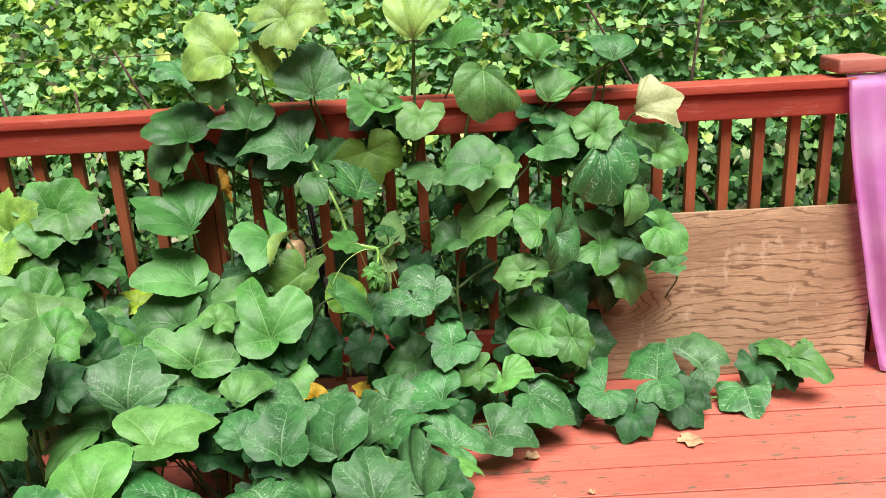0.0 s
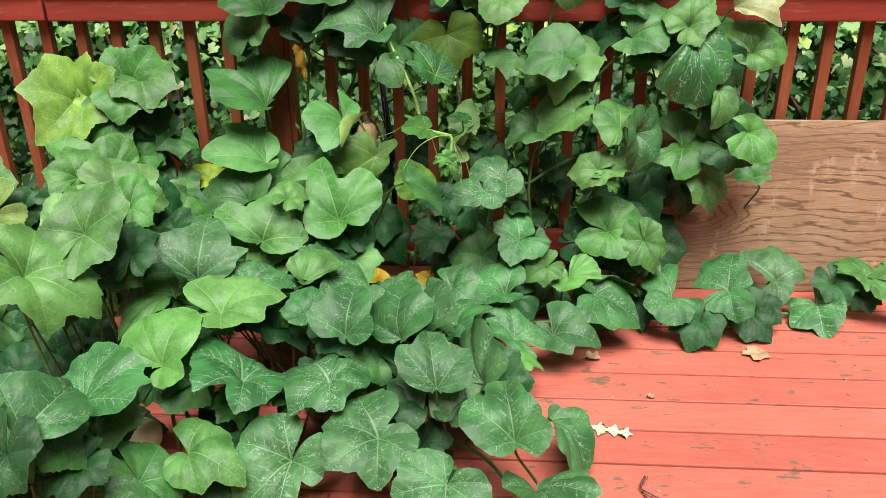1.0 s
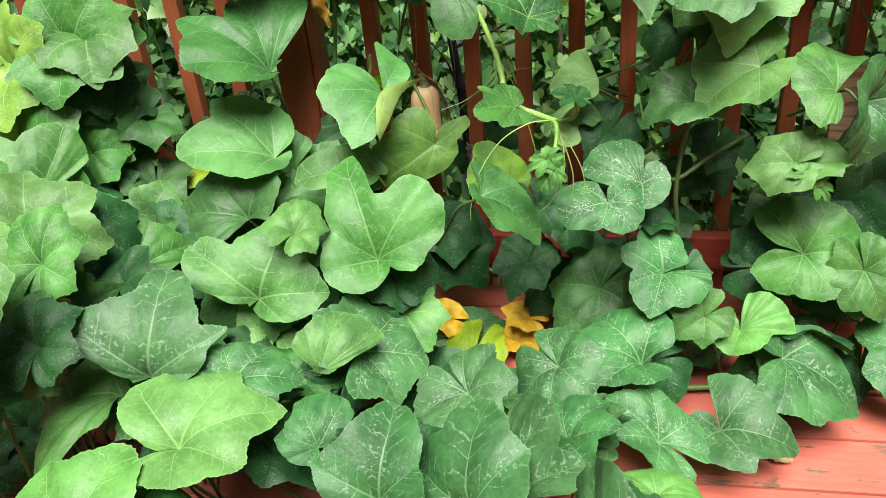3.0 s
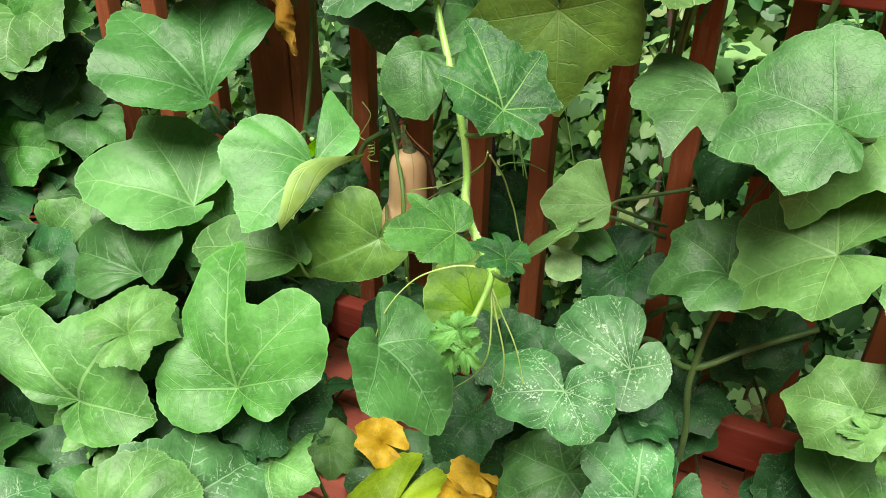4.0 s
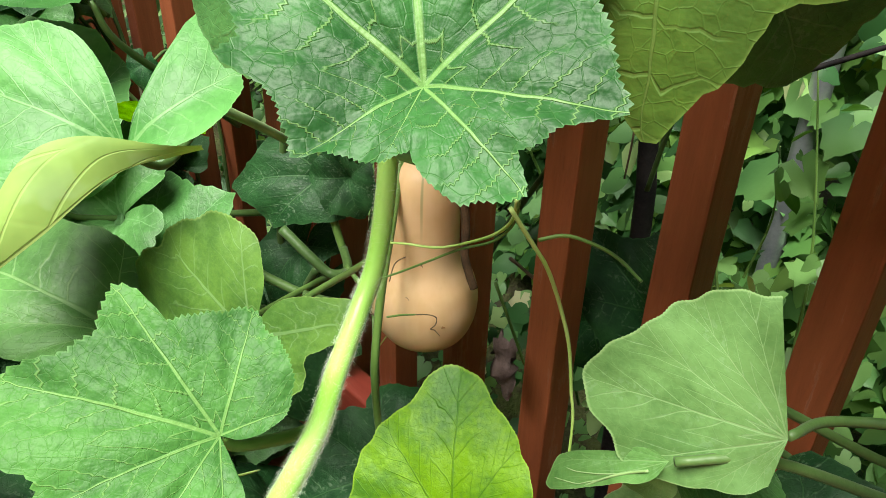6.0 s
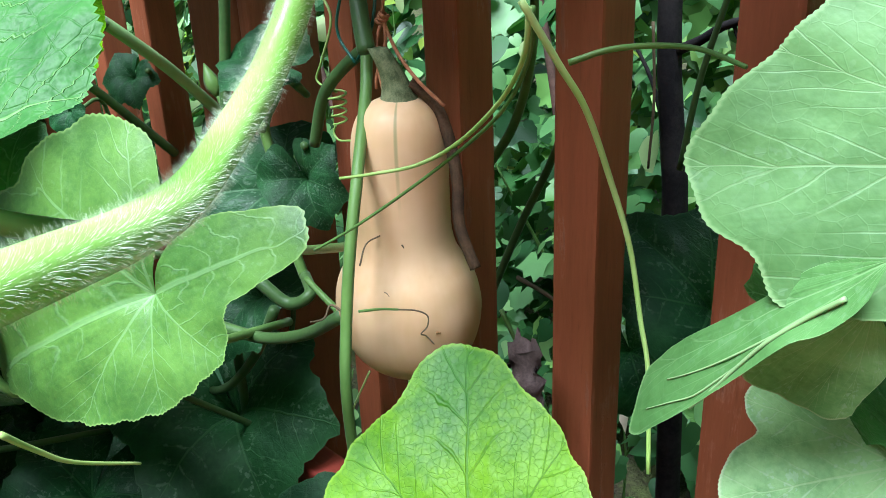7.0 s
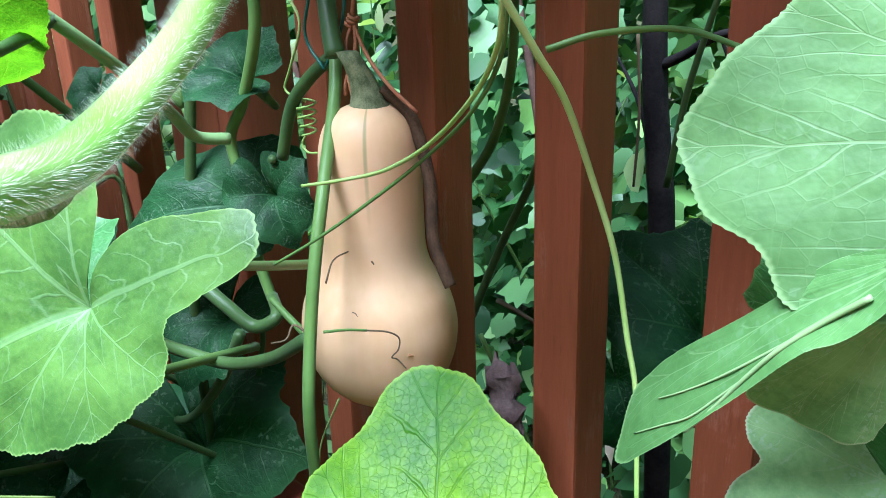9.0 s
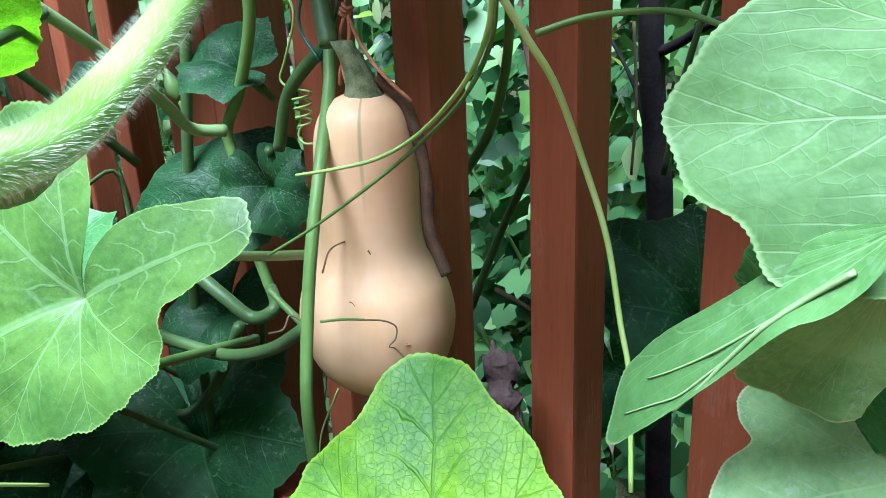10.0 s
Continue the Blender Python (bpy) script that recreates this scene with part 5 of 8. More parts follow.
leaf('g', (1.138, -0.201, 0.769), (-0.06, -0.50, -0.86), (0.50, -0.76, 0.41), 0.117, None, mesh=leaf_mesh(258, LEAF['g'], keys=((-2.20, 0.12), (-1.85, 0.30), (-1.23, 0.55), (-0.72, 0.75), (-0.00, 1.00), (0.46, 0.58), (1.19, 0.15), (1.54, 0.12)), **FREE))
leaf('b', (1.318, -0.134, 0.450), (-0.96, 0.26, -0.04), (-0.16, -0.47, 0.87), 0.076, 0.104)
leaf('m', (0.889, -0.272, 0.643), (-0.06, -0.37, -0.93), (0.58, -0.77, 0.27), 0.125, 0.143)
leaf('m', (-0.273, -0.140, 1.197), (-0.90, -0.22, 0.37), (0.43, -0.38, 0.82), 0.101, 0.136)
leaf('b', (-0.169, -0.140, 1.165), (-0.71, -0.49, -0.50), (0.28, -0.86, 0.43), 0.082, 0.142)
leaf('g', (0.350, -0.139, 1.105), (-0.74, 0.24, 0.63), (0.17, -0.84, 0.51), 0.066, 0.093)
leaf('g', (-0.694, -0.196, 0.775), (0.40, -0.84, -0.36), (0.06, -0.37, 0.93), 0.137, 0.228)
leaf('d', (-0.739, -0.203, 0.692), (-0.09, -0.88, -0.46), (0.61, -0.41, 0.68), 0.099, 0.174)
leaf('b', (-0.286, -0.139, 0.988), (-0.41, 0.58, 0.71), (0.18, -0.71, 0.68), 0.149, None, mesh=leaf_mesh(240, LEAF['b'], keys=((-2.60, 0.12), (-2.25, 0.18), (-1.42, 0.72), (-1.20, 0.86), (-0.97, 0.87), (-0.74, 0.74), (-0.44, 0.97), (-0.24, 1.10), (0.11, 0.98), (0.51, 0.93), (1.14, 0.76), (1.50, 0.62), (1.78, 0.43), (3.00, 0.21), (3.35, 0.12)), **FREE))
leaf('b', (-0.083, -0.136, 1.021), (0.13, 0.79, 0.60), (0.23, -0.61, 0.76), 0.126, None, mesh=leaf_mesh(241, LEAF['b'], keys=((-3.01, 0.12), (-2.66, 0.28), (-2.02, 0.84), (-1.82, 0.95), (-1.47, 0.53), (-0.89, 0.78), (-0.41, 0.97), (0.06, 1.02), (0.54, 0.79), (0.93, 0.69), (1.97, 0.33), (2.61, 0.25), (2.96, 0.12)), **FREE))
leaf('m', (0.075, -0.137, 0.916), (-0.98, -0.18, 0.07), (0.16, -0.56, 0.81), 0.190, None, mesh=leaf_mesh(242, LEAF['m'], keys=((-3.40, 0.12), (-3.48, 0.20), (-3.02, 0.28), (-2.50, 0.26), (-1.82, 0.42), (-1.19, 0.41), (-1.09, 0.62), (-0.77, 0.69), (-0.47, 0.55), (-0.18, 0.71), (-0.00, 1.00), (0.42, 0.72), (0.79, 0.67), (0.94, 0.87), (1.28, 0.83), (1.79, 0.74), (2.12, 0.54), (2.28, 0.25), (2.63, 0.12)), **FREE))
leaf('g', (0.336, -0.141, 1.066), (-0.35, -0.89, -0.30), (0.38, -0.43, 0.82), 0.105, None, mesh=leaf_mesh(259, LEAF['g'], keys=((-3.40, 0.12), (-3.36, 0.29), (-3.20, 1.01), (-2.85, 1.07), (-2.21, 0.78), (-1.21, 0.57), (-0.22, 0.42), (-0.00, 1.00), (0.45, 1.11), (0.91, 0.88), (1.75, 0.79), (2.32, 0.61), (2.51, 0.20), (2.86, 0.12)), **FREE))
leaf('L', (0.476, -0.146, 1.026), (-0.17, -0.83, -0.53), (0.15, -0.56, 0.82), 0.084, None, mesh=leaf_mesh(260, LEAF['L'], keys=((-3.40, 0.12), (-3.06, 0.31), (-3.03, 1.09), (-2.75, 1.10), (-2.09, 0.92), (-1.16, 0.76), (-0.30, 0.97), (0.33, 1.16), (1.10, 0.89), (1.80, 0.81), (2.47, 0.51), (2.78, 0.24), (3.13, 0.12)), **FREE))
leaf('m', (0.097, -0.266, 0.032), (0.97, 0.23, 0.02), (0.07, -0.38, 0.92), 0.125, 0.171)
leaf('k', (0.055, -0.251, 0.086), (-0.96, 0.06, 0.28), (0.23, -0.41, 0.88), 0.065, 0.087)
leaf('k', (0.250, -0.249, 0.095), (-0.91, 0.24, 0.34), (0.22, -0.40, 0.89), 0.060, 0.078)
leaf('k', (0.220, -0.254, 0.032), (0.98, -0.13, -0.18), (0.17, -0.05, 0.98), 0.088, 0.112)
leaf('y', (0.128, -0.355, 0.030), (-0.28, -0.94, -0.19), (-0.03, -0.19, 0.98), 0.158, 0.156)
leaf('g', (-1.288, -0.251, 0.432), (-0.43, 0.38, 0.82), (0.26, -0.81, 0.52), 0.171, 0.214)
leaf('m', (-1.077, -0.965, 0.032), (0.51, 0.66, 0.55), (0.03, -0.66, 0.75), 0.140, 0.230)
leaf('o', (-0.963, -0.250, 0.062), (0.68, -0.67, -0.31), (-0.05, -0.46, 0.88), 0.196, 0.165)
leaf('L', (-0.065, -0.259, 0.031), (0.93, -0.10, -0.34), (0.29, -0.36, 0.89), 0.078, 0.101)
leaf('g', (-0.651, -0.251, 0.157), (-0.84, -0.52, 0.17), (0.22, -0.04, 0.98), 0.139, 0.184)
leaf('d', (-1.096, -0.595, 0.031), (0.93, 0.11, -0.35), (0.33, -0.65, 0.68), 0.123, 0.199)
leaf('b', (-1.238, -0.678, 0.030), (0.81, -0.54, -0.21), (0.02, -0.34, 0.94), 0.134, 0.155)
leaf('g', (-1.083, -0.388, 0.031), (0.70, -0.27, -0.66), (0.33, -0.70, 0.63), 0.157, 0.198)
leaf('g', (-1.025, -0.267, 0.032), (0.44, -0.47, -0.76), (0.19, -0.78, 0.60), 0.165, 0.195)
leaf('p', (-1.032, -0.619, 0.476), (-0.79, -0.43, -0.43), (0.22, -0.86, 0.47), 0.132, 0.245)
leaf('L', (-0.682, -0.790, 0.529), (0.47, 0.63, 0.63), (0.31, -0.78, 0.55), 0.119, None, mesh=leaf_mesh(227, LEAF['L'], keys=((-3.31, 0.12), (-2.96, 0.28), (-2.81, 0.61), (-1.83, 0.67), (-1.19, 0.79), (-0.92, 0.64), (-0.09, 0.98), (0.38, 0.92), (0.71, 0.99), (1.20, 0.88), (2.04, 0.52), (2.39, 0.12)), **FREE))
leaf('L', (-0.594, -0.589, 0.503), (0.33, 0.59, 0.73), (0.24, -0.80, 0.54), 0.086, None, mesh=leaf_mesh(228, LEAF['L'], keys=((-2.82, 0.12), (-2.47, 0.55), (-2.17, 0.96), (-1.70, 1.03), (-1.51, 1.24), (-0.97, 1.10), (-0.34, 0.98), (0.28, 1.04), (0.67, 0.70), (1.57, 0.54), (2.45, 0.35), (2.80, 0.12)), **FREE))
leaf('g', (-0.719, -0.669, 0.617), (0.30, 0.75, 0.59), (0.44, -0.66, 0.61), 0.114, 0.180)
leaf('g', (-0.731, -0.259, 0.536), (0.97, 0.23, 0.04), (0.17, -0.82, 0.55), 0.092, 0.166)
leaf('o', (-0.989, -0.281, 0.065), (0.91, -0.12, -0.41), (0.30, -0.50, 0.81), 0.156, 0.233)
leaf('m', (-0.861, -1.210, 0.179), (0.22, 0.81, 0.54), (0.46, -0.57, 0.68), 0.116, 0.193)
leaf('g', (-0.785, -1.409, 0.069), (0.04, 0.98, 0.20), (0.66, -0.18, 0.72), 0.081, 0.147)
leaf('d', (-1.025, -0.670, 0.069), (0.96, -0.13, -0.24), (0.16, -0.44, 0.88), 0.143, 0.286)
leaf('g', (-0.592, -0.332, 0.394), (0.72, -0.33, -0.61), (0.19, -0.75, 0.64), 0.116, 0.176)
leaf('d', (-0.607, -1.519, 0.076), (-0.64, 0.51, 0.57), (0.31, -0.51, 0.80), 0.087, 0.129)
leaf('d', (-1.064, -0.791, 0.295), (-0.73, -0.46, -0.50), (0.21, -0.85, 0.48), 0.100, 0.197)
leaf('d', (-0.556, -1.541, 0.266), (-0.16, 0.99, 0.03), (0.62, 0.07, 0.78), 0.093, 0.160)
leaf('p', (-0.858, -0.219, 0.717), (0.88, -0.46, -0.15), (-0.32, -0.79, 0.52), 0.155, 0.274)
leaf('g', (-0.739, -0.200, 0.753), (0.92, 0.37, 0.08), (0.24, -0.74, 0.62), 0.159, 0.244)
leaf('L', (-0.761, -0.180, 0.539), (0.88, -0.43, -0.21), (-0.25, -0.79, 0.56), 0.127, 0.225)
leaf('g', (-0.845, -0.320, 0.558), (0.88, -0.45, -0.12), (-0.32, -0.78, 0.54), 0.152, 0.266)
leaf('L', (-0.646, -0.791, 0.536), (0.96, -0.07, 0.26), (-0.16, -0.92, 0.35), 0.117, 0.229)
leaf('g', (-0.969, -0.341, 0.061), (0.79, -0.09, 0.61), (-0.29, -0.93, 0.24), 0.107, 0.218)
leaf('L', (-0.617, -0.671, 0.563), (0.91, 0.29, -0.30), (0.42, -0.62, 0.66), 0.148, 0.221)
leaf('b', (-0.557, -0.551, 0.450), (0.54, 0.63, 0.56), (0.27, -0.76, 0.59), 0.128, 0.204)
leaf('d', (-0.072, -0.609, 0.319), (0.32, 0.88, 0.36), (0.43, -0.47, 0.77), 0.115, 0.202)
leaf('g', (-0.517, -0.701, 0.267), (-0.92, -0.32, -0.24), (0.14, -0.83, 0.54), 0.114, 0.231)
leaf('L', (-0.137, -0.600, 0.532), (0.31, 0.90, 0.30), (0.32, -0.40, 0.86), 0.080, 0.112)
leaf('L', (-0.205, -0.621, 0.333), (-0.16, 0.78, 0.60), (0.28, -0.55, 0.79), 0.098, 0.138)
# dark leaves filling gaps low in the vines, their colour standing for shade
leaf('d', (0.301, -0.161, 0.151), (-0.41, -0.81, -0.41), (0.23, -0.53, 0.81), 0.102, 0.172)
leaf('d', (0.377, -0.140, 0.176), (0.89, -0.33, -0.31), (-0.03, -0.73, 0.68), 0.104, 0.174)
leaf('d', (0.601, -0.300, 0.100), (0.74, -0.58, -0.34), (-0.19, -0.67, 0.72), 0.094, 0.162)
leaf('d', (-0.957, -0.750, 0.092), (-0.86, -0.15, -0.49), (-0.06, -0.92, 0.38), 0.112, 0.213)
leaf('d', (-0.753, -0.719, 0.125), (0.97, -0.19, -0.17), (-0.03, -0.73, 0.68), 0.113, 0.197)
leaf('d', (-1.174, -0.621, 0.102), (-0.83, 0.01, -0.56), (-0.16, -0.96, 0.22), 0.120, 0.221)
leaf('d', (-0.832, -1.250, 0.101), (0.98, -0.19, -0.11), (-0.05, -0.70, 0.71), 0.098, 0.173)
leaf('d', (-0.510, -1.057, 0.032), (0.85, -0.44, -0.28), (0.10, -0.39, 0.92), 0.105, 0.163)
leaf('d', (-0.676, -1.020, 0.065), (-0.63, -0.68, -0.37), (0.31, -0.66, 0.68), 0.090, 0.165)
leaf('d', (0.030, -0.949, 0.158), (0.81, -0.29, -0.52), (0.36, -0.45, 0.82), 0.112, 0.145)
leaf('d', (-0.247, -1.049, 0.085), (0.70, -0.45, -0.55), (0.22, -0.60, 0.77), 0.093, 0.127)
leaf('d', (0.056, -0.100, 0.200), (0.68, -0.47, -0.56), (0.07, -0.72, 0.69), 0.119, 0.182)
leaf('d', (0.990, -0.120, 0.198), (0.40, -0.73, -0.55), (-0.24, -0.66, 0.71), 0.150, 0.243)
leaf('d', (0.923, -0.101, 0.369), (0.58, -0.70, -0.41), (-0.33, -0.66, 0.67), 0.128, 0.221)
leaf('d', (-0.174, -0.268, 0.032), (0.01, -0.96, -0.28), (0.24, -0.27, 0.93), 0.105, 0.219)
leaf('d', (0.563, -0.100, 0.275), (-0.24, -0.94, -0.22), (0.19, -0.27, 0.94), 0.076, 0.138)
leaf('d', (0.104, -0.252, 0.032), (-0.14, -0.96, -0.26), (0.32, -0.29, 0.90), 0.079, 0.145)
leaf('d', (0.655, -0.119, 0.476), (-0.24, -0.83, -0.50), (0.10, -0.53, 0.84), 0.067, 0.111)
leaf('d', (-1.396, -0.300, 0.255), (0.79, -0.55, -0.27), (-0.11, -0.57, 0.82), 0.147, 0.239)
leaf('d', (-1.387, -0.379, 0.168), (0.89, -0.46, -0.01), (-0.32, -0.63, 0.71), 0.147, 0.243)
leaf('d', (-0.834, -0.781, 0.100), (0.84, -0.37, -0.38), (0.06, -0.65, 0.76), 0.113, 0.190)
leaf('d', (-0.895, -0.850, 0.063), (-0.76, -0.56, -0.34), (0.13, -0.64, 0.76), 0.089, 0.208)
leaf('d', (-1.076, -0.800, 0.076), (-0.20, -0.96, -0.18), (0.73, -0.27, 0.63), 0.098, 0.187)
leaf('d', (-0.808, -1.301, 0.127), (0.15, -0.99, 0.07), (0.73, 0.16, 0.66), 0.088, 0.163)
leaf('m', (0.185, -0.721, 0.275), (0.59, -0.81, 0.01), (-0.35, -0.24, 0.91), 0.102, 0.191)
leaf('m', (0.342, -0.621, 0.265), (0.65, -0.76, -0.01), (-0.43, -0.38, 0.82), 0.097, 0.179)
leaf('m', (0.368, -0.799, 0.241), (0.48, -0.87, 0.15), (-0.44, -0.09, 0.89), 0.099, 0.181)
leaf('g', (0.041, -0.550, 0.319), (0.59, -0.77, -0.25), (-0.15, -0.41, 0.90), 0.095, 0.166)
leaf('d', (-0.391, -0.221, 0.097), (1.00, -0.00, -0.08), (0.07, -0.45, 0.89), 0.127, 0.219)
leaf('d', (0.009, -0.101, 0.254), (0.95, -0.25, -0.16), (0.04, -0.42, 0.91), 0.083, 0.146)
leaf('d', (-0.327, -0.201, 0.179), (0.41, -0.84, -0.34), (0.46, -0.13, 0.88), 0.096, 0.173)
BROAD = leaf_mesh(92, LEAF['n'], keys=((-3.34, 0.12), (-3.31, 0.25), (-3.19, 0.43), (-3.03, 0.60), (-2.83, 0.82), (-2.72, 1.01), (-2.63, 1.15), (-2.50, 1.17), (-2.41, 1.11), (-2.36, 1.01), (-2.28, 0.79), (-2.13, 0.62), (-1.98, 0.58), (-1.72, 0.65), (-1.55, 0.66), (-1.24, 0.64), (-0.77, 0.71), (-0.40, 0.78), (0.00, 1.00), (0.24, 1.27), (0.39, 1.38), (0.57, 1.88), (0.59, 2.45), (0.76, 2.23), (0.95, 2.02), (1.11, 1.76), (1.29, 1.54), (1.55, 1.28), (1.68, 1.32), (1.95, 1.24), (2.21, 1.19), (2.42, 1.07), (2.60, 0.89), (2.72, 0.66), (2.81, 0.52), (2.83, 0.41), (2.86, 0.12)), cup=0.30, wave=0.35, fine=280, teeth=0.005)
leaf('n', (0.068, -0.264, 0.557), (-0.30, -0.50, -0.81), (0.42, -0.83, 0.36), 0.071, None, root=(-0.020, -0.080, 0.500), mesh=BROAD)
JAG = leaf_mesh(97, LEAF['S'], keys=((-2.32, 0.09), (-2.30, 0.27), (-2.05, 0.43), (-1.27, 0.52), (-0.85, 0.68), (-0.66, 0.76), (-0.48, 0.76), (-0.36, 0.97), (-0.22, 1.06), (0.00, 1.00), (0.24, 0.76), (0.42, 0.69), (0.67, 0.86), (0.78, 0.74), (0.84, 0.56), (1.19, 0.53), (1.55, 0.57), (1.72, 0.49), (2.08, 0.43), (2.62, 0.30), (3.21, 0.07)), cup=0.3, wave=0.5, fine=220, teeth=0.014, rumple=0.5)
leaf('s', (0.251, -0.379, 0.684), (-0.71, -0.66, 0.23), (0.51, -0.26, 0.82), 0.088, None, root=(0.254, -0.329, 0.666), mesh=JAG)
STAR = leaf_mesh(97, LEAF['s'], keys=((-3.07, 0.16), (-2.93, 0.21), (-2.63, 0.27), (-2.19, 0.33), (-2.13, 0.41), (-1.80, 0.38), (-1.58, 0.42), (-1.43, 0.54), (-1.25, 0.51), (-0.97, 0.62), (-0.79, 0.75), (-0.64, 0.69), (-0.58, 0.57), (-0.46, 0.64), (-0.21, 0.68), (-0.11, 0.87), (-0.00, 1.00), (0.11, 0.96), (0.24, 0.83), (0.40, 0.68), (0.60, 0.68), (0.69, 0.58), (0.94, 0.75), (1.09, 0.63), (1.19, 0.52), (1.56, 0.50), (1.90, 0.55), (2.07, 0.41), (2.38, 0.34), (2.54, 0.44), (2.94, 0.38), (3.22, 0.28), (3.34, 0.22), (3.36, 0.16)), cup=0.3, wave=0.4, fine=260, teeth=0.012, rumple=0.5)
leaf('s', (0.273, -0.285, 0.825), (-0.60, 0.43, 0.67), (0.45, -0.51, 0.73), 0.125, None, root=(0.200, -0.243, 0.757), mesh=STAR)
SIDE = leaf_mesh(98, LEAF['b'], keys=((-2.02, 0.24), (-1.46, 0.53), (-1.21, 0.80), (-1.09, 0.93), (-1.00, 0.84), (-0.88, 0.74), (-0.80, 0.89), (-0.78, 1.06), (-0.76, 1.21), (-0.59, 1.10), (-0.40, 0.95), (-0.19, 0.94), (0.01, 1.00), (0.33, 0.97), (0.60, 0.96), (0.80, 1.05), (0.89, 0.96), (1.11, 1.06), (1.25, 1.10), (1.30, 0.75), (1.39, 0.49), (1.50, 0.24)), cup=0.4, wave=0.6, fine=160)
leaf('b', (0.526, -0.194, 0.864), (-0.85, -0.51, -0.16), (-0.06, -0.21, 0.98), 0.103, None, root=(0.660, -0.050, 0.850), mesh=SIDE)
GREAT = leaf_mesh(99, LEAF['b'], keys=((-2.00, 0.27), (-1.69, 0.46), (-1.30, 0.43), (-1.24, 0.52), (-1.02, 0.62), (-0.84, 0.69), (-0.65, 0.67), (-0.38, 0.65), (-0.09, 0.86), (0.01, 0.91), (0.42, 0.70), (0.72, 0.78), (1.05, 0.73), (1.34, 0.76), (1.76, 0.77), (2.22, 0.74), (2.79, 0.54), (3.63, 0.44), (4.12, 0.26)), cup=0.5, wave=0.6, fine=120)
leaf('b', (0.659, -0.276, 0.883), (-0.90, -0.29, -0.32), (-0.06, -0.65, 0.76), 0.135, None, root=(0.800, -0.060, 0.800), mesh=GREAT)
OLIVE = leaf_mesh(100, LEAF['o'], keys=((-2.99, 0.11), (-2.84, 0.44), (-2.18, 0.61), (-1.65, 0.69), (-1.31, 0.71), (-0.98, 0.79), (-0.80, 0.63), (-0.48, 0.58), (-0.18, 0.76), (0.00, 0.91), (0.12, 0.77), (0.28, 0.55), (0.67, 0.52), (1.13, 0.60), (1.45, 0.79), (1.78, 0.62), (2.36, 0.47), (2.82, 0.17)), cup=0.4, wave=0.8, fine=120)
leaf('o', (0.300, -0.172, 0.929), (0.11, -0.14, -0.98), (0.29, -0.94, 0.17), 0.144, None, root=(0.360, -0.050, 1.020), mesh=OLIVE)
CUPPED = leaf_mesh(101, LEAF['j'], keys=((-3.81, 0.09), (-3.79, 0.30), (-3.77, 0.49), (-3.75, 0.68), (-3.73, 0.83), (-3.69, 0.87), (-3.46, 0.70), (-2.93, 0.56), (-2.68, 0.44), (-2.44, 0.28), (-2.17, 0.12), (-1.16, 0.15), (-0.36, 0.46), (-0.26, 0.79), (-0.12, 0.90), (0.00, 1.00), (0.18, 0.91), (0.45, 0.83), (0.76, 0.91), (0.95, 0.92), (1.10, 0.85), (1.36, 0.77), (1.51, 0.70), (1.69, 0.57), (1.86, 0.38), (2.02, 0.18)), cup=0.4, wave=0.5, fine=200)
leaf('j', (-0.022, -0.296, 0.680), (-0.23, -0.91, -0.33), (0.40, -0.40, 0.82), 0.138, None, root=(-0.083, -0.200, 0.667), mesh=CUPPED)
LIME = leaf_mesh(111, LEAF['T'], keys=((-1.91, 1.12), (-1.56, 1.42), (-1.29, 1.42), (-0.98, 1.21), (-0.52, 1.01), (0.05, 1.09), (0.47, 1.41), (0.79, 1.40), (1.13, 1.66), (1.43, 1.72), (1.74, 1.46), (2.23, 0.93), (3.55, 0.64), (3.57, 0.28)), cup=0.3, wave=0.4, fine=160)
leaf('T', (-0.081, -0.243, 0.673), (0.15, 0.76, -0.63), (0.51, -0.61, -0.61), 0.035, None, root=(-0.083, -0.200, 0.667), mesh=LIME)
MATTE = leaf_mesh(109, LEAF['b'], keys=((-1.18, 0.36), (-0.62, 0.48), (-0.14, 0.85), (-0.00, 0.91), (0.37, 0.88), (0.75, 0.78), (1.20, 0.57), (1.67, 0.36), (3.01, 0.14), (4.30, 0.24), (4.76, 0.29)), cup=0.5, wave=0.6, fine=120)
leaf('b', (0.131, -0.235, 0.865), (0.30, -0.46, -0.83), (0.14, -0.84, 0.52), 0.097, None, root=(0.090, -0.050, 0.930), mesh=MATTE)
FLAT = leaf_mesh(103, LEAF['j'], keys=((-3.33, 0.15), (-2.37, 0.17), (-1.46, 0.31), (-0.83, 0.54), (-0.44, 0.66), (-0.22, 0.79), (0.04, 0.93), (0.27, 0.90), (0.58, 0.68), (0.80, 0.86), (1.16, 0.80), (1.55, 0.64), (2.56, 0.17)), cup=0.5, wave=0.6, fine=120)
leaf('j', (-0.281, -0.289, 0.538), (-0.89, -0.40, 0.21), (0.33, -0.26, 0.91), 0.202, None, root=(-0.268, -0.030, 0.407), mesh=FLAT)
UPRIGHT = leaf_mesh(104, LEAF['g'], keys=((-3.84, 0.13), (-3.19, 0.19), (-1.82, 0.42), (-1.53, 0.44), (-1.16, 0.43), (-0.69, 0.42), (-0.50, 0.58), (-0.28, 0.69), (-0.25, 0.81), (-0.00, 0.92), (0.09, 0.89), (0.19, 0.72), (0.27, 0.51), (0.49, 0.52), (0.65, 0.71), (0.87, 0.74), (1.24, 0.69), (1.53, 0.59), (1.81, 0.42), (2.25, 0.34), (2.45, 0.20)), cup=0.5, wave=0.6, fine=120)
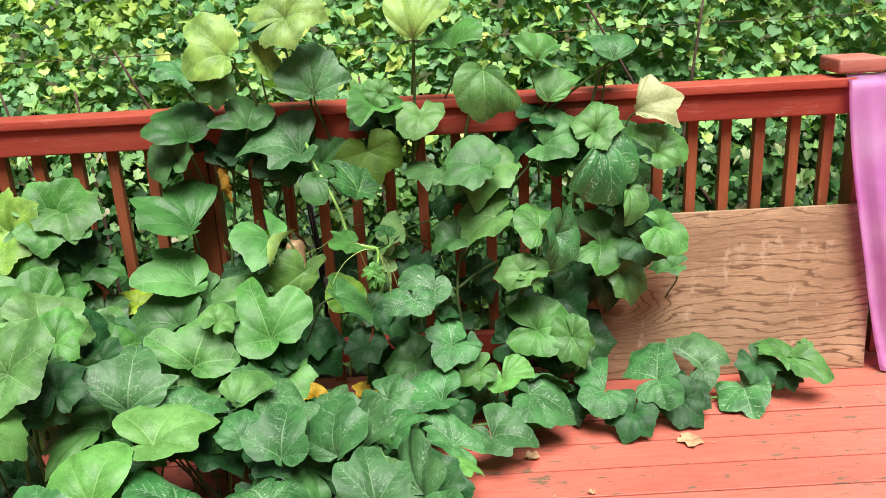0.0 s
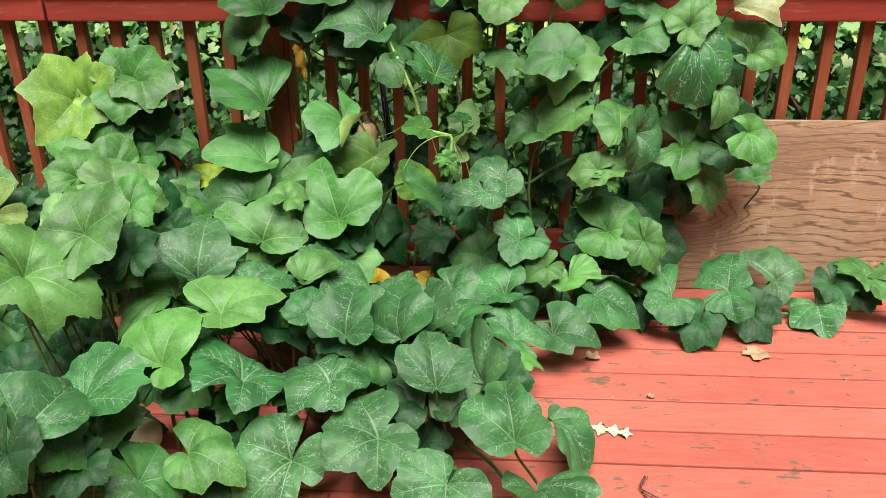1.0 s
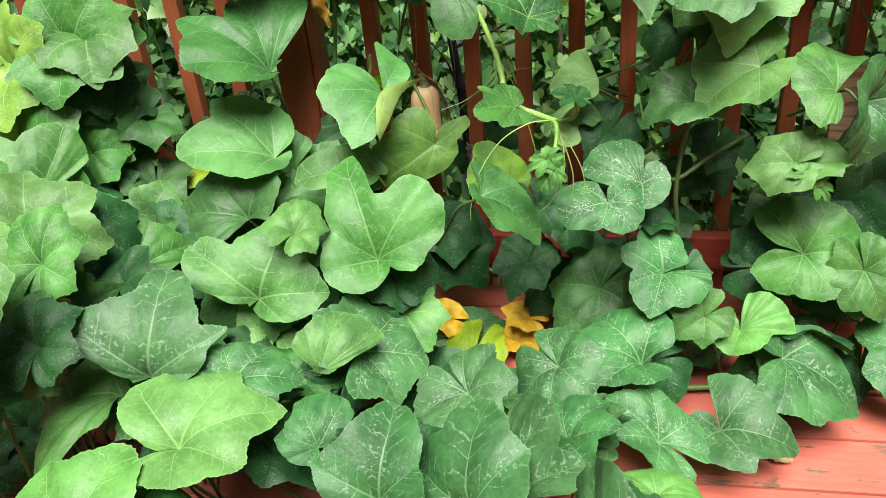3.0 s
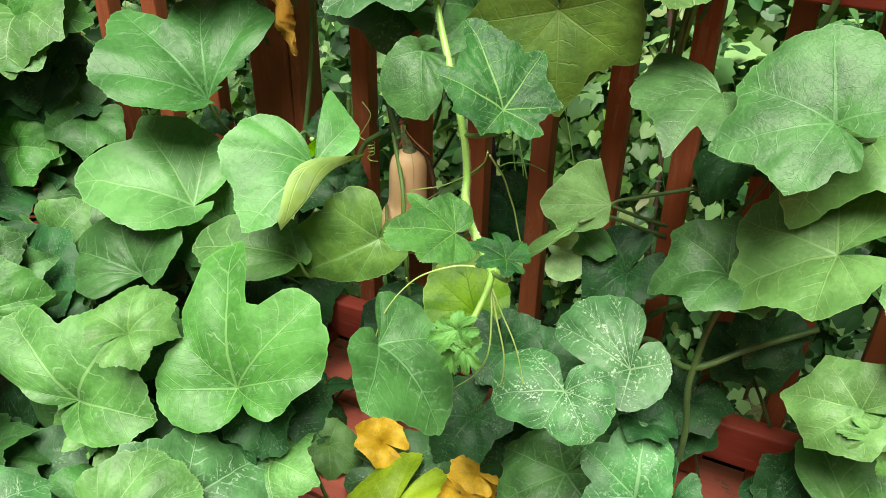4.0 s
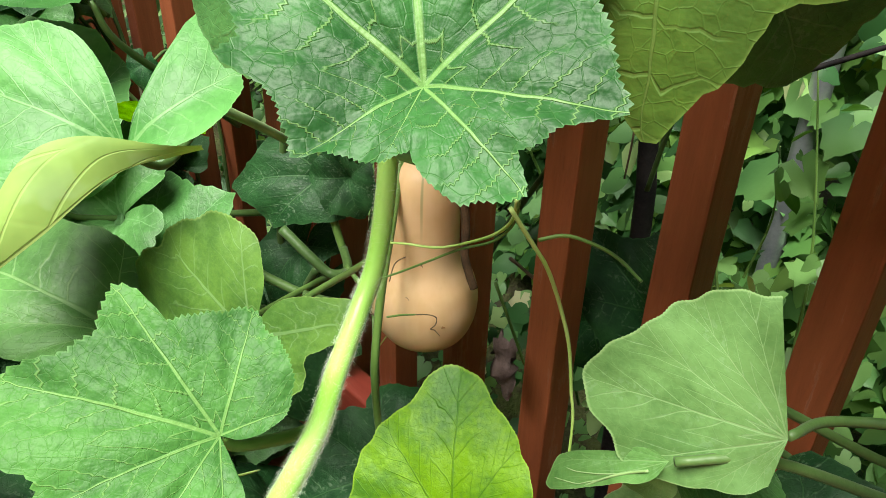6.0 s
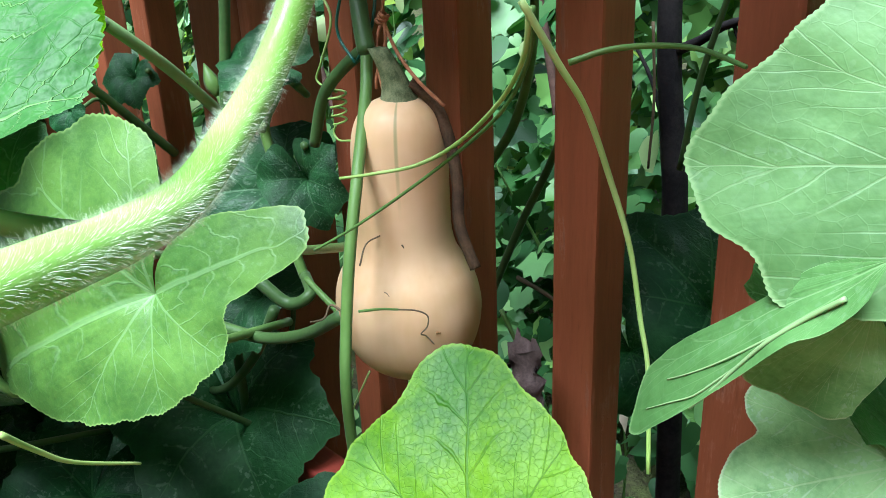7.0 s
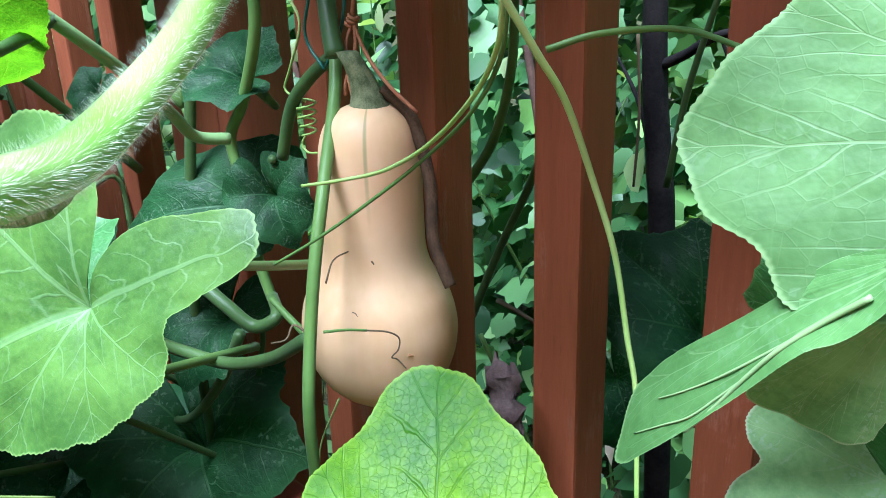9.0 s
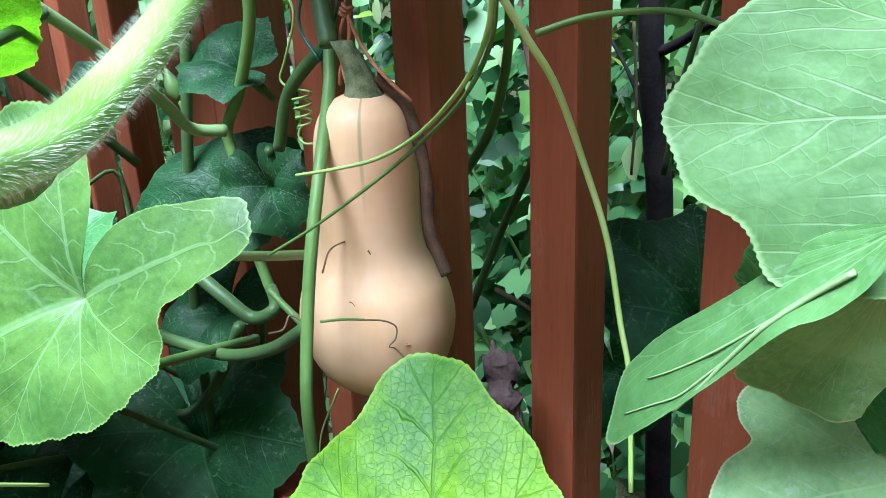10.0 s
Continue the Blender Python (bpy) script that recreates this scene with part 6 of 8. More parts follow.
leaf('g', (-0.001, -0.554, 0.452), (-0.37, 0.59, 0.72), (0.12, -0.74, 0.66), 0.213, None, root=(-0.120, -0.350, 0.150), mesh=UPRIGHT)
HANGING = leaf_mesh(105, LEAF['b'], keys=((-2.94, 0.19), (-2.68, 0.42), (-2.17, 0.45), (-1.35, 0.45), (-0.64, 0.60), (-0.20, 0.82), (-0.01, 0.92), (0.52, 0.74), (0.99, 0.78), (1.35, 0.54), (2.15, 0.29), (2.90, 0.13)), cup=0.5, wave=0.6, fine=120)
leaf('b', (0.192, -0.488, 0.552), (0.78, -0.27, -0.56), (0.57, -0.07, 0.82), 0.142, None, root=(0.050, -0.250, 0.300), mesh=HANGING)
BRIGHT = leaf_mesh(106, LEAF['L'], keys=((-2.44, 0.43), (-1.72, 0.54), (-1.36, 0.62), (-1.07, 0.70), (-0.85, 0.63), (-0.49, 0.68), (-0.23, 0.88), (0.02, 0.91), (0.34, 0.74), (0.75, 0.82), (1.12, 0.70), (1.64, 0.73), (1.95, 0.74), (2.66, 0.54), (3.28, 0.37)), cup=0.5, wave=0.6, fine=120)
leaf('L', (0.705, -0.250, 0.708), (-0.83, -0.25, -0.50), (-0.36, -0.43, 0.82), 0.143, None, root=(0.735, -0.030, 0.568), mesh=BRIGHT)
FLECKED = leaf_mesh(107, LEAF['M'], keys=((-2.60, 0.18), (-2.40, 0.38), (-1.94, 0.64), (-1.50, 0.86), (-0.98, 0.91), (-0.42, 0.99), (-0.04, 1.01), (0.46, 0.95), (0.89, 0.76), (1.43, 1.05), (1.64, 1.30), (1.94, 1.32), (2.36, 1.32), (2.73, 1.21), (3.06, 0.92), (3.41, 0.55), (3.43, 0.15)), cup=0.5, wave=0.6, fine=160)
leaf('M', (0.427, -0.397, 0.492), (0.69, -0.59, -0.43), (0.05, -0.55, 0.83), 0.068, None, root=(0.457, -0.030, 0.352), mesh=FLECKED)
FROSTED = leaf_mesh(108, LEAF['M'], keys=((-4.95, 0.10), (-4.78, 0.31), (-4.46, 0.44), (-3.72, 0.45), (-3.23, 0.46), (-2.54, 0.48), (-1.91, 0.52), (-1.68, 0.43), (-1.20, 0.32), (-0.58, 0.43), (-0.33, 0.70), (-0.17, 0.94), (0.00, 1.00), (0.32, 1.00), (0.60, 0.94), (0.97, 0.85), (1.24, 0.68), (1.37, 0.53), (1.39, 0.30), (1.41, 0.16)), cup=0.5, wave=0.6, fine=160)
leaf('M', (0.494, -0.310, 0.489), (-0.96, 0.19, 0.20), (0.05, -0.60, 0.80), 0.112, None, root=(0.524, -0.030, 0.349), mesh=FROSTED)
DOME = leaf_mesh(93, LEAF['w'], keys=((-2.20, 0.28), (-1.55, 0.62), (-1.01, 0.72), (-0.79, 0.76), (-0.68, 0.78), (-0.47, 0.80), (-0.29, 0.86), (-0.19, 0.96), (-0.11, 1.01), (-0.00, 1.00), (0.09, 0.96), (0.18, 0.90), (0.35, 0.79), (0.51, 0.73), (0.64, 0.68), (0.79, 0.63), (1.12, 0.56), (1.59, 0.46), (2.26, 0.27)), cup=0.25, wave=0.25, fine=240, teeth=0.0025)
leaf('w', (0.210, -0.196, 0.414), (-0.49, 0.48, 0.72), (0.28, -0.70, 0.66), 0.116, None, root=(0.160, -0.080, 0.330), mesh=DOME)
WIDE = leaf_mesh(94, LEAF['u'], keys=((-1.44, 0.25), (-0.88, 0.46), (-0.57, 0.72), (-0.48, 0.82), (-0.39, 0.82), (-0.33, 0.84), (-0.26, 0.87), (-0.19, 0.93), (-0.08, 0.97), (0.00, 1.00), (0.05, 1.00), (0.10, 0.99), (0.19, 0.93), (0.28, 0.87), (0.41, 0.83), (0.57, 0.79), (0.94, 0.75), (1.33, 0.66)), cup=0.10, wave=0.12, fine=240, teeth=0.0025)
leaf('u', (0.405, -0.170, 0.660), (-0.95, -0.30, -0.09), (0.25, -0.90, 0.35), 0.094, None, root=(0.520, -0.050, 0.660), mesh=WIDE)
FOLDED = leaf_mesh(95, LEAF['u'], keys=((-0.55, 0.09), (-0.15, 0.28), (-0.05, 0.49), (-0.03, 0.55), (-0.01, 0.68), (0.01, 0.83), (0.03, 0.96), (0.05, 1.00), (0.07, 1.01), (0.12, 0.91), (0.22, 0.81), (0.25, 0.68), (0.27, 0.55), (0.29, 0.41), (0.31, 0.30), (0.67, 0.09)), cup=0.10, wave=0.12, fine=240, teeth=0.0025)
leaf('u', (0.367, -0.205, 0.638), (-0.62, -0.03, -0.78), (-0.42, -0.83, 0.37), 0.107, None, root=(0.470, -0.040, 0.550), mesh=FOLDED)
SHADED = leaf_mesh(98, LEAF['P'], keys=((-0.76, 0.26), (-0.37, 0.62), (-0.27, 0.78), (-0.25, 0.95), (-0.14, 0.98), (0.00, 1.00), (0.16, 0.99), (0.29, 1.00), (0.43, 1.05), (0.72, 0.26)), cup=0.10, wave=0.12, fine=240, teeth=0.0025)
leaf('u', (0.362, -0.193, 0.619), (-0.35, 0.22, -0.91), (0.25, -0.92, -0.31), 0.046, None, root=(0.470, -0.040, 0.570), mesh=SHADED)
PALE = leaf_mesh(96, LEAF['P'], keys=((-1.82, 0.48), (-1.32, 0.81), (-0.92, 1.08), (-0.65, 1.16), (-0.49, 1.10), (-0.39, 1.02), (-0.27, 0.92), (-0.20, 0.88), (-0.10, 0.95), (0.00, 1.00), (0.14, 0.98), (0.47, 0.77), (1.11, 0.58)), cup=0.10, wave=0.12, fine=240, teeth=0.0025)
leaf('u', (0.363, -0.137, 0.536), (-0.89, -0.34, 0.29), (0.44, -0.57, 0.69), 0.051, None, root=(0.470, -0.030, 0.480), mesh=PALE)
leaf('b', (0.353, -0.120, 0.569), (-0.38, -0.65, -0.66), (0.25, -0.76, 0.60), 0.033, 0.110, root=(0.470, -0.030, 0.500))
leaf('d', (-0.158, -0.030, 0.601), (-0.90, -0.41, 0.17), (0.40, -0.60, 0.70), 0.049, 0.070, root=(-0.136, -0.030, 0.594))
leaf('d', (-0.431, -0.030, 0.565), (-0.04, -0.77, -0.64), (0.40, -0.60, 0.70), 0.035, 0.060, root=(-0.401, -0.030, 0.579))
leaf('d', (-0.291, -0.045, 0.217), (0.82, -0.27, -0.50), (0.35, -0.45, 0.82), 0.135, 0.220, root=(-0.307, -0.050, 0.250))
leaf('d', (-0.179, -0.030, 0.495), (-0.72, -0.68, -0.13), (0.45, -0.60, 0.65), 0.094, 0.100, root=(-0.132, -0.040, 0.539))
leaf('d', (-0.132, -0.032, 0.516), (0.55, -0.08, -0.83), (0.51, -0.76, 0.41), 0.046, 0.070, root=(-0.122, -0.040, 0.549))
leaf('d', (0.153, 0.130, 0.426), (-0.78, -0.11, 0.62), (0.50, -0.70, 0.50), 0.097, 0.110, root=(0.100, 0.200, 0.300))
leaf('d', (0.065, 0.160, 0.343), (0.48, -0.14, -0.86), (0.51, -0.76, 0.41), 0.064, 0.120, root=(0.050, 0.250, 0.300))
leaf('b', (-0.643, -0.120, 0.040), (-0.38, 0.66, 0.64), (0.41, -0.51, 0.76), 0.077, 0.160, root=(-0.660, -0.030, 0.020))

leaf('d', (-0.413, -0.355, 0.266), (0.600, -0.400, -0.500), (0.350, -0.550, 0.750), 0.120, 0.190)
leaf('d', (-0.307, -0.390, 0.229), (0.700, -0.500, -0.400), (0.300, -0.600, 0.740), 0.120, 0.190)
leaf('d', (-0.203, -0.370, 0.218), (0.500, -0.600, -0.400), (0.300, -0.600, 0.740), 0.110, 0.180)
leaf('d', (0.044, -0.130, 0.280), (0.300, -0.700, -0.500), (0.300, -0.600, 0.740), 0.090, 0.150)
# added dark leaves cover the rail, standing in for the shade on it
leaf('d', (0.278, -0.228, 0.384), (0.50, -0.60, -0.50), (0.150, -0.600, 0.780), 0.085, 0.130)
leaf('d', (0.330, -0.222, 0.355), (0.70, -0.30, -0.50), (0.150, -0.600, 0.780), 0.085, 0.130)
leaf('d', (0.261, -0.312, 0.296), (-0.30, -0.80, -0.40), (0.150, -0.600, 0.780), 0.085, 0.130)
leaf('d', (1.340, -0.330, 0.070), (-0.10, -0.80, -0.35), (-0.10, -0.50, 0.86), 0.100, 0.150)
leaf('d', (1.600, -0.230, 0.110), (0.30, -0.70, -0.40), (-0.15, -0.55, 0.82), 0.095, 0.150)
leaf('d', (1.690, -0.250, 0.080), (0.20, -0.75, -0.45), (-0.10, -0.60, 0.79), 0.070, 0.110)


# ---- added leaves deeper in the vines, shade put into their dark green ----
def keep_clear(p):
    """Open air round the hanging fruit and in front of the railing."""
    if -0.22 < p.x < 0.50 and -0.48 < p.y and 0.30 < p.z < 0.86:
        return True
    if p.x > 1.0 and p.z < 0.30:
        return True
    if -0.42 < p.x < -0.10 and p.y > -0.22 and 0.48 < p.z < 0.75:
        return True
    if -0.08 < p.x < 0.42 and p.y > -0.52 and p.z < 0.34:
        return True
    if -0.10 < p.x < 0.70 and p.y < -0.08 and 0.68 < p.z < 1.16:
        return True
    if 0.30 < p.x < 0.95 and p.y < -0.10 and p.z > 0.45:
        return True
    return 0.15 < p.x < 0.85 and p.y < -0.25 and p.z > 0.50


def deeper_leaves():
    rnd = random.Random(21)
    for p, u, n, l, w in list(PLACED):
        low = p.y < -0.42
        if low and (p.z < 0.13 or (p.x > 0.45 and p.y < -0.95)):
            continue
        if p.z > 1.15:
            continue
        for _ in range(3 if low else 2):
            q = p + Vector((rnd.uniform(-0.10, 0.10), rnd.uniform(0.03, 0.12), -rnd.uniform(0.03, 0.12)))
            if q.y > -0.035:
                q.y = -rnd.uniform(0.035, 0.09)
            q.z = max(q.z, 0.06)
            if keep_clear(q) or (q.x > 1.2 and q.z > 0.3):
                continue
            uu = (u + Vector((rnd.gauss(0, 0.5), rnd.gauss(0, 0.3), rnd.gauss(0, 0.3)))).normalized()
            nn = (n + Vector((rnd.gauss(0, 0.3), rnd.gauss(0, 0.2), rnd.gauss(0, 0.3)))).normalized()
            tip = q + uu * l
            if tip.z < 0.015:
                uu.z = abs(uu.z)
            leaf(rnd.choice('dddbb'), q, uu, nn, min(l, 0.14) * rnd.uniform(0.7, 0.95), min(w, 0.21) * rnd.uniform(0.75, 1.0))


deeper_leaves()


# ---- stems and tendrils ----
def strand(name, mat, points, r0, r1, vine=None, ridges=0.0):
    bm = bmesh.new()
    tube(bm, points, r0, r1, 8, 7, ridges)
    return part(name, bm, mat, vine or rail_vine)


def hairs(points, radius, length, count, seed):
    """Short stiff bristles all round a stem, in one mesh."""
    rnd = random.Random(seed)
    path = spline(points, 10)
    verts, faces = [], []
    for _ in range(count):
        i = rnd.randrange(len(path) - 1)
        d = (path[i + 1] - path[i])
        p = path[i] + d * rnd.random()
        d.normalize()
        s = d.orthogonal().normalized()
        a = rnd.uniform(0, 2 * math.pi)
        out = s * math.cos(a) + d.cross(s) * math.sin(a)
        side = d.cross(out)
        l = length * rnd.uniform(0.5, 1.2)
        b = len(verts)
        w = 0.000025
        verts += [tuple(p + out * radius * 0.9 + side * w), tuple(p + out * radius * 0.9 - side * w * 0.5 + d * w), tuple(p + out * radius * 0.9 - side * w * 0.5 - d * w),
                  tuple(p + out * (radius + l) + d * l * rnd.uniform(-0.3, 0.4))]
        faces += [(b, b + 1, b + 3), (b + 1, b + 2, b + 3), (b + 2, b, b + 3)]
    me = bpy.data.meshes.new("bristles")
    me.from_pydata(verts, [], faces)
    me.materials.append(HAIR)
    ob = new("bristles", me)
    return ob


SHOOT = [(0.100, -0.135, 0.960), (0.120, -0.165, 0.900), (0.158, -0.205, 0.838), (0.200, -0.244, 0.757), (0.216, -0.265, 0.710), (0.222, -0.282, 0.686), (0.238, -0.309, 0.671), (0.255, -0.331, 0.665),
         (0.270, -0.351, 0.666), (0.286, -0.373, 0.670), (0.305, -0.402, 0.675), (0.330, -0.440, 0.682)]
shoot = strand("stem", STEM_PALE, SHOOT, 0.0050, 0.0058)
bristles = hairs(SHOOT, 0.0054, 0.0022, 15000, 3)
bristles.parent = shoot
tagged(bristles, "fine white bristles", kind="stuff")
# growing tip with its unopened bud and loose tendrils
strand("stem", STEM_PALE, [(0.330, -0.440, 0.682), (0.334, -0.470, 0.672), (0.330, -0.500, 0.648), (0.327, -0.512, 0.620)], 0.0046, 0.0030)
strand("tendril", TENDRIL, [(0.334, -0.455, 0.676), (0.350, -0.470, 0.640), (0.362, -0.470, 0.590), (0.360, -0.462, 0.540), (0.352, -0.455, 0.515)], 0.0013, 0.0008)
strand("tendril", TENDRIL, [(0.334, -0.455, 0.676), (0.345, -0.475, 0.645), (0.345, -0.480, 0.590), (0.325, -0.470, 0.540), (0.290, -0.455, 0.490), (0.270, -0.450, 0.455)], 0.0013, 0.0008)
strand("tendril", TENDRIL, [(0.334, -0.455, 0.676), (0.356, -0.470, 0.650), (0.375, -0.470, 0.610), (0.385, -0.465, 0.565), (0.388, -0.465, 0.545)], 0.0011, 0.0007)
strand("tendril", TENDRIL, [(0.318, -0.430, 0.680), (0.280, -0.445, 0.680), (0.230, -0.455, 0.650), (0.190, -0.462, 0.590), (0.170, -0.465, 0.520), (0.168, -0.465, 0.490)], 0.0012, 0.0007)


def bud(at, size):
    bm = bmesh.new()
    rnd = random.Random(2)
    for k in range(14):
        a = k * 2.4
        tip = Vector(at) + Vector((0.5 * math.cos(a), 0.5 * math.sin(a), -0.75 + 0.09 * k)) * size * rnd.uniform(0.7, 1.1)
        mid = Vector(at) + Vector((0.40 * math.cos(a), 0.40 * math.sin(a), -0.1)) * size
        tube(bm, [Vector(at), mid, tip], 0.0016 + 0.0006 * rnd.random(), 0.0005, 5, 4)
    part("bud", bm, STEM_PALE, rail_vine, "cluster of pale green unopened buds")


BUD_LEAF = leaf_mesh(61, LEAF['L'], 1.25, 0.8, 0.8, 0.02)
bud((0.328, -0.514, 0.628), 0.026)
bud((0.812, -0.330, 0.512), 0.026)
for at, along, facing, size, root in (((0.318, -0.512, 0.640), (-0.8, -0.2, -0.4), (0.1, -0.7, 0.7), 0.040, (0.327, -0.505, 0.640)), ((0.332, -0.520, 0.625), (0.2, -0.3, -0.9), (0.2, -0.9, 0.2), 0.034, (0.329, -0.506, 0.632)),
                                      ((0.322, -0.515, 0.615), (-0.5, -0.2, -0.85), (-0.3, -0.8, 0.3), 0.036, (0.328, -0.508, 0.628)), ((0.800, -0.335, 0.520), (-0.8, -0.3, 0.1), (0.1, -0.7, 0.7), 0.045, (0.806, -0.325, 0.512)),
                                      ((0.815, -0.338, 0.505), (0.5, -0.3, -0.6), (0.2, -0.8, 0.4), 0.040, (0.811, -0.326, 0.506))):
    leaf('L', at, along, facing, size, size * 1.1, root=root, mesh=BUD_LEAF)

strand('stem', STEM, [(-0.108, -0.050, 0.682), (-0.112, -0.050, 0.643), (-0.137, -0.050, 0.593), (-0.161, -0.050, 0.561), (-0.151, -0.050, 0.524), (-0.142, -0.050, 0.469), (-0.127, -0.050, 0.434)], 0.0045, 0.0045)
strand('stem', RIB, [(-0.079, -0.214, 0.677), (-0.083, -0.200, 0.667), (-0.086, -0.182, 0.652), (-0.095, -0.157, 0.631), (-0.116, -0.120, 0.598), (-0.133, -0.095, 0.575), (-0.129, -0.070, 0.569)], 0.0040, 0.0045)
strand('stem', STEM_DARK, [(-0.030, -0.045, 0.634), (-0.060, -0.045, 0.615), (-0.083, -0.045, 0.593), (-0.100, -0.045, 0.554)], 0.0050, 0.0045)
strand('stem', STEM_DARK, [(-0.028, -0.050, 0.689), (-0.013, -0.060, 0.659), (-0.003, -0.065, 0.637)], 0.0058, 0.0062)
strand('stem', STEM, [(-0.019, -0.052, 0.634), (-0.006, -0.066, 0.609), (0.024, -0.102, 0.567), (0.038, -0.124, 0.524), (0.046, -0.138, 0.480), (0.055, -0.149, 0.444), (0.059, -0.151, 0.400), (0.065, -0.153, 0.375)], 0.0042, 0.0036)
strand('stem', STEM_DARK, [(-0.166, -0.100, 0.463), (-0.130, -0.090, 0.441), (-0.109, -0.080, 0.426), (-0.092, -0.070, 0.436), (-0.126, -0.050, 0.436)], 0.0058, 0.0050)
strand('stem', STEM_DARK, [(-0.193, -0.120, 0.400), (-0.176, -0.115, 0.398), (-0.124, -0.100, 0.397), (-0.066, -0.095, 0.419), (-0.008, -0.100, 0.457)], 0.0054, 0.0050)
strand('stem', STEM_DARK, [(-0.158, -0.065, 0.399), (-0.204, -0.065, 0.334), (-0.269, -0.065, 0.273), (-0.320, -0.065, 0.252), (-0.392, -0.065, 0.256)], 0.0050, 0.0045)
strand('tendril', TENDRIL, [(0.206, -0.156, 0.688), (0.216, -0.144, 0.662), (0.224, -0.136, 0.643), (0.231, -0.127, 0.612), (0.241, -0.125, 0.583), (0.251, -0.129, 0.551), (0.258, -0.132, 0.529), (0.270, -0.147, 0.490)], 0.0016, 0.0010)
strand('tendril', TENDRIL, [(0.196, -0.139, 0.683), (0.189, -0.134, 0.662), (0.170, -0.128, 0.639), (0.138, -0.124, 0.613), (0.111, -0.129, 0.597), (0.082, -0.135, 0.588), (0.063, -0.145, 0.584)], 0.0014, 0.0009)
strand('tendril', STEM, [(0.194, -0.134, 0.683), (0.187, -0.130, 0.657), (0.167, -0.127, 0.631), (0.129, -0.123, 0.602), (0.101, -0.133, 0.579), (0.073, -0.146, 0.557), (0.048, -0.157, 0.540)], 0.0012, 0.0008)
strand('tendril', STEM, [(0.216, -0.138, 0.662), (0.229, -0.127, 0.667), (0.251, -0.125, 0.670), (0.269, -0.126, 0.670), (0.288, -0.129, 0.666)], 0.0014, 0.0010)
strand('tendril', TENDRIL, [(-0.087, -0.040, 0.674), (-0.071, -0.040, 0.652), (-0.087, -0.040, 0.620), (-0.095, -0.040, 0.604), (-0.072, -0.040, 0.598)], 0.0011, 0.0009)
strand('tendril', TENDRIL, [(-0.076, -0.040, 0.573), (-0.080, -0.040, 0.566), (-0.074, -0.040, 0.561), (-0.059, -0.040, 0.563)], 0.0009, 0.0009)
strand('tendril', STEM, [(0.046, -0.127, 0.488), (0.050, -0.113, 0.4855), (0.054, -0.101, 0.482)], 0.0010, 0.0008)
strand('tendril', DRY, [(0.054, -0.101, 0.482), (0.058, -0.089, 0.478), (0.0605, -0.0815, 0.472), (0.0602, -0.0820, 0.4640), (0.0576, -0.0855, 0.4590), (0.0583, -0.0814, 0.4560), (0.0626, -0.0784, 0.4500)], 0.0006, 0.0004)
strand('tendril', DRY, [(0.038, -0.133, 0.487), (0.032, -0.138, 0.492), (0.032, -0.144, 0.485), (0.028, -0.152, 0.484)], 0.0008, 0.0006)
strand('tendril', STEM, [(-0.024, -0.090, 0.448), (-0.046, -0.090, 0.457), (-0.065, -0.090, 0.465)], 0.0028, 0.0024)
strand('tendril', DRY, [(0.029, -0.110, 0.509), (0.021, -0.097, 0.518), (0.022, -0.084, 0.521)], 0.0006, 0.0005)
strand('tendril', TENDRIL, [(-0.035, -0.060, 0.382), (-0.062, -0.060, 0.334), (-0.070, -0.060, 0.304)], 0.0009, 0.0006)
strand('tendril', TENDRIL, [(0.170, -0.364, 0.577), (0.167, -0.355, 0.565), (0.165, -0.344, 0.553), (0.159, -0.320, 0.536)], 0.0012, 0.0006)
strand('stem', STEM, [(-0.076, 0.120, 0.494), (-0.038, 0.120, 0.544), (-0.009, 0.110, 0.608), (0.003, 0.100, 0.682)], 0.0045, 0.0035)
strand('stem', STEM_DARK, [(-0.103, 0.160, 0.351), (-0.057, 0.150, 0.437), (-0.013, 0.140, 0.510), (0.020, 0.130, 0.573)], 0.0042, 0.0034)
strand('stem', STEM_DARK, [(0.079, 0.200, 0.508), (0.091, 0.200, 0.583), (0.108, 0.200, 0.646), (0.117, 0.200, 0.678)], 0.0030, 0.0024)
strand('tendril', DRY, [(0.033, 0.220, 0.625), (0.038, 0.220, 0.560), (0.036, 0.220, 0.496)], 0.0014, 0.0012)
strand('tendril', STEM, [(-0.019, 0.080, 0.389), (0.009, 0.080, 0.346), (0.036, 0.080, 0.302)], 0.0022, 0.0018)
strand('tendril', DRY, [(-0.017, 0.100, 0.414), (0.014, 0.100, 0.408), (0.046, 0.100, 0.398)], 0.0022, 0.0014)
strand("tendril", TENDRIL, curl((-0.072, -0.040, 0.600), (-0.071, -0.040, 0.574), 4.0, 0.007, 40), 0.0009, 0.0008)

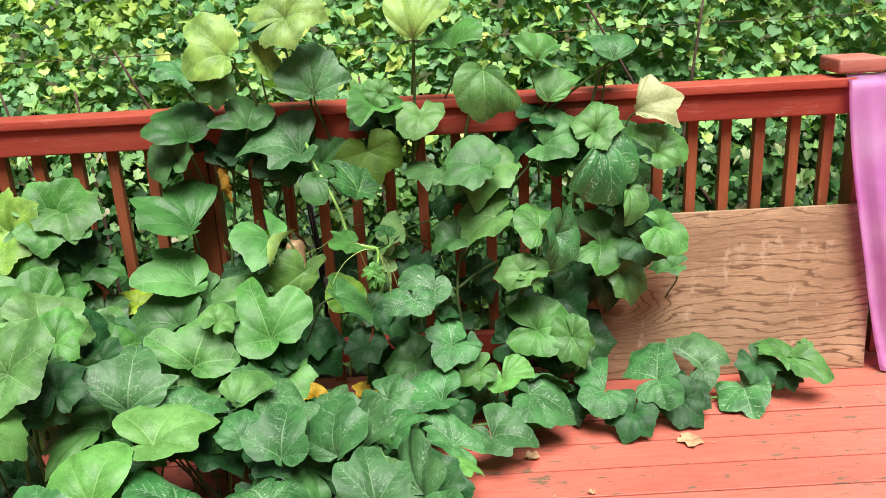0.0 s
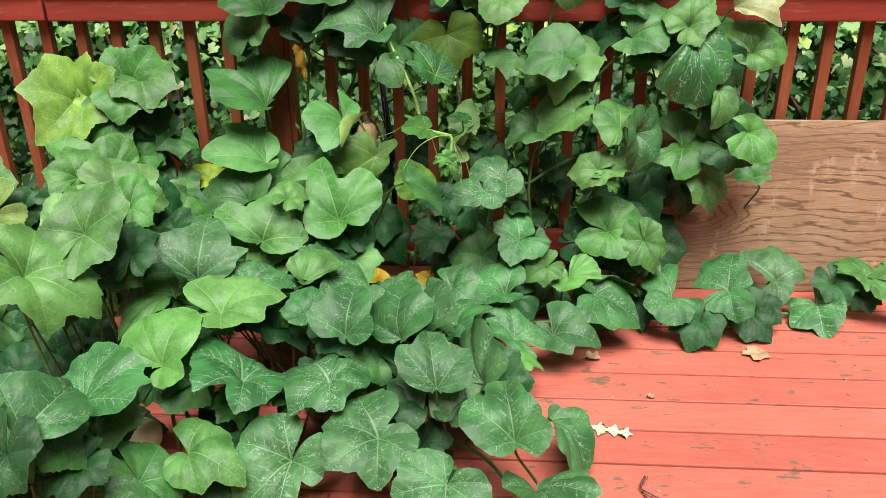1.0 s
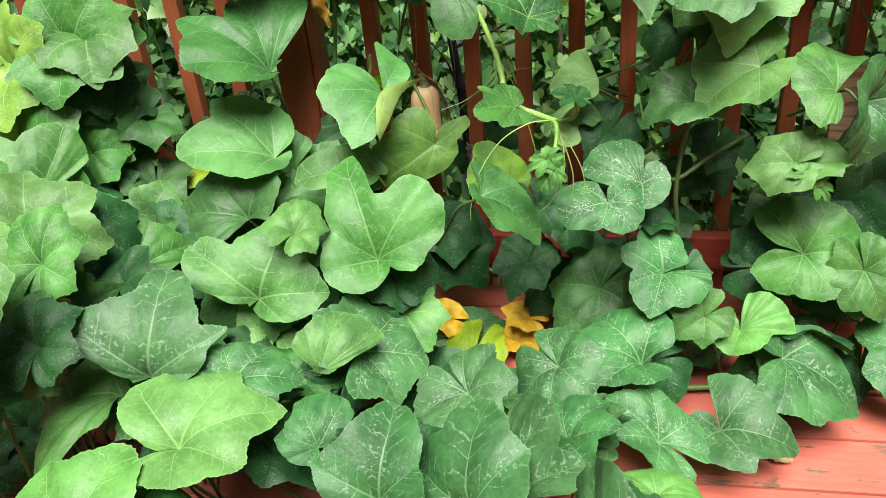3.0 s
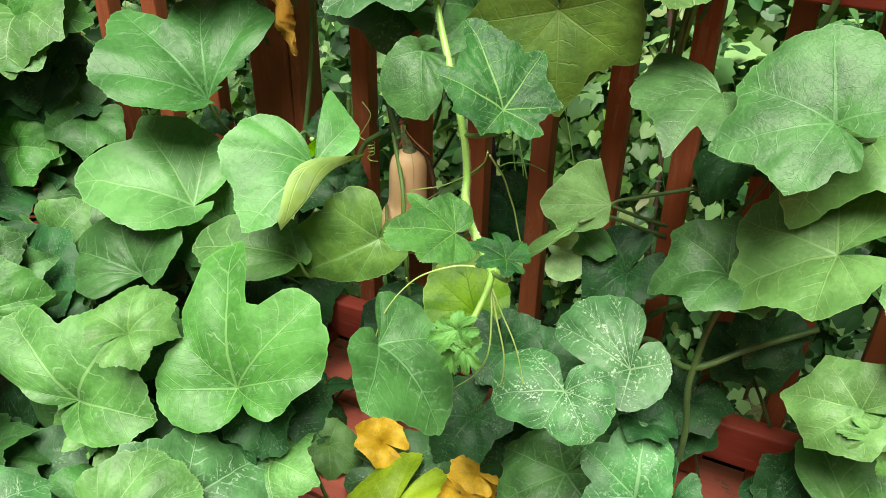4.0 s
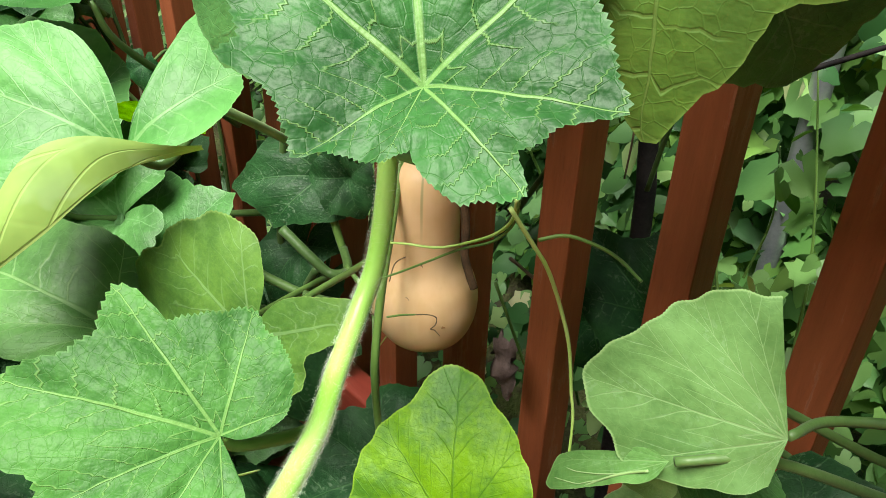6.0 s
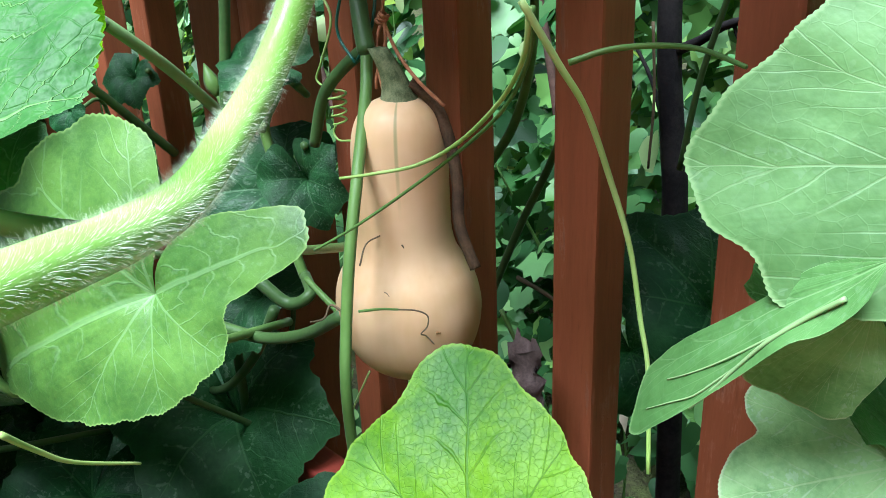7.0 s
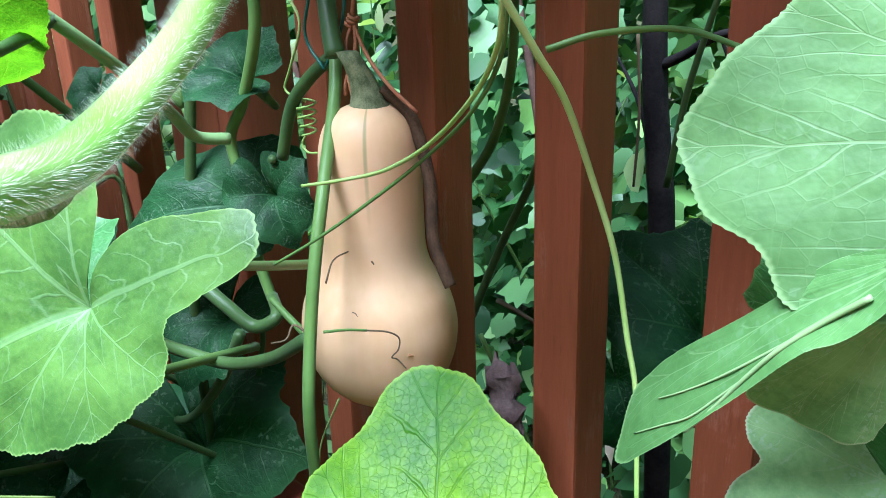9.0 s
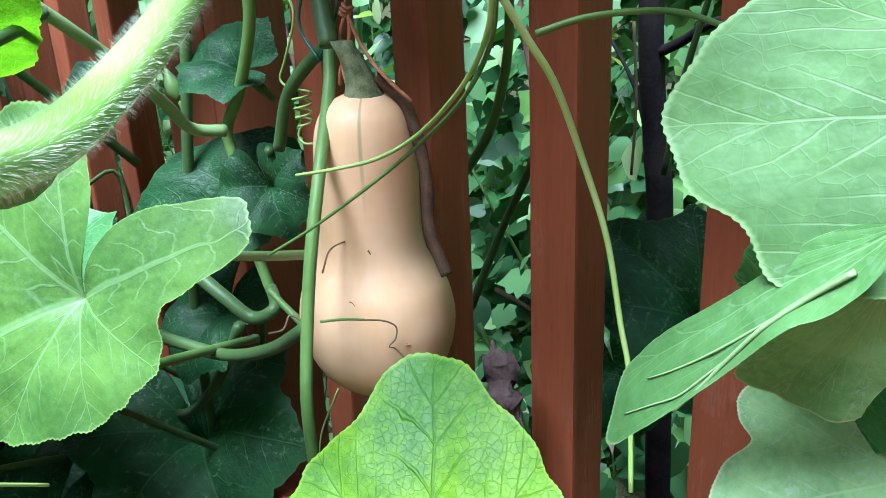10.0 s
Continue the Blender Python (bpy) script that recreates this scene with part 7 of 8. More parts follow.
def rolled_edge(upper, lower):
    """The rolled-over yellow-green edge of a leaf: a bowed ribbon between two curves."""
    bm = bmesh.new()
    layer = bm.loops.layers.uv.new("UVMap")
    rows = []
    for a, b in zip(spline(upper, 8), spline(lower, 8)):
        bow = Vector((0.3, -0.6, 0.5)) * (a - b).length * 0.15
        rows.append([bm.verts.new(a.lerp(b, f) + bow * math.sin(math.pi * f)) for f in (0.0, 0.2, 0.4, 0.6, 0.8, 1.0)])
    for i, (r, q) in enumerate(zip(rows, rows[1:])):
        for k in range(5):
            face = bm.faces.new((r[k], r[k + 1], q[k + 1], q[k]))
            for loop, (di, dk) in zip(face.loops, ((0, 0), (0, 1), (1, 1), (1, 0))):
                loop[layer].uv = (0.55 + 0.018 * (k + dk), 0.25 + 0.65 * (i + di) / len(rows))
    part("leaf_edge", bm, LEAF['p'], rail_vine, "rolled yellow-green leaf edge")


rolled_edge(*([(-0.013, -0.408, 0.650), (-0.016, -0.366, 0.698), (0.003, -0.333, 0.714), (0.044, -0.296, 0.712), (0.061, -0.279, 0.713)], [(-0.010, -0.407, 0.630), (0.004, -0.370, 0.655), (0.021, -0.322, 0.690), (0.044, -0.289, 0.702), (0.054, -0.275, 0.706)]))

# raised ribs on the underside of the folded leaf
for pts, r0, r1 in (([(0.3590, -0.2080, 0.6261), (0.3501, -0.2086, 0.6176), (0.3413, -0.2101, 0.6081), (0.3332, -0.2091, 0.5967), (0.3250, -0.2078, 0.5842), (0.3180, -0.2074, 0.5745)], 0.0008, 0.0004),
                    ([(0.3438, -0.2094, 0.6113), (0.3320, -0.2075, 0.5996), (0.3233, -0.2059, 0.5915), (0.3149, -0.2048, 0.5846), (0.3068, -0.2022, 0.5783)], 0.0004, 0.0002),
                    ([(0.3332, -0.2091, 0.5967), (0.3266, -0.2078, 0.5886), (0.3188, -0.2071, 0.5794), (0.3102, -0.2057, 0.5726), (0.3001, -0.2028, 0.5643)], 0.0004, 0.0002)):
    strand("leaf_rib", RIB, pts, r0, r1)

# long stems climbing behind the leaves
for pts in ([(-0.30, -0.03, 0.10), (-0.24, -0.06, 0.40), (-0.18, -0.05, 0.75), (-0.16, -0.06, 1.02)],
            [(0.30, -0.05, 0.05), (0.42, -0.08, 0.22), (0.47, -0.06, 0.40), (0.62, -0.09, 0.55), (0.60, -0.06, 0.80), (0.66, -0.05, 1.10)],
            [(0.56, -0.20, 0.05), (0.58, -0.22, 0.30), (0.57, -0.235, 0.45), (0.60, -0.20, 0.60), (0.72, -0.12, 0.72), (0.86, -0.08, 0.86)],
            [(0.46, -0.14, 0.40), (0.50, -0.17, 0.44), (0.565, -0.233, 0.46), (0.64, -0.20, 0.50), (0.72, -0.14, 0.52)],
            [(0.88, -0.06, 0.05), (0.90, -0.07, 0.35), (0.98, -0.06, 0.62), (1.02, -0.06, 0.90), (1.08, -0.06, 1.14)],
            [(0.10, -0.06, 0.88), (0.12, -0.06, 1.02), (0.11, -0.05, 1.14)], [(0.44, -0.05, 0.85), (0.46, -0.06, 1.05), (0.47, -0.10, 1.27)],
            [(-0.10, -0.06, 0.98), (-0.06, -0.08, 1.10), (-0.12, -0.12, 1.24)], [(0.82, -0.06, 0.95), (0.95, -0.07, 1.05), (1.10, -0.12, 1.17)]):
    strand("stem", STEM_DARK, pts, 0.0055, 0.0042)
for pts in ([(0.10, -0.85, 0.012), (0.30, -1.00, 0.03), (0.45, -1.12, 0.05), (0.55, -1.25, 0.012)], [(-0.75, -1.0, 0.012), (-0.50, -1.25, 0.03), (-0.30, -1.45, 0.02), (-0.22, -1.62, 0.012)],
            [(0.45, -0.40, 0.02), (0.85, -0.36, 0.03), (1.25, -0.30, 0.03), (1.62, -0.26, 0.02), (1.72, -0.25, 0.10)], [(-0.9, -0.7, 0.012), (-0.5, -0.8, 0.05), (-0.1, -0.85, 0.05), (0.2, -0.9, 0.012)],
            [(-0.66, -1.75, 0.012), (-0.55, -1.62, 0.03), (-0.58, -1.45, 0.10), (-0.50, -1.2, 0.03)]):
    strand("stem", STEM, pts, 0.0065, 0.0048, deck_vine)
# looping bare stems low on the railing
strand("stem", STEM, [(0.17, -0.12, 0.10), (0.19, -0.16, 0.22), (0.22, -0.15, 0.27), (0.245, -0.14, 0.20), (0.20, -0.13, 0.14), (0.13, -0.12, 0.16)], 0.0045, 0.0042)
strand("stem", DRY, [(0.235, -0.12, 0.03), (0.245, -0.14, 0.10), (0.25, -0.13, 0.17)], 0.0035, 0.003)


# ---- hanging squash ----
def build_squash(at):
    sq = thing("butternut_squash", "tan butternut squash hanging from its ridged green stalk", "squash", at)
    prof = ((0.0, 0.0), (0.013, 0.0015), (0.028, 0.008), (0.0415, 0.020), (0.0493, 0.035), (0.0528, 0.052), (0.0521, 0.066), (0.0482, 0.080), (0.0418, 0.091), (0.0368, 0.101),
            (0.0343, 0.113), (0.0337, 0.130), (0.0334, 0.150), (0.0333, 0.170), (0.0320, 0.183), (0.0288, 0.1935), (0.0238, 0.2005), (0.0165, 0.2055), (0.009, 0.2078), (0.0, 0.208))
    path = spline([(r, 0, z) for r, z in prof], 4)
    n = 48
    bm = bmesh.new()
    rings = []
    for p in path[1:-1]:
        ring = []
        for k in range(n):
            a = 2 * math.pi * k / n
            r = p.x * (1 + 0.010 * math.cos(5 * a) * (1 if p.z > 0.1 else 0.6) + 0.012 * math.sin(a * 2 + 1))
            lean = 0.004 * math.sin(p.z * 14)
            ring.append(bm.verts.new((r * math.cos(a) - lean, r * math.sin(a), p.z)))
        rings.append(ring)
    for a, b in zip(rings, rings[1:]):
        for k in range(n):
            bm.faces.new((a[k], a[(k + 1) % n], b[(k + 1) % n], b[k]))
    bm.faces.new(rings[0][::-1])
    bm.faces.new(rings[-1])
    part("body", bm, SQUASH, sq, "smooth tan rind with a faint green line")
    bm = bmesh.new()
    n = 20
    rings = []
    for r, x, y, z in ((0.0132, 0, 0, 0.2035), (0.0124, 0, 0, 0.2075), (0.0100, -0.0004, -0.0004, 0.2120), (0.0084, -0.0014, -0.0014, 0.2180), (0.0073, -0.0032, -0.0032, 0.2255),
                       (0.0066, -0.0056, -0.0056, 0.2325), (0.0062, -0.0085, -0.0085, 0.2400)):
        low = 1.0 if z < 0.212 else 0.0
        rings.append([bm.verts.new((x + r * (1.09 - 0.08 * low if k % 2 else 0.90 + 0.09 * low) * math.cos(2 * math.pi * k / n), y + r * (1.09 - 0.08 * low if k % 2 else 0.90 + 0.09 * low) * math.sin(2 * math.pi * k / n), z)) for k in range(n)])
    for a, b in zip(rings, rings[1:]):
        for k in range(n):
            bm.faces.new((a[k], a[(k + 1) % n], b[(k + 1) % n], b[k]))
    bm.faces.new(rings[0][::-1])
    bm.faces.new(rings[-1])
    part("stalk", bm, STALK, sq, "ridged grey-green stalk")
    for pts, r in (([(0.0341, -0.0776, 0.5149), (0.0348, -0.0769, 0.5136), (0.0352, -0.0765, 0.5122)], 0.0005), ([(0.0321, -0.0938, 0.4849), (0.0340, -0.0930, 0.4844), (0.0359, -0.0929, 0.4826)], 0.0003),
                   ([(0.0600, -0.0742, 0.4564), (0.0607, -0.0727, 0.4560), (0.0613, -0.0710, 0.4553)], 0.0011)):
        bm = bmesh.new()
        tube(bm, [Vector(p) - Vector(at) for p in pts], r, r * 0.6, 6, 5, 0.3)
        part("scar", bm, DRY if r < 0.001 else SCAR, sq, "small brown scar")
    return sq


build_squash((0.014, -0.054, 0.400))


# ---- foliage behind the railing ----
def leaf_mass(name, mat, count, seed, place, lobes, label, category):
    """Many small lobed leaves in one mesh."""
    rnd = random.Random(seed)
    verts, faces = [], []
    m = len(lobes)
    for _ in range(count):
        p, size, tilt, spin, yaw = place(rnd)
        rot = Euler((tilt, spin, yaw)).to_matrix() @ Euler((0, 0, math.pi + rnd.gauss(0, 0.7))).to_matrix()
        base = len(verts)
        cupv, droop = rnd.uniform(-0.25, 0.40), rnd.uniform(0.0, 0.35)
        verts.append(tuple(p))
        for a, r in lobes:
            r2 = r * size * rnd.uniform(0.9, 1.1)
            v = rot @ Vector((r2 * math.sin(a), r2 * math.cos(a), cupv * r2 * (0.2 + abs(math.sin(a))) - droop * r2 * max(0.0, math.cos(a)) ** 2))
            verts.append((p[0] + v.x, p[1] + v.y, p[2] + v.z))
        for k in range(m - 1):
            faces.append((base, base + 1 + k, base + 2 + k))
    me = bpy.data.meshes.new(name)
    me.from_pydata(verts, [], faces)
    me.materials.append(mat)
    me.polygons.foreach_set("use_smooth", [True] * len(me.polygons))
    me.update()
    return tagged(new(name, me), label, category, kind="stuff")


GRAPE = ((-2.9, 0.55), (-2.3, 0.80), (-1.95, 0.66), (-1.35, 0.92), (-0.85, 0.74), (-0.45, 0.86), (-0.22, 0.80), (0, 1.1), (0.22, 0.80), (0.45, 0.86), (0.85, 0.74), (1.35, 0.92), (1.95, 0.66), (2.3, 0.80), (2.9, 0.55))
OVAL = ((-3.0, 0.30), (-2.6, 0.44), (-2.1, 0.55), (-1.6, 0.58), (-1.1, 0.60), (-0.7, 0.68), (-0.35, 0.84), (0, 1.10), (0.35, 0.84), (0.7, 0.68), (1.1, 0.60), (1.6, 0.58), (2.1, 0.55), (2.6, 0.44), (3.0, 0.30))


def hedge_place(y0, y1, x0, x1, z0, z1, s0, s1):
    def place(rnd):
        x, z = rnd.uniform(x0, x1), rnd.uniform(z0, z1)
        lump = 0.17 * noise.noise((x * 1.3, z * 1.7, y0)) + 0.08 * noise.noise((x * 3.7, z * 3.9, 2 + y0))
        y = y0 + (y1 - y0) * abs(rnd.gauss(0, 0.24)) + lump + 0.42 * max(0.0, z - 0.75)
        return (x, max(0.16, y), z), rnd.uniform(s0, s1), rnd.gauss(0.60, 0.40), rnd.gauss(0, 0.5), rnd.gauss(0, 0.6)
    return place


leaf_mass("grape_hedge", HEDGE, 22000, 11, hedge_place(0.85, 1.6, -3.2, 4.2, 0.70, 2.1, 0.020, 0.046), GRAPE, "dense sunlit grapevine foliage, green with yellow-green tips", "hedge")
leaf_mass("grape_hedge", SHADY, 9000, 14, hedge_place(0.95, 1.5, -3.2, 4.2, -0.5, 0.95, 0.026, 0.052), GRAPE, "grapevine foliage low on the hedge, its shade put into dark green", "hedge")
leaf_mass("grape_hedge", HEDGE, 9000, 12, hedge_place(1.9, 2.6, -4.5, 5.5, -0.5, 2.6, 0.06, 0.11), GRAPE, "grapevine foliage behind the front growth", "hedge")
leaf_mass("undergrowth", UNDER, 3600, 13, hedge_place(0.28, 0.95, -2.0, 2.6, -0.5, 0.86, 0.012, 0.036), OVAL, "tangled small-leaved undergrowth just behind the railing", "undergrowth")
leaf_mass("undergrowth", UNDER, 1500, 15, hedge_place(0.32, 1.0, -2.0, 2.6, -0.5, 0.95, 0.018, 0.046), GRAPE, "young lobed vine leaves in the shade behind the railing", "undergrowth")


def thicket_stalks():
    """Thin crossing stalks in the undergrowth, in one mesh."""
    rnd = random.Random(77)
    bm = bmesh.new()
    for _ in range(70):
        x, y, z = rnd.uniform(-1.3, 1.6), rnd.uniform(0.16, 0.55), rnd.uniform(-0.25, 0.45)
        dx, h = rnd.gauss(0, 0.13), rnd.uniform(0.20, 0.45)
        tube(bm, [(x, y, z), (x + dx * 0.3, y + rnd.uniform(-0.03, 0.03), z + h * 0.4), (x + dx, y + rnd.uniform(-0.05, 0.05), z + h)], rnd.uniform(0.0014, 0.0034), 0.0009, 6, 4)
    me = bpy.data.meshes.new("thicket_stalks")
    bm.to_mesh(me)
    bm.free()
    me.materials.append(STEM)
    tagged(new("thicket_stalks", me), "thin green stalks crossing in the shade behind the railing", "stalks", kind="stuff")


thicket_stalks()


# ---- tie, strap, wire and sapling by the fruit ----
def build_tie():
    tie = thing("twine_tie", "rust-brown twine knotted round the squash stalk", "twine", (-0.004, -0.049, 0.656))
    for pts, r in (([(0.012, 0.001, 0.20), (0.006, 0.001, 0.05), (0, 0, 0)], 0.0011), ([(0, 0, 0), (0.0, -0.006, -0.014), (0.006, -0.011, -0.030), (0.010, -0.011, -0.046)], 0.0012),
                   ([(0.002, 0, 0), (0.005, -0.003, -0.016), (0.003, -0.010, -0.034), (0.0, -0.009, -0.044)], 0.0012), ([(0, 0, 0), (0.014, -0.001, -0.020), (0.038, -0.006, -0.035), (0.056, -0.001, -0.050)], 0.0012)):
        bm = bmesh.new()
        tube(bm, pts, r, r, 7, 6, 0.15)
        part("cord", bm, TWINE, tie)
    bm = bmesh.new()
    tube(bm, curl((-0.003, 0, -0.003), (0.003, 0, 0.004), 3, 0.003, 30, 0), 0.0013, 0.0013, 6, 1)
    part("knot", bm, TWINE, tie)
    strap = thing("dry_strap", "dry brown twisted stem lying along the squash", "dry stem")
    bm = bmesh.new()
    tube(bm, [(0.021, -0.050, 0.617), (0.025, -0.047, 0.614), (0.035, -0.042, 0.604), (0.045, -0.042, 0.588), (0.052, -0.043, 0.570), (0.058, -0.046, 0.553), (0.064, -0.052, 0.531), (0.072, -0.053, 0.514), (0.079, -0.053, 0.502)], 0.0034, 0.0030, 9, 6, 0.30)
    part("stem", bm, STRAP, strap)
    wire = thing("garden_wire", "green plastic-coated garden wire loop", "wire")
    for pts in ([(-0.030, -0.040, 0.78), (-0.041, -0.050, 0.682), (-0.052, -0.050, 0.646), (-0.032, -0.052, 0.625)], [(-0.002, -0.040, 0.78), (-0.006, -0.050, 0.682), (-0.013, -0.052, 0.648), (-0.030, -0.052, 0.627)]):
        bm = bmesh.new()
        tube(bm, pts, 0.0011, 0.0011, 6, 6)
        part("loop", bm, WIRE_GREEN, wire)


build_tie()


def build_sapling():
    tree = thing("sapling", "thin black-barked sapling behind the railing", "sapling", (0.05, 0.25, -0.55))
    bm = bmesh.new()
    tube(bm, [(0.03, 0, 0), (0.02, 0, 0.5), (0.0, 0, 0.97), (-0.008, 0, 1.06), (-0.018, 0, 1.15), (-0.03, 0.01, 1.30), (-0.06, 0.02, 1.75)], 0.0130, 0.0090, 12, 6, 0.08)
    part("trunk", bm, BARK, tree)
    for pts, r in (([(-0.014, 0, 1.145), (0.011, 0, 1.157), (0.040, 0, 1.174), (0.10, 0.01, 1.19), (0.2, 0.05, 1.25)], 0.0050), ([(-0.004, 0, 1.0), (-0.04, 0.02, 1.10), (-0.10, 0.05, 1.16)], 0.003),
                   ([(0.04, 0, 1.174), (0.05, 0.0, 1.15), (0.055, 0, 1.12)], 0.0018)):
        bm = bmesh.new()
        tube(bm, pts, r, r * 0.5, 7, 6)
        part("branch", bm, BARK, tree)


build_sapling()


def build_wire_fence_post():
    post = thing("fence_post", "grey galvanised round fence post behind the railing", "fence post", (-0.08, 0.97, -0.55))
    bm = bmesh.new()
    tube(bm, [(0, 0, 0), (0, 0, 0.7), (0, 0, 1.25)], 0.021, 0.021, 16, 3)
    part("tube", bm, GALV, post)
    bm = bmesh.new()
    tube(bm, [(0, 0, 1.25), (0, 0, 1.262), (0, 0, 1.275)], 0.024, 0.016, 16, 2)
    part("cap", bm, GALV, post)


build_wire_fence_post()


# ---- loose things on the deck ----
def flat_leaf(name, mat, outline_pts, at, turn, size, label, category, curl_up=0.12, seed=1):
    """A dry leaf with a curled blade and a stalk, lying on the boards."""
    t = thing(name, label, category, at, group="fallen leaves on the deck")
    t.rotation_euler = (0, 0, turn)
    bm = bmesh.new()
    n = len(outline_pts)
    layers = []
    for f in (0.35, 0.7, 1.0):
        ring = []
        for k, (x, y) in enumerate(outline_pts):
            z = 0.004 + curl_up * size * (f * f) * (0.5 + 0.5 * math.sin(3.1 * k + seed)) * 0.8
            ring.append(bm.verts.new((x * f * size, y * f * size, z)))
        layers.append(ring)
    mid = bm.verts.new((0, 0, 0.004))
    for k in range(n):
        bm.faces.new((mid, layers[0][k], layers[0][(k + 1) % n]))
        for a, b in zip(layers, layers[1:]):
            bm.faces.new((a[k], b[k], b[(k + 1) % n], a[(k + 1) % n]))
    bmesh.ops.recalc_face_normals(bm, faces=bm.faces[:])
    part("blade", bm, mat, t)
    bm = bmesh.new()
    tube(bm, [(-size * 0.9, 0, 0.004), (-size * 1.25, size * 0.08, 0.008), (-size * 1.6, size * 0.05, 0.004)], 0.0009, 0.0006, 6, 4)
    part("stalk", bm, mat, t)
    return t


OAK = [(1.0, 0.0), (0.78, 0.14), (0.72, 0.46), (0.52, 0.16), (0.30, 0.13), (0.12, 0.55), (0.0, 0.22), (-0.30, 0.16), (-0.50, 0.48), (-0.62, 0.18), (-1.0, 0.05),
       (-1.0, -0.05), (-0.62, -0.20), (-0.45, -0.58), (-0.28, -0.16), (0.02, -0.18), (0.22, -0.42), (0.34, -0.12), (0.60, -0.14), (0.74, -0.36), (0.80, -0.12)]
flat_leaf("fallen_leaf", PALE_LEAF, OAK, (0.792, -0.932, 0.001), -0.28, 0.062, "pale cream lobed oak leaf lying on the deck", "leaf", 0.03, 2)
ROUND = [(math.cos(k * 0.45) * (0.8 + 0.2 * math.sin(k * 2.3)), math.sin(k * 0.45) * (0.75 + 0.2 * math.cos(k * 1.7))) for k in range(14)]
flat_leaf("fallen_leaf", BROWN_LEAF, ROUND, (1.290, -0.515, 0.001), 2.9, 0.050, "crumpled light brown dry leaf on the deck", "leaf", 0.18, 1)
flat_leaf("fallen_leaf", BROWN_LEAF, ROUND, (0.775, -0.560, 0.001), 0.6, 0.030, "crumpled brown dry leaf on the deck", "leaf", 0.5, 4)
flat_leaf("fallen_leaf", BROWN_LEAF, ROUND, (0.925, -0.764, 0.001), 0.3, 0.014, "tiny dark brown leaf scrap on the deck", "leaf", 0.5, 5)


def build_twig():
    t = thing("twig", "dark forked twig lying on the deck", "twig", (0.845, -1.175, 0.004))
    for pts, r in (([(0.012, 0.055, 0.004), (-0.003, 0.02, 0.010), (-0.004, 0.0, 0.008), (0.010, -0.035, 0.003), (0.012, -0.06, 0.002)], 0.0028), ([(-0.002, 0.0, 0.008), (0.03, -0.022, 0.006), (0.058, -0.034, 0.002)], 0.0022),
                   ([(0.0, 0.02, 0.010), (0.012, 0.032, 0.016), (0.018, 0.05, 0.012)], 0.0016)):
        bm = bmesh.new()
        tube(bm, pts, r, r * 0.6, 7, 5)
        part("stick", bm, TWIG, t)


build_twig()


def build_litter():
    """Crumbs of bark and leaf strewn on the boards, in one mesh."""
    rnd = random.Random(33)
    bm = bmesh.new()
    for _ in range(150):
        x, y = rnd.uniform(0.3, 2.4), rnd.uniform(-1.7, -0.15)
        s = rnd.uniform(0.0012, 0.0045)
        box(bm, (s * rnd.uniform(1, 3.5), s, s * 0.5), (x, y, 0.002), 0, Euler((0, 0, rnd.uniform(0, 3))).to_matrix())
    tagged(part("litter", bm, BROWN_LEAF), "crumbs of brown bark and leaf on the deck", "litter", kind="stuff")


build_litter()


# ---- flower pot ----
def petal_ring(bm, centre, r, n, tilt, rnd):
    for k in range(n):
        a = 2 * math.pi * k / n + rnd.uniform(-0.1, 0.1)
        d, s = Vector((math.cos(a), math.sin(a), tilt)), Vector((-math.sin(a), math.cos(a), 0))
        c = Vector(centre)
        pts = [c, c + d * r * 0.55 + s * r * 0.36, c + d * r * 0.98 + s * r * 0.26, c + d * r * 1.05, c + d * r * 0.98 - s * r * 0.26, c + d * r * 0.55 - s * r * 0.36]
        vs = [bm.verts.new(p + Vector((0, 0, rnd.uniform(-0.1, 0.1) * r))) for p in pts]
        mid = bm.verts.new(c + d * r * 0.6 - Vector((0, 0, 0.12 * r)))
        for i in range(6):
            bm.faces.new((mid, vs[i], vs[(i + 1) % 6]))


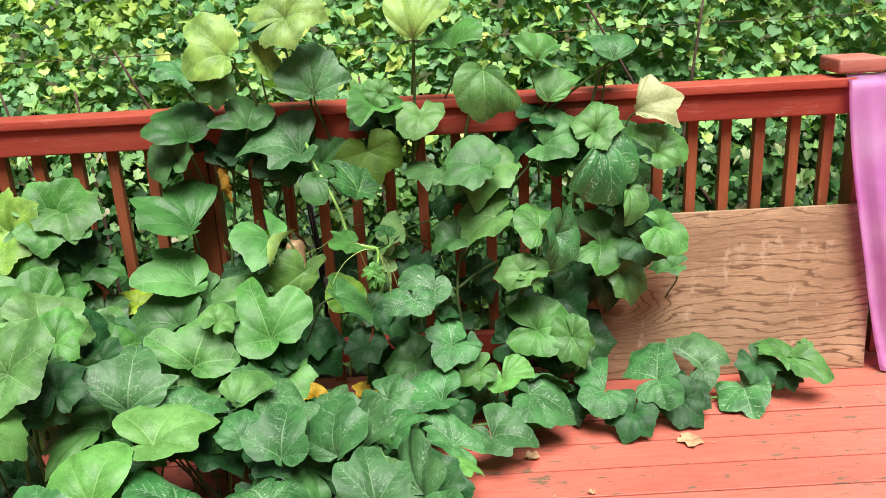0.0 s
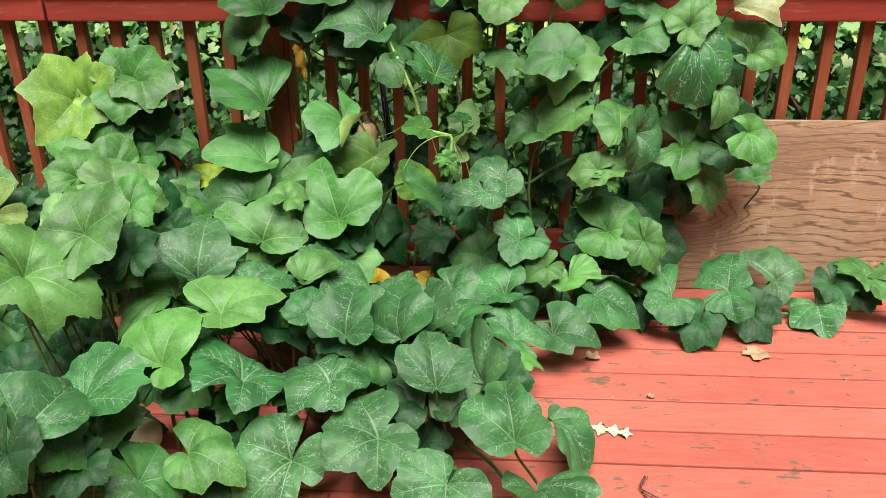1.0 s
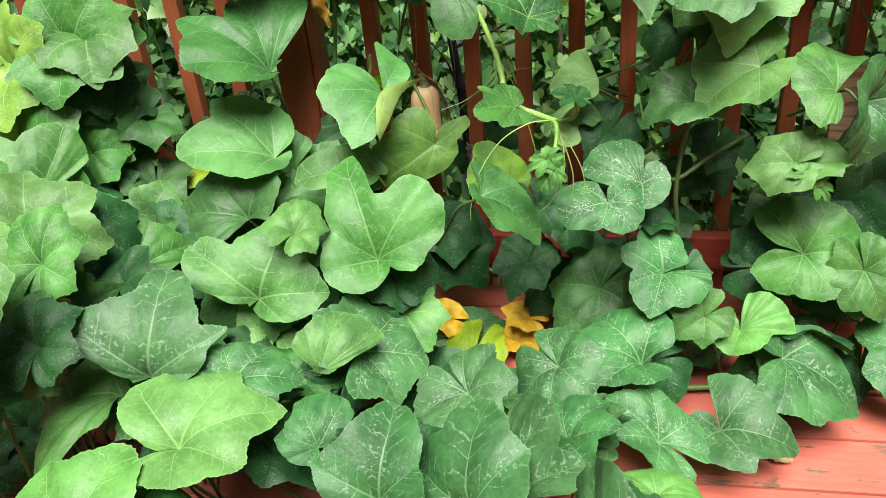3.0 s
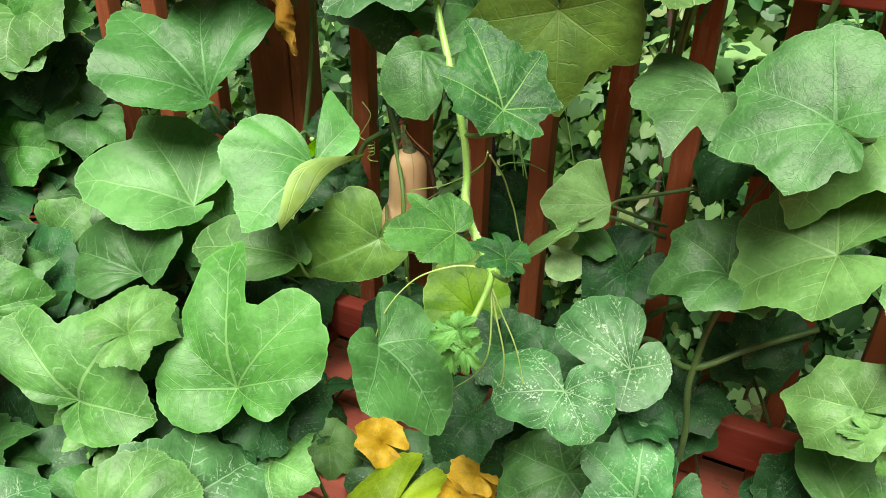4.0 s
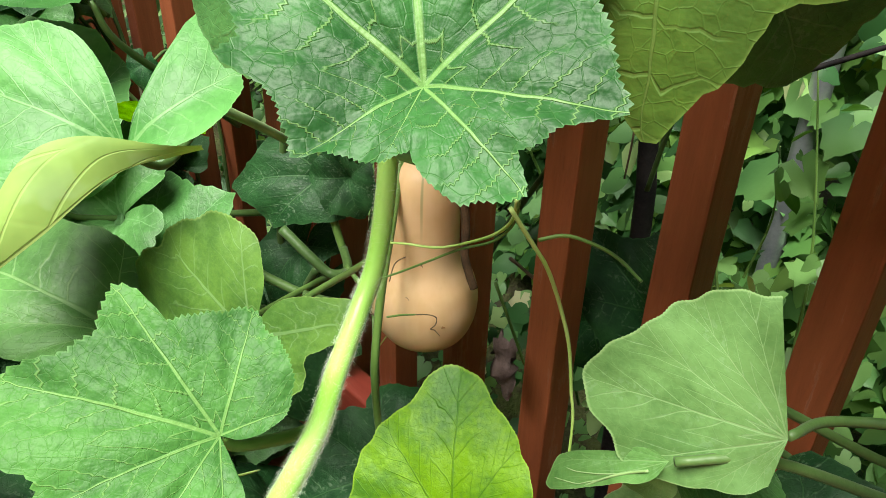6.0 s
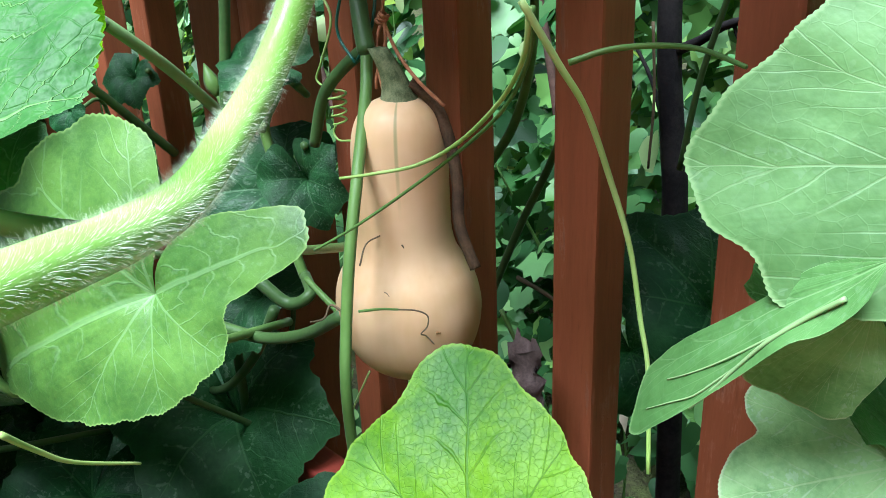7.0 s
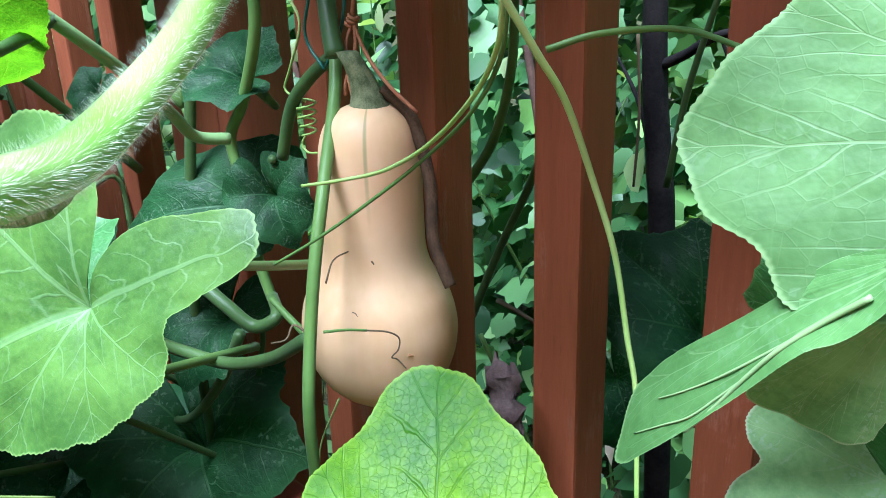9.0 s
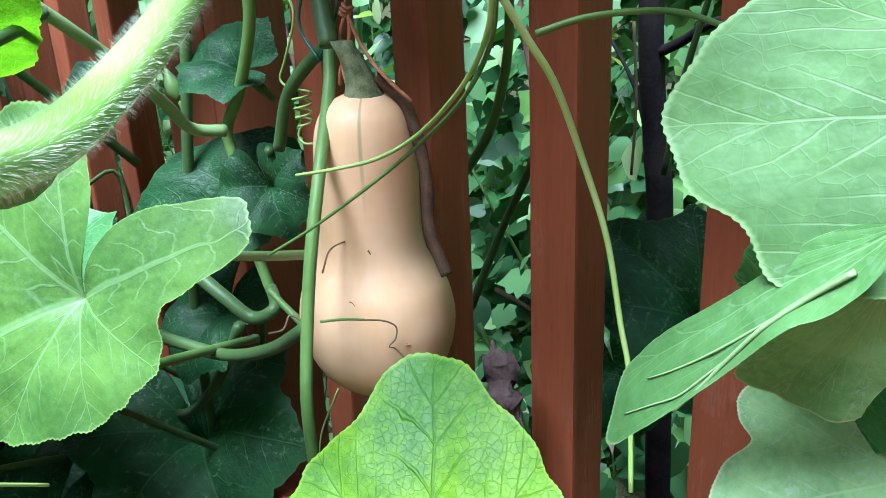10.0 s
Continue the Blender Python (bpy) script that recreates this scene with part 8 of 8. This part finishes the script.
def build_flower_pot():
    rnd = random.Random(9)
    pot = thing("flower_pot", "purple-rimmed pot of small bright moss-rose flowers on the deck", "flower pot", (0.945, -1.685, 0.0))
    n = 40
    for name, prof, mat in (("bowl", ((0.085, 0.0), (0.095, 0.02), (0.120, 0.10), (0.135, 0.165), (0.128, 0.165), (0.115, 0.11), (0.02, 0.10)), POT_PURPLE), ("rim", ((0.132, 0.158), (0.150, 0.160), (0.153, 0.172), (0.149, 0.184), (0.136, 0.186), (0.128, 0.176)), POT_PURPLE),
                            ("soil", ((0.126, 0.150), (0.08, 0.158), (0.03, 0.160), (0.001, 0.160)), POT_BLACK)):
        bm = bmesh.new()
        rings = [[bm.verts.new((r * math.cos(2 * math.pi * k / n), r * math.sin(2 * math.pi * k / n), z)) for k in range(n)] for r, z in prof]
        for a, b in zip(rings, rings[1:]):
            for k in range(n):
                bm.faces.new((a[k], a[(k + 1) % n], b[(k + 1) % n], b[k]))
        if name == "bowl":
            bm.faces.new(rings[0][::-1])
        part(name, bm, mat, pot)
    bm = bmesh.new()
    leafy = bmesh.new()
    tips = []
    for i in range(170):
        a, r = rnd.uniform(0, 6.28), 0.12 * math.sqrt(rnd.random())
        b = Vector((r * math.cos(a), r * math.sin(a), 0.155))
        out = Vector((math.cos(a), math.sin(a), 0)) * rnd.uniform(0.0, 0.09)
        h = rnd.uniform(0.02, 0.075)
        top = b + out + Vector((rnd.uniform(-0.02, 0.02), rnd.uniform(-0.02, 0.02), h))
        tube(bm, [b, b.lerp(top, 0.5) + out * 0.25, top], 0.0015, 0.0010, 5, 3)
        tips.append(top)
        for k in range(12):
            p = b.lerp(top, rnd.uniform(0.35, 1.0))
            d = Vector((rnd.uniform(-1, 1), rnd.uniform(-1, 1), rnd.uniform(0.0, 0.9))).normalized()
            tube(leafy, [p, p + d * 0.006, p + d * 0.013], 0.0014, 0.0005, 4, 1)
    part("stems", bm, TWIG, pot, "thin reddish stems")
    part("foliage", leafy, STEM, pot, "small needle-like green leaves")
    rnd.shuffle(tips)
    shades = (("yellow", col(0.80, 0.70, 0.02)), ("magenta", col(0.62, 0.01, 0.30)), ("white", col(0.82, 0.78, 0.80)), ("red", col(0.60, 0.03, 0.05)), ("cream", col(0.80, 0.74, 0.50)), ("lilac", col(0.55, 0.30, 0.68)))
    mats = {k: plain("petal_" + k, c, col(min(1, c[0] * 1.1), min(1, c[1] * 1.1 + 0.01), min(1, c[2] * 1.1 + 0.01)), 60.0, 0.5, 0.1) for k, c in shades}
    places = (("yellow", (-0.120, 0.030, 0.268)), ("magenta", (-0.078, 0.030, 0.258)), ("white", (-0.062, 0.010, 0.250)), ("white", (0.055, 0.045, 0.262)), ("cream", (0.092, 0.030, 0.250)), ("red", (-0.030, 0.055, 0.262)),
              ("red", (0.062, 0.105, 0.272)), ("magenta", (-0.048, -0.020, 0.245)), ("lilac", (-0.015, 0.030, 0.240)), ("lilac", (-0.110, -0.01, 0.225)), ("red", (0.020, 0.040, 0.240)))
    for k, p in places:
        bm = bmesh.new()
        petal_ring(bm, p, 0.0145, 6, 0.35, rnd)
        petal_ring(bm, (p[0], p[1], p[2] + 0.003), 0.009, 5, 0.8, rnd)
        part("flower", bm, mats[k], pot, k + " flower")
        bm = bmesh.new()
        tube(bm, [p, (p[0] * 0.9, p[1] * 0.9, 0.21), (p[0] * 0.8, p[1] * 0.8, 0.16)], 0.0014, 0.0016, 5, 3)
        part("stem", bm, STEM_DARK, pot)


build_flower_pot()


# ---- withered pieces in the vines, second fruit ----
def withered(points, width, mat, vine, seed, name="withered_leaf", label="shrivelled golden leaf"):
    """A hanging, lengthwise crumpled dead leaf."""
    rnd = random.Random(seed)
    path = spline(points, 6)
    bm = bmesh.new()
    rows = []
    for i, p in enumerate(path):
        f = i / (len(path) - 1)
        w = width * math.sin(math.pi * (0.12 + 0.86 * f)) ** 0.7
        row = []
        for k in range(7):
            a = (k / 6 - 0.5) * 4.2
            row.append(bm.verts.new(p + Vector((w * math.sin(a) * (1 + 0.3 * rnd.uniform(-1, 1)), -w * 0.6 * math.cos(a) + w * 0.35 * math.sin(5 * f * 3 + k), 0.4 * w * rnd.uniform(-1, 1)))))
        rows.append(row)
    for a, b in zip(rows, rows[1:]):
        for k in range(6):
            bm.faces.new((a[k], a[k + 1], b[k + 1], b[k]))
    bmesh.ops.solidify(bm, geom=bm.faces[:], thickness=0.0008)
    part(name, bm, mat, vine, label)


withered([(-0.200, -0.10, 0.895), (-0.190, -0.11, 0.860), (-0.185, -0.11, 0.810), (-0.175, -0.105, 0.765)], 0.017, GOLD_LEAF, rail_vine, 3)
strand("tendril", DRY, [(-0.200, -0.10, 0.895), (-0.16, -0.09, 0.87), (-0.10, -0.07, 0.83), (-0.02, -0.05, 0.82)], 0.0022, 0.0026)
withered([(0.105, -0.035, 0.455), (0.110, -0.04, 0.420), (0.118, -0.04, 0.385)], 0.013, FADED_FLOWER, rail_vine, 5, "withered_flower", "dry brown flower remnant")
withered([(-0.505, -0.80, 0.52), (-0.50, -0.80, 0.485), (-0.495, -0.80, 0.45)], 0.022, GOLD_LEAF, left_vine, 6, "withered_flower", "withered orange flower")
withered([(-0.52, -0.18, 0.43), (-0.49, -0.18, 0.425), (-0.47, -0.18, 0.415)], 0.014, GOLD_LEAF, rail_vine, 7, "withered_flower", "withered orange flower")
withered([(0.76, -0.36, 0.145), (0.79, -0.365, 0.15), (0.82, -0.37, 0.158)], 0.010, GOLD_LEAF, deck_vine, 8, "withered_flower", "small closed yellow flower")


def closed_bud(at, way, length, width):
    """A closed green flower bud: ribbed spindle with a pointed tip and a short stalk."""
    p, d = Vector(at), Vector(way).normalized()
    s = d.orthogonal().normalized()
    u = d.cross(s)
    bm = bmesh.new()
    rings = []
    for f, r in ((0.0, 0.30), (0.12, 0.62), (0.3, 1.0), (0.5, 0.95), (0.7, 0.66), (0.88, 0.30), (1.0, 0.06)):
        rings.append([bm.verts.new(p + d * length * f + (s * math.cos(k * math.pi / 5) + u * math.sin(k * math.pi / 5)) * width * r * (1.0 if k % 2 else 0.82)) for k in range(10)])
    for a, b in zip(rings, rings[1:]):
        for k in range(10):
            bm.faces.new((a[k], a[(k + 1) % 10], b[(k + 1) % 10], b[k]))
    bm.faces.new(rings[0][::-1])
    bm.faces.new(rings[-1])
    tube(bm, [p - d * length * 0.7 + u * 0.004, p - d * length * 0.3, p + d * 0.001], width * 0.22, width * 0.28, 6, 4)
    part("bud", bm, STEM, rail_vine, "closed green flower bud")


closed_bud((-0.226, -0.052, 0.578), (-0.35, -0.1, 0.9), 0.030, 0.0075)


def build_pale_fruit(at):
    f = thing("round_squash", "pale cream young squash lying among the leaves", "squash", at)
    bm = bmesh.new()
    bmesh.ops.create_uvsphere(bm, u_segments=32, v_segments=20, radius=0.055)
    for v in bm.verts:
        a = math.atan2(v.co.y, v.co.x)
        k = 1 + 0.04 * math.cos(8 * a) * (1 - abs(v.co.z) / 0.06)
        v.co.x *= k
        v.co.y *= k
        v.co.z *= 0.82
    part("body", bm, PALE_LEAF, f, "smooth cream rind")
    bm = bmesh.new()
    tube(bm, [(0, 0, 0.04), (0.005, 0.01, 0.055), (0.02, 0.03, 0.06)], 0.006, 0.004, 8, 4, 0.2)
    part("stalk", bm, STALK, f)


build_pale_fruit((-0.46, -1.08, 0.046))


# dry stalks and an old timber by the heap of leaves
def build_dry_stalks():
    rnd = random.Random(12)
    t = thing("dry_stalks", "tangle of grey dry plant stalks on the deck", "dry stalks", (-0.62, -0.55, 0.0))
    for i in range(26):
        a = Vector((rnd.uniform(-0.22, 0.22), rnd.uniform(-0.25, 0.15), rnd.uniform(0.0, 0.05)))
        b = a + Vector((rnd.uniform(-0.18, 0.18), rnd.uniform(-0.08, 0.08), rnd.uniform(0.02, 0.28)))
        m = a.lerp(b, 0.5) + Vector((rnd.uniform(-0.04, 0.04), rnd.uniform(-0.04, 0.04), 0.02))
        a.z = 0.004
        bm = bmesh.new()
        r = rnd.uniform(0.0016, 0.004)
        tube(bm, [a, m, b], r, r * 0.6, 6, 4)
        part("stalk", bm, DRY, t)


build_dry_stalks()


# bare canes in the hedge
def build_canes():
    rnd = random.Random(40)
    t = thing("grape_canes", "reddish-brown bare grapevine canes in the hedge", "canes", (0, 0, -0.55))
    for base, top in (((-0.95, 0.75, 0.0), (-0.98, 0.72, 1.62)), ((-0.90, 0.80, 0.2), (-1.30, 0.72, 1.66)), ((-0.45, 0.78, 0.6), (-0.80, 0.75, 1.78)), ((1.6, 0.8, 0.1), (1.72, 0.9, 1.9)), ((0.3, 0.9, 0.0), (0.2, 0.9, 1.6)), ((2.3, 0.9, 0.3), (1.2, 0.85, 1.86))):
        a, b = Vector(base), Vector(top)
        m = a.lerp(b, 0.5) + Vector((rnd.uniform(-0.06, 0.06), rnd.uniform(-0.05, 0.05), 0))
        bm = bmesh.new()
        tube(bm, [a, m, b], 0.010, 0.005, 7, 5)
        part("cane", bm, TWIG, t)
    w = thing("trellis_wire", "thin grey trellis wire strung through the hedge", "wire", (0, 0.62, 1.22))
    bm = bmesh.new()
    tube(bm, [(-3.2, 0, -0.02), (0, 0, -0.01), (1.5, 0, 0.0), (4.2, 0, 0.02)], 0.0016, 0.0016, 6, 8)
    part("strand", bm, TWIG, w)
    for x in (-3.2, 4.2):
        bm = bmesh.new()
        tube(bm, [(x, 0, -1.85), (x, 0, -0.6), (x, 0, 0.1)], 0.02, 0.02, 10, 2)
        part("stake", bm, GALV, w)


build_canes()
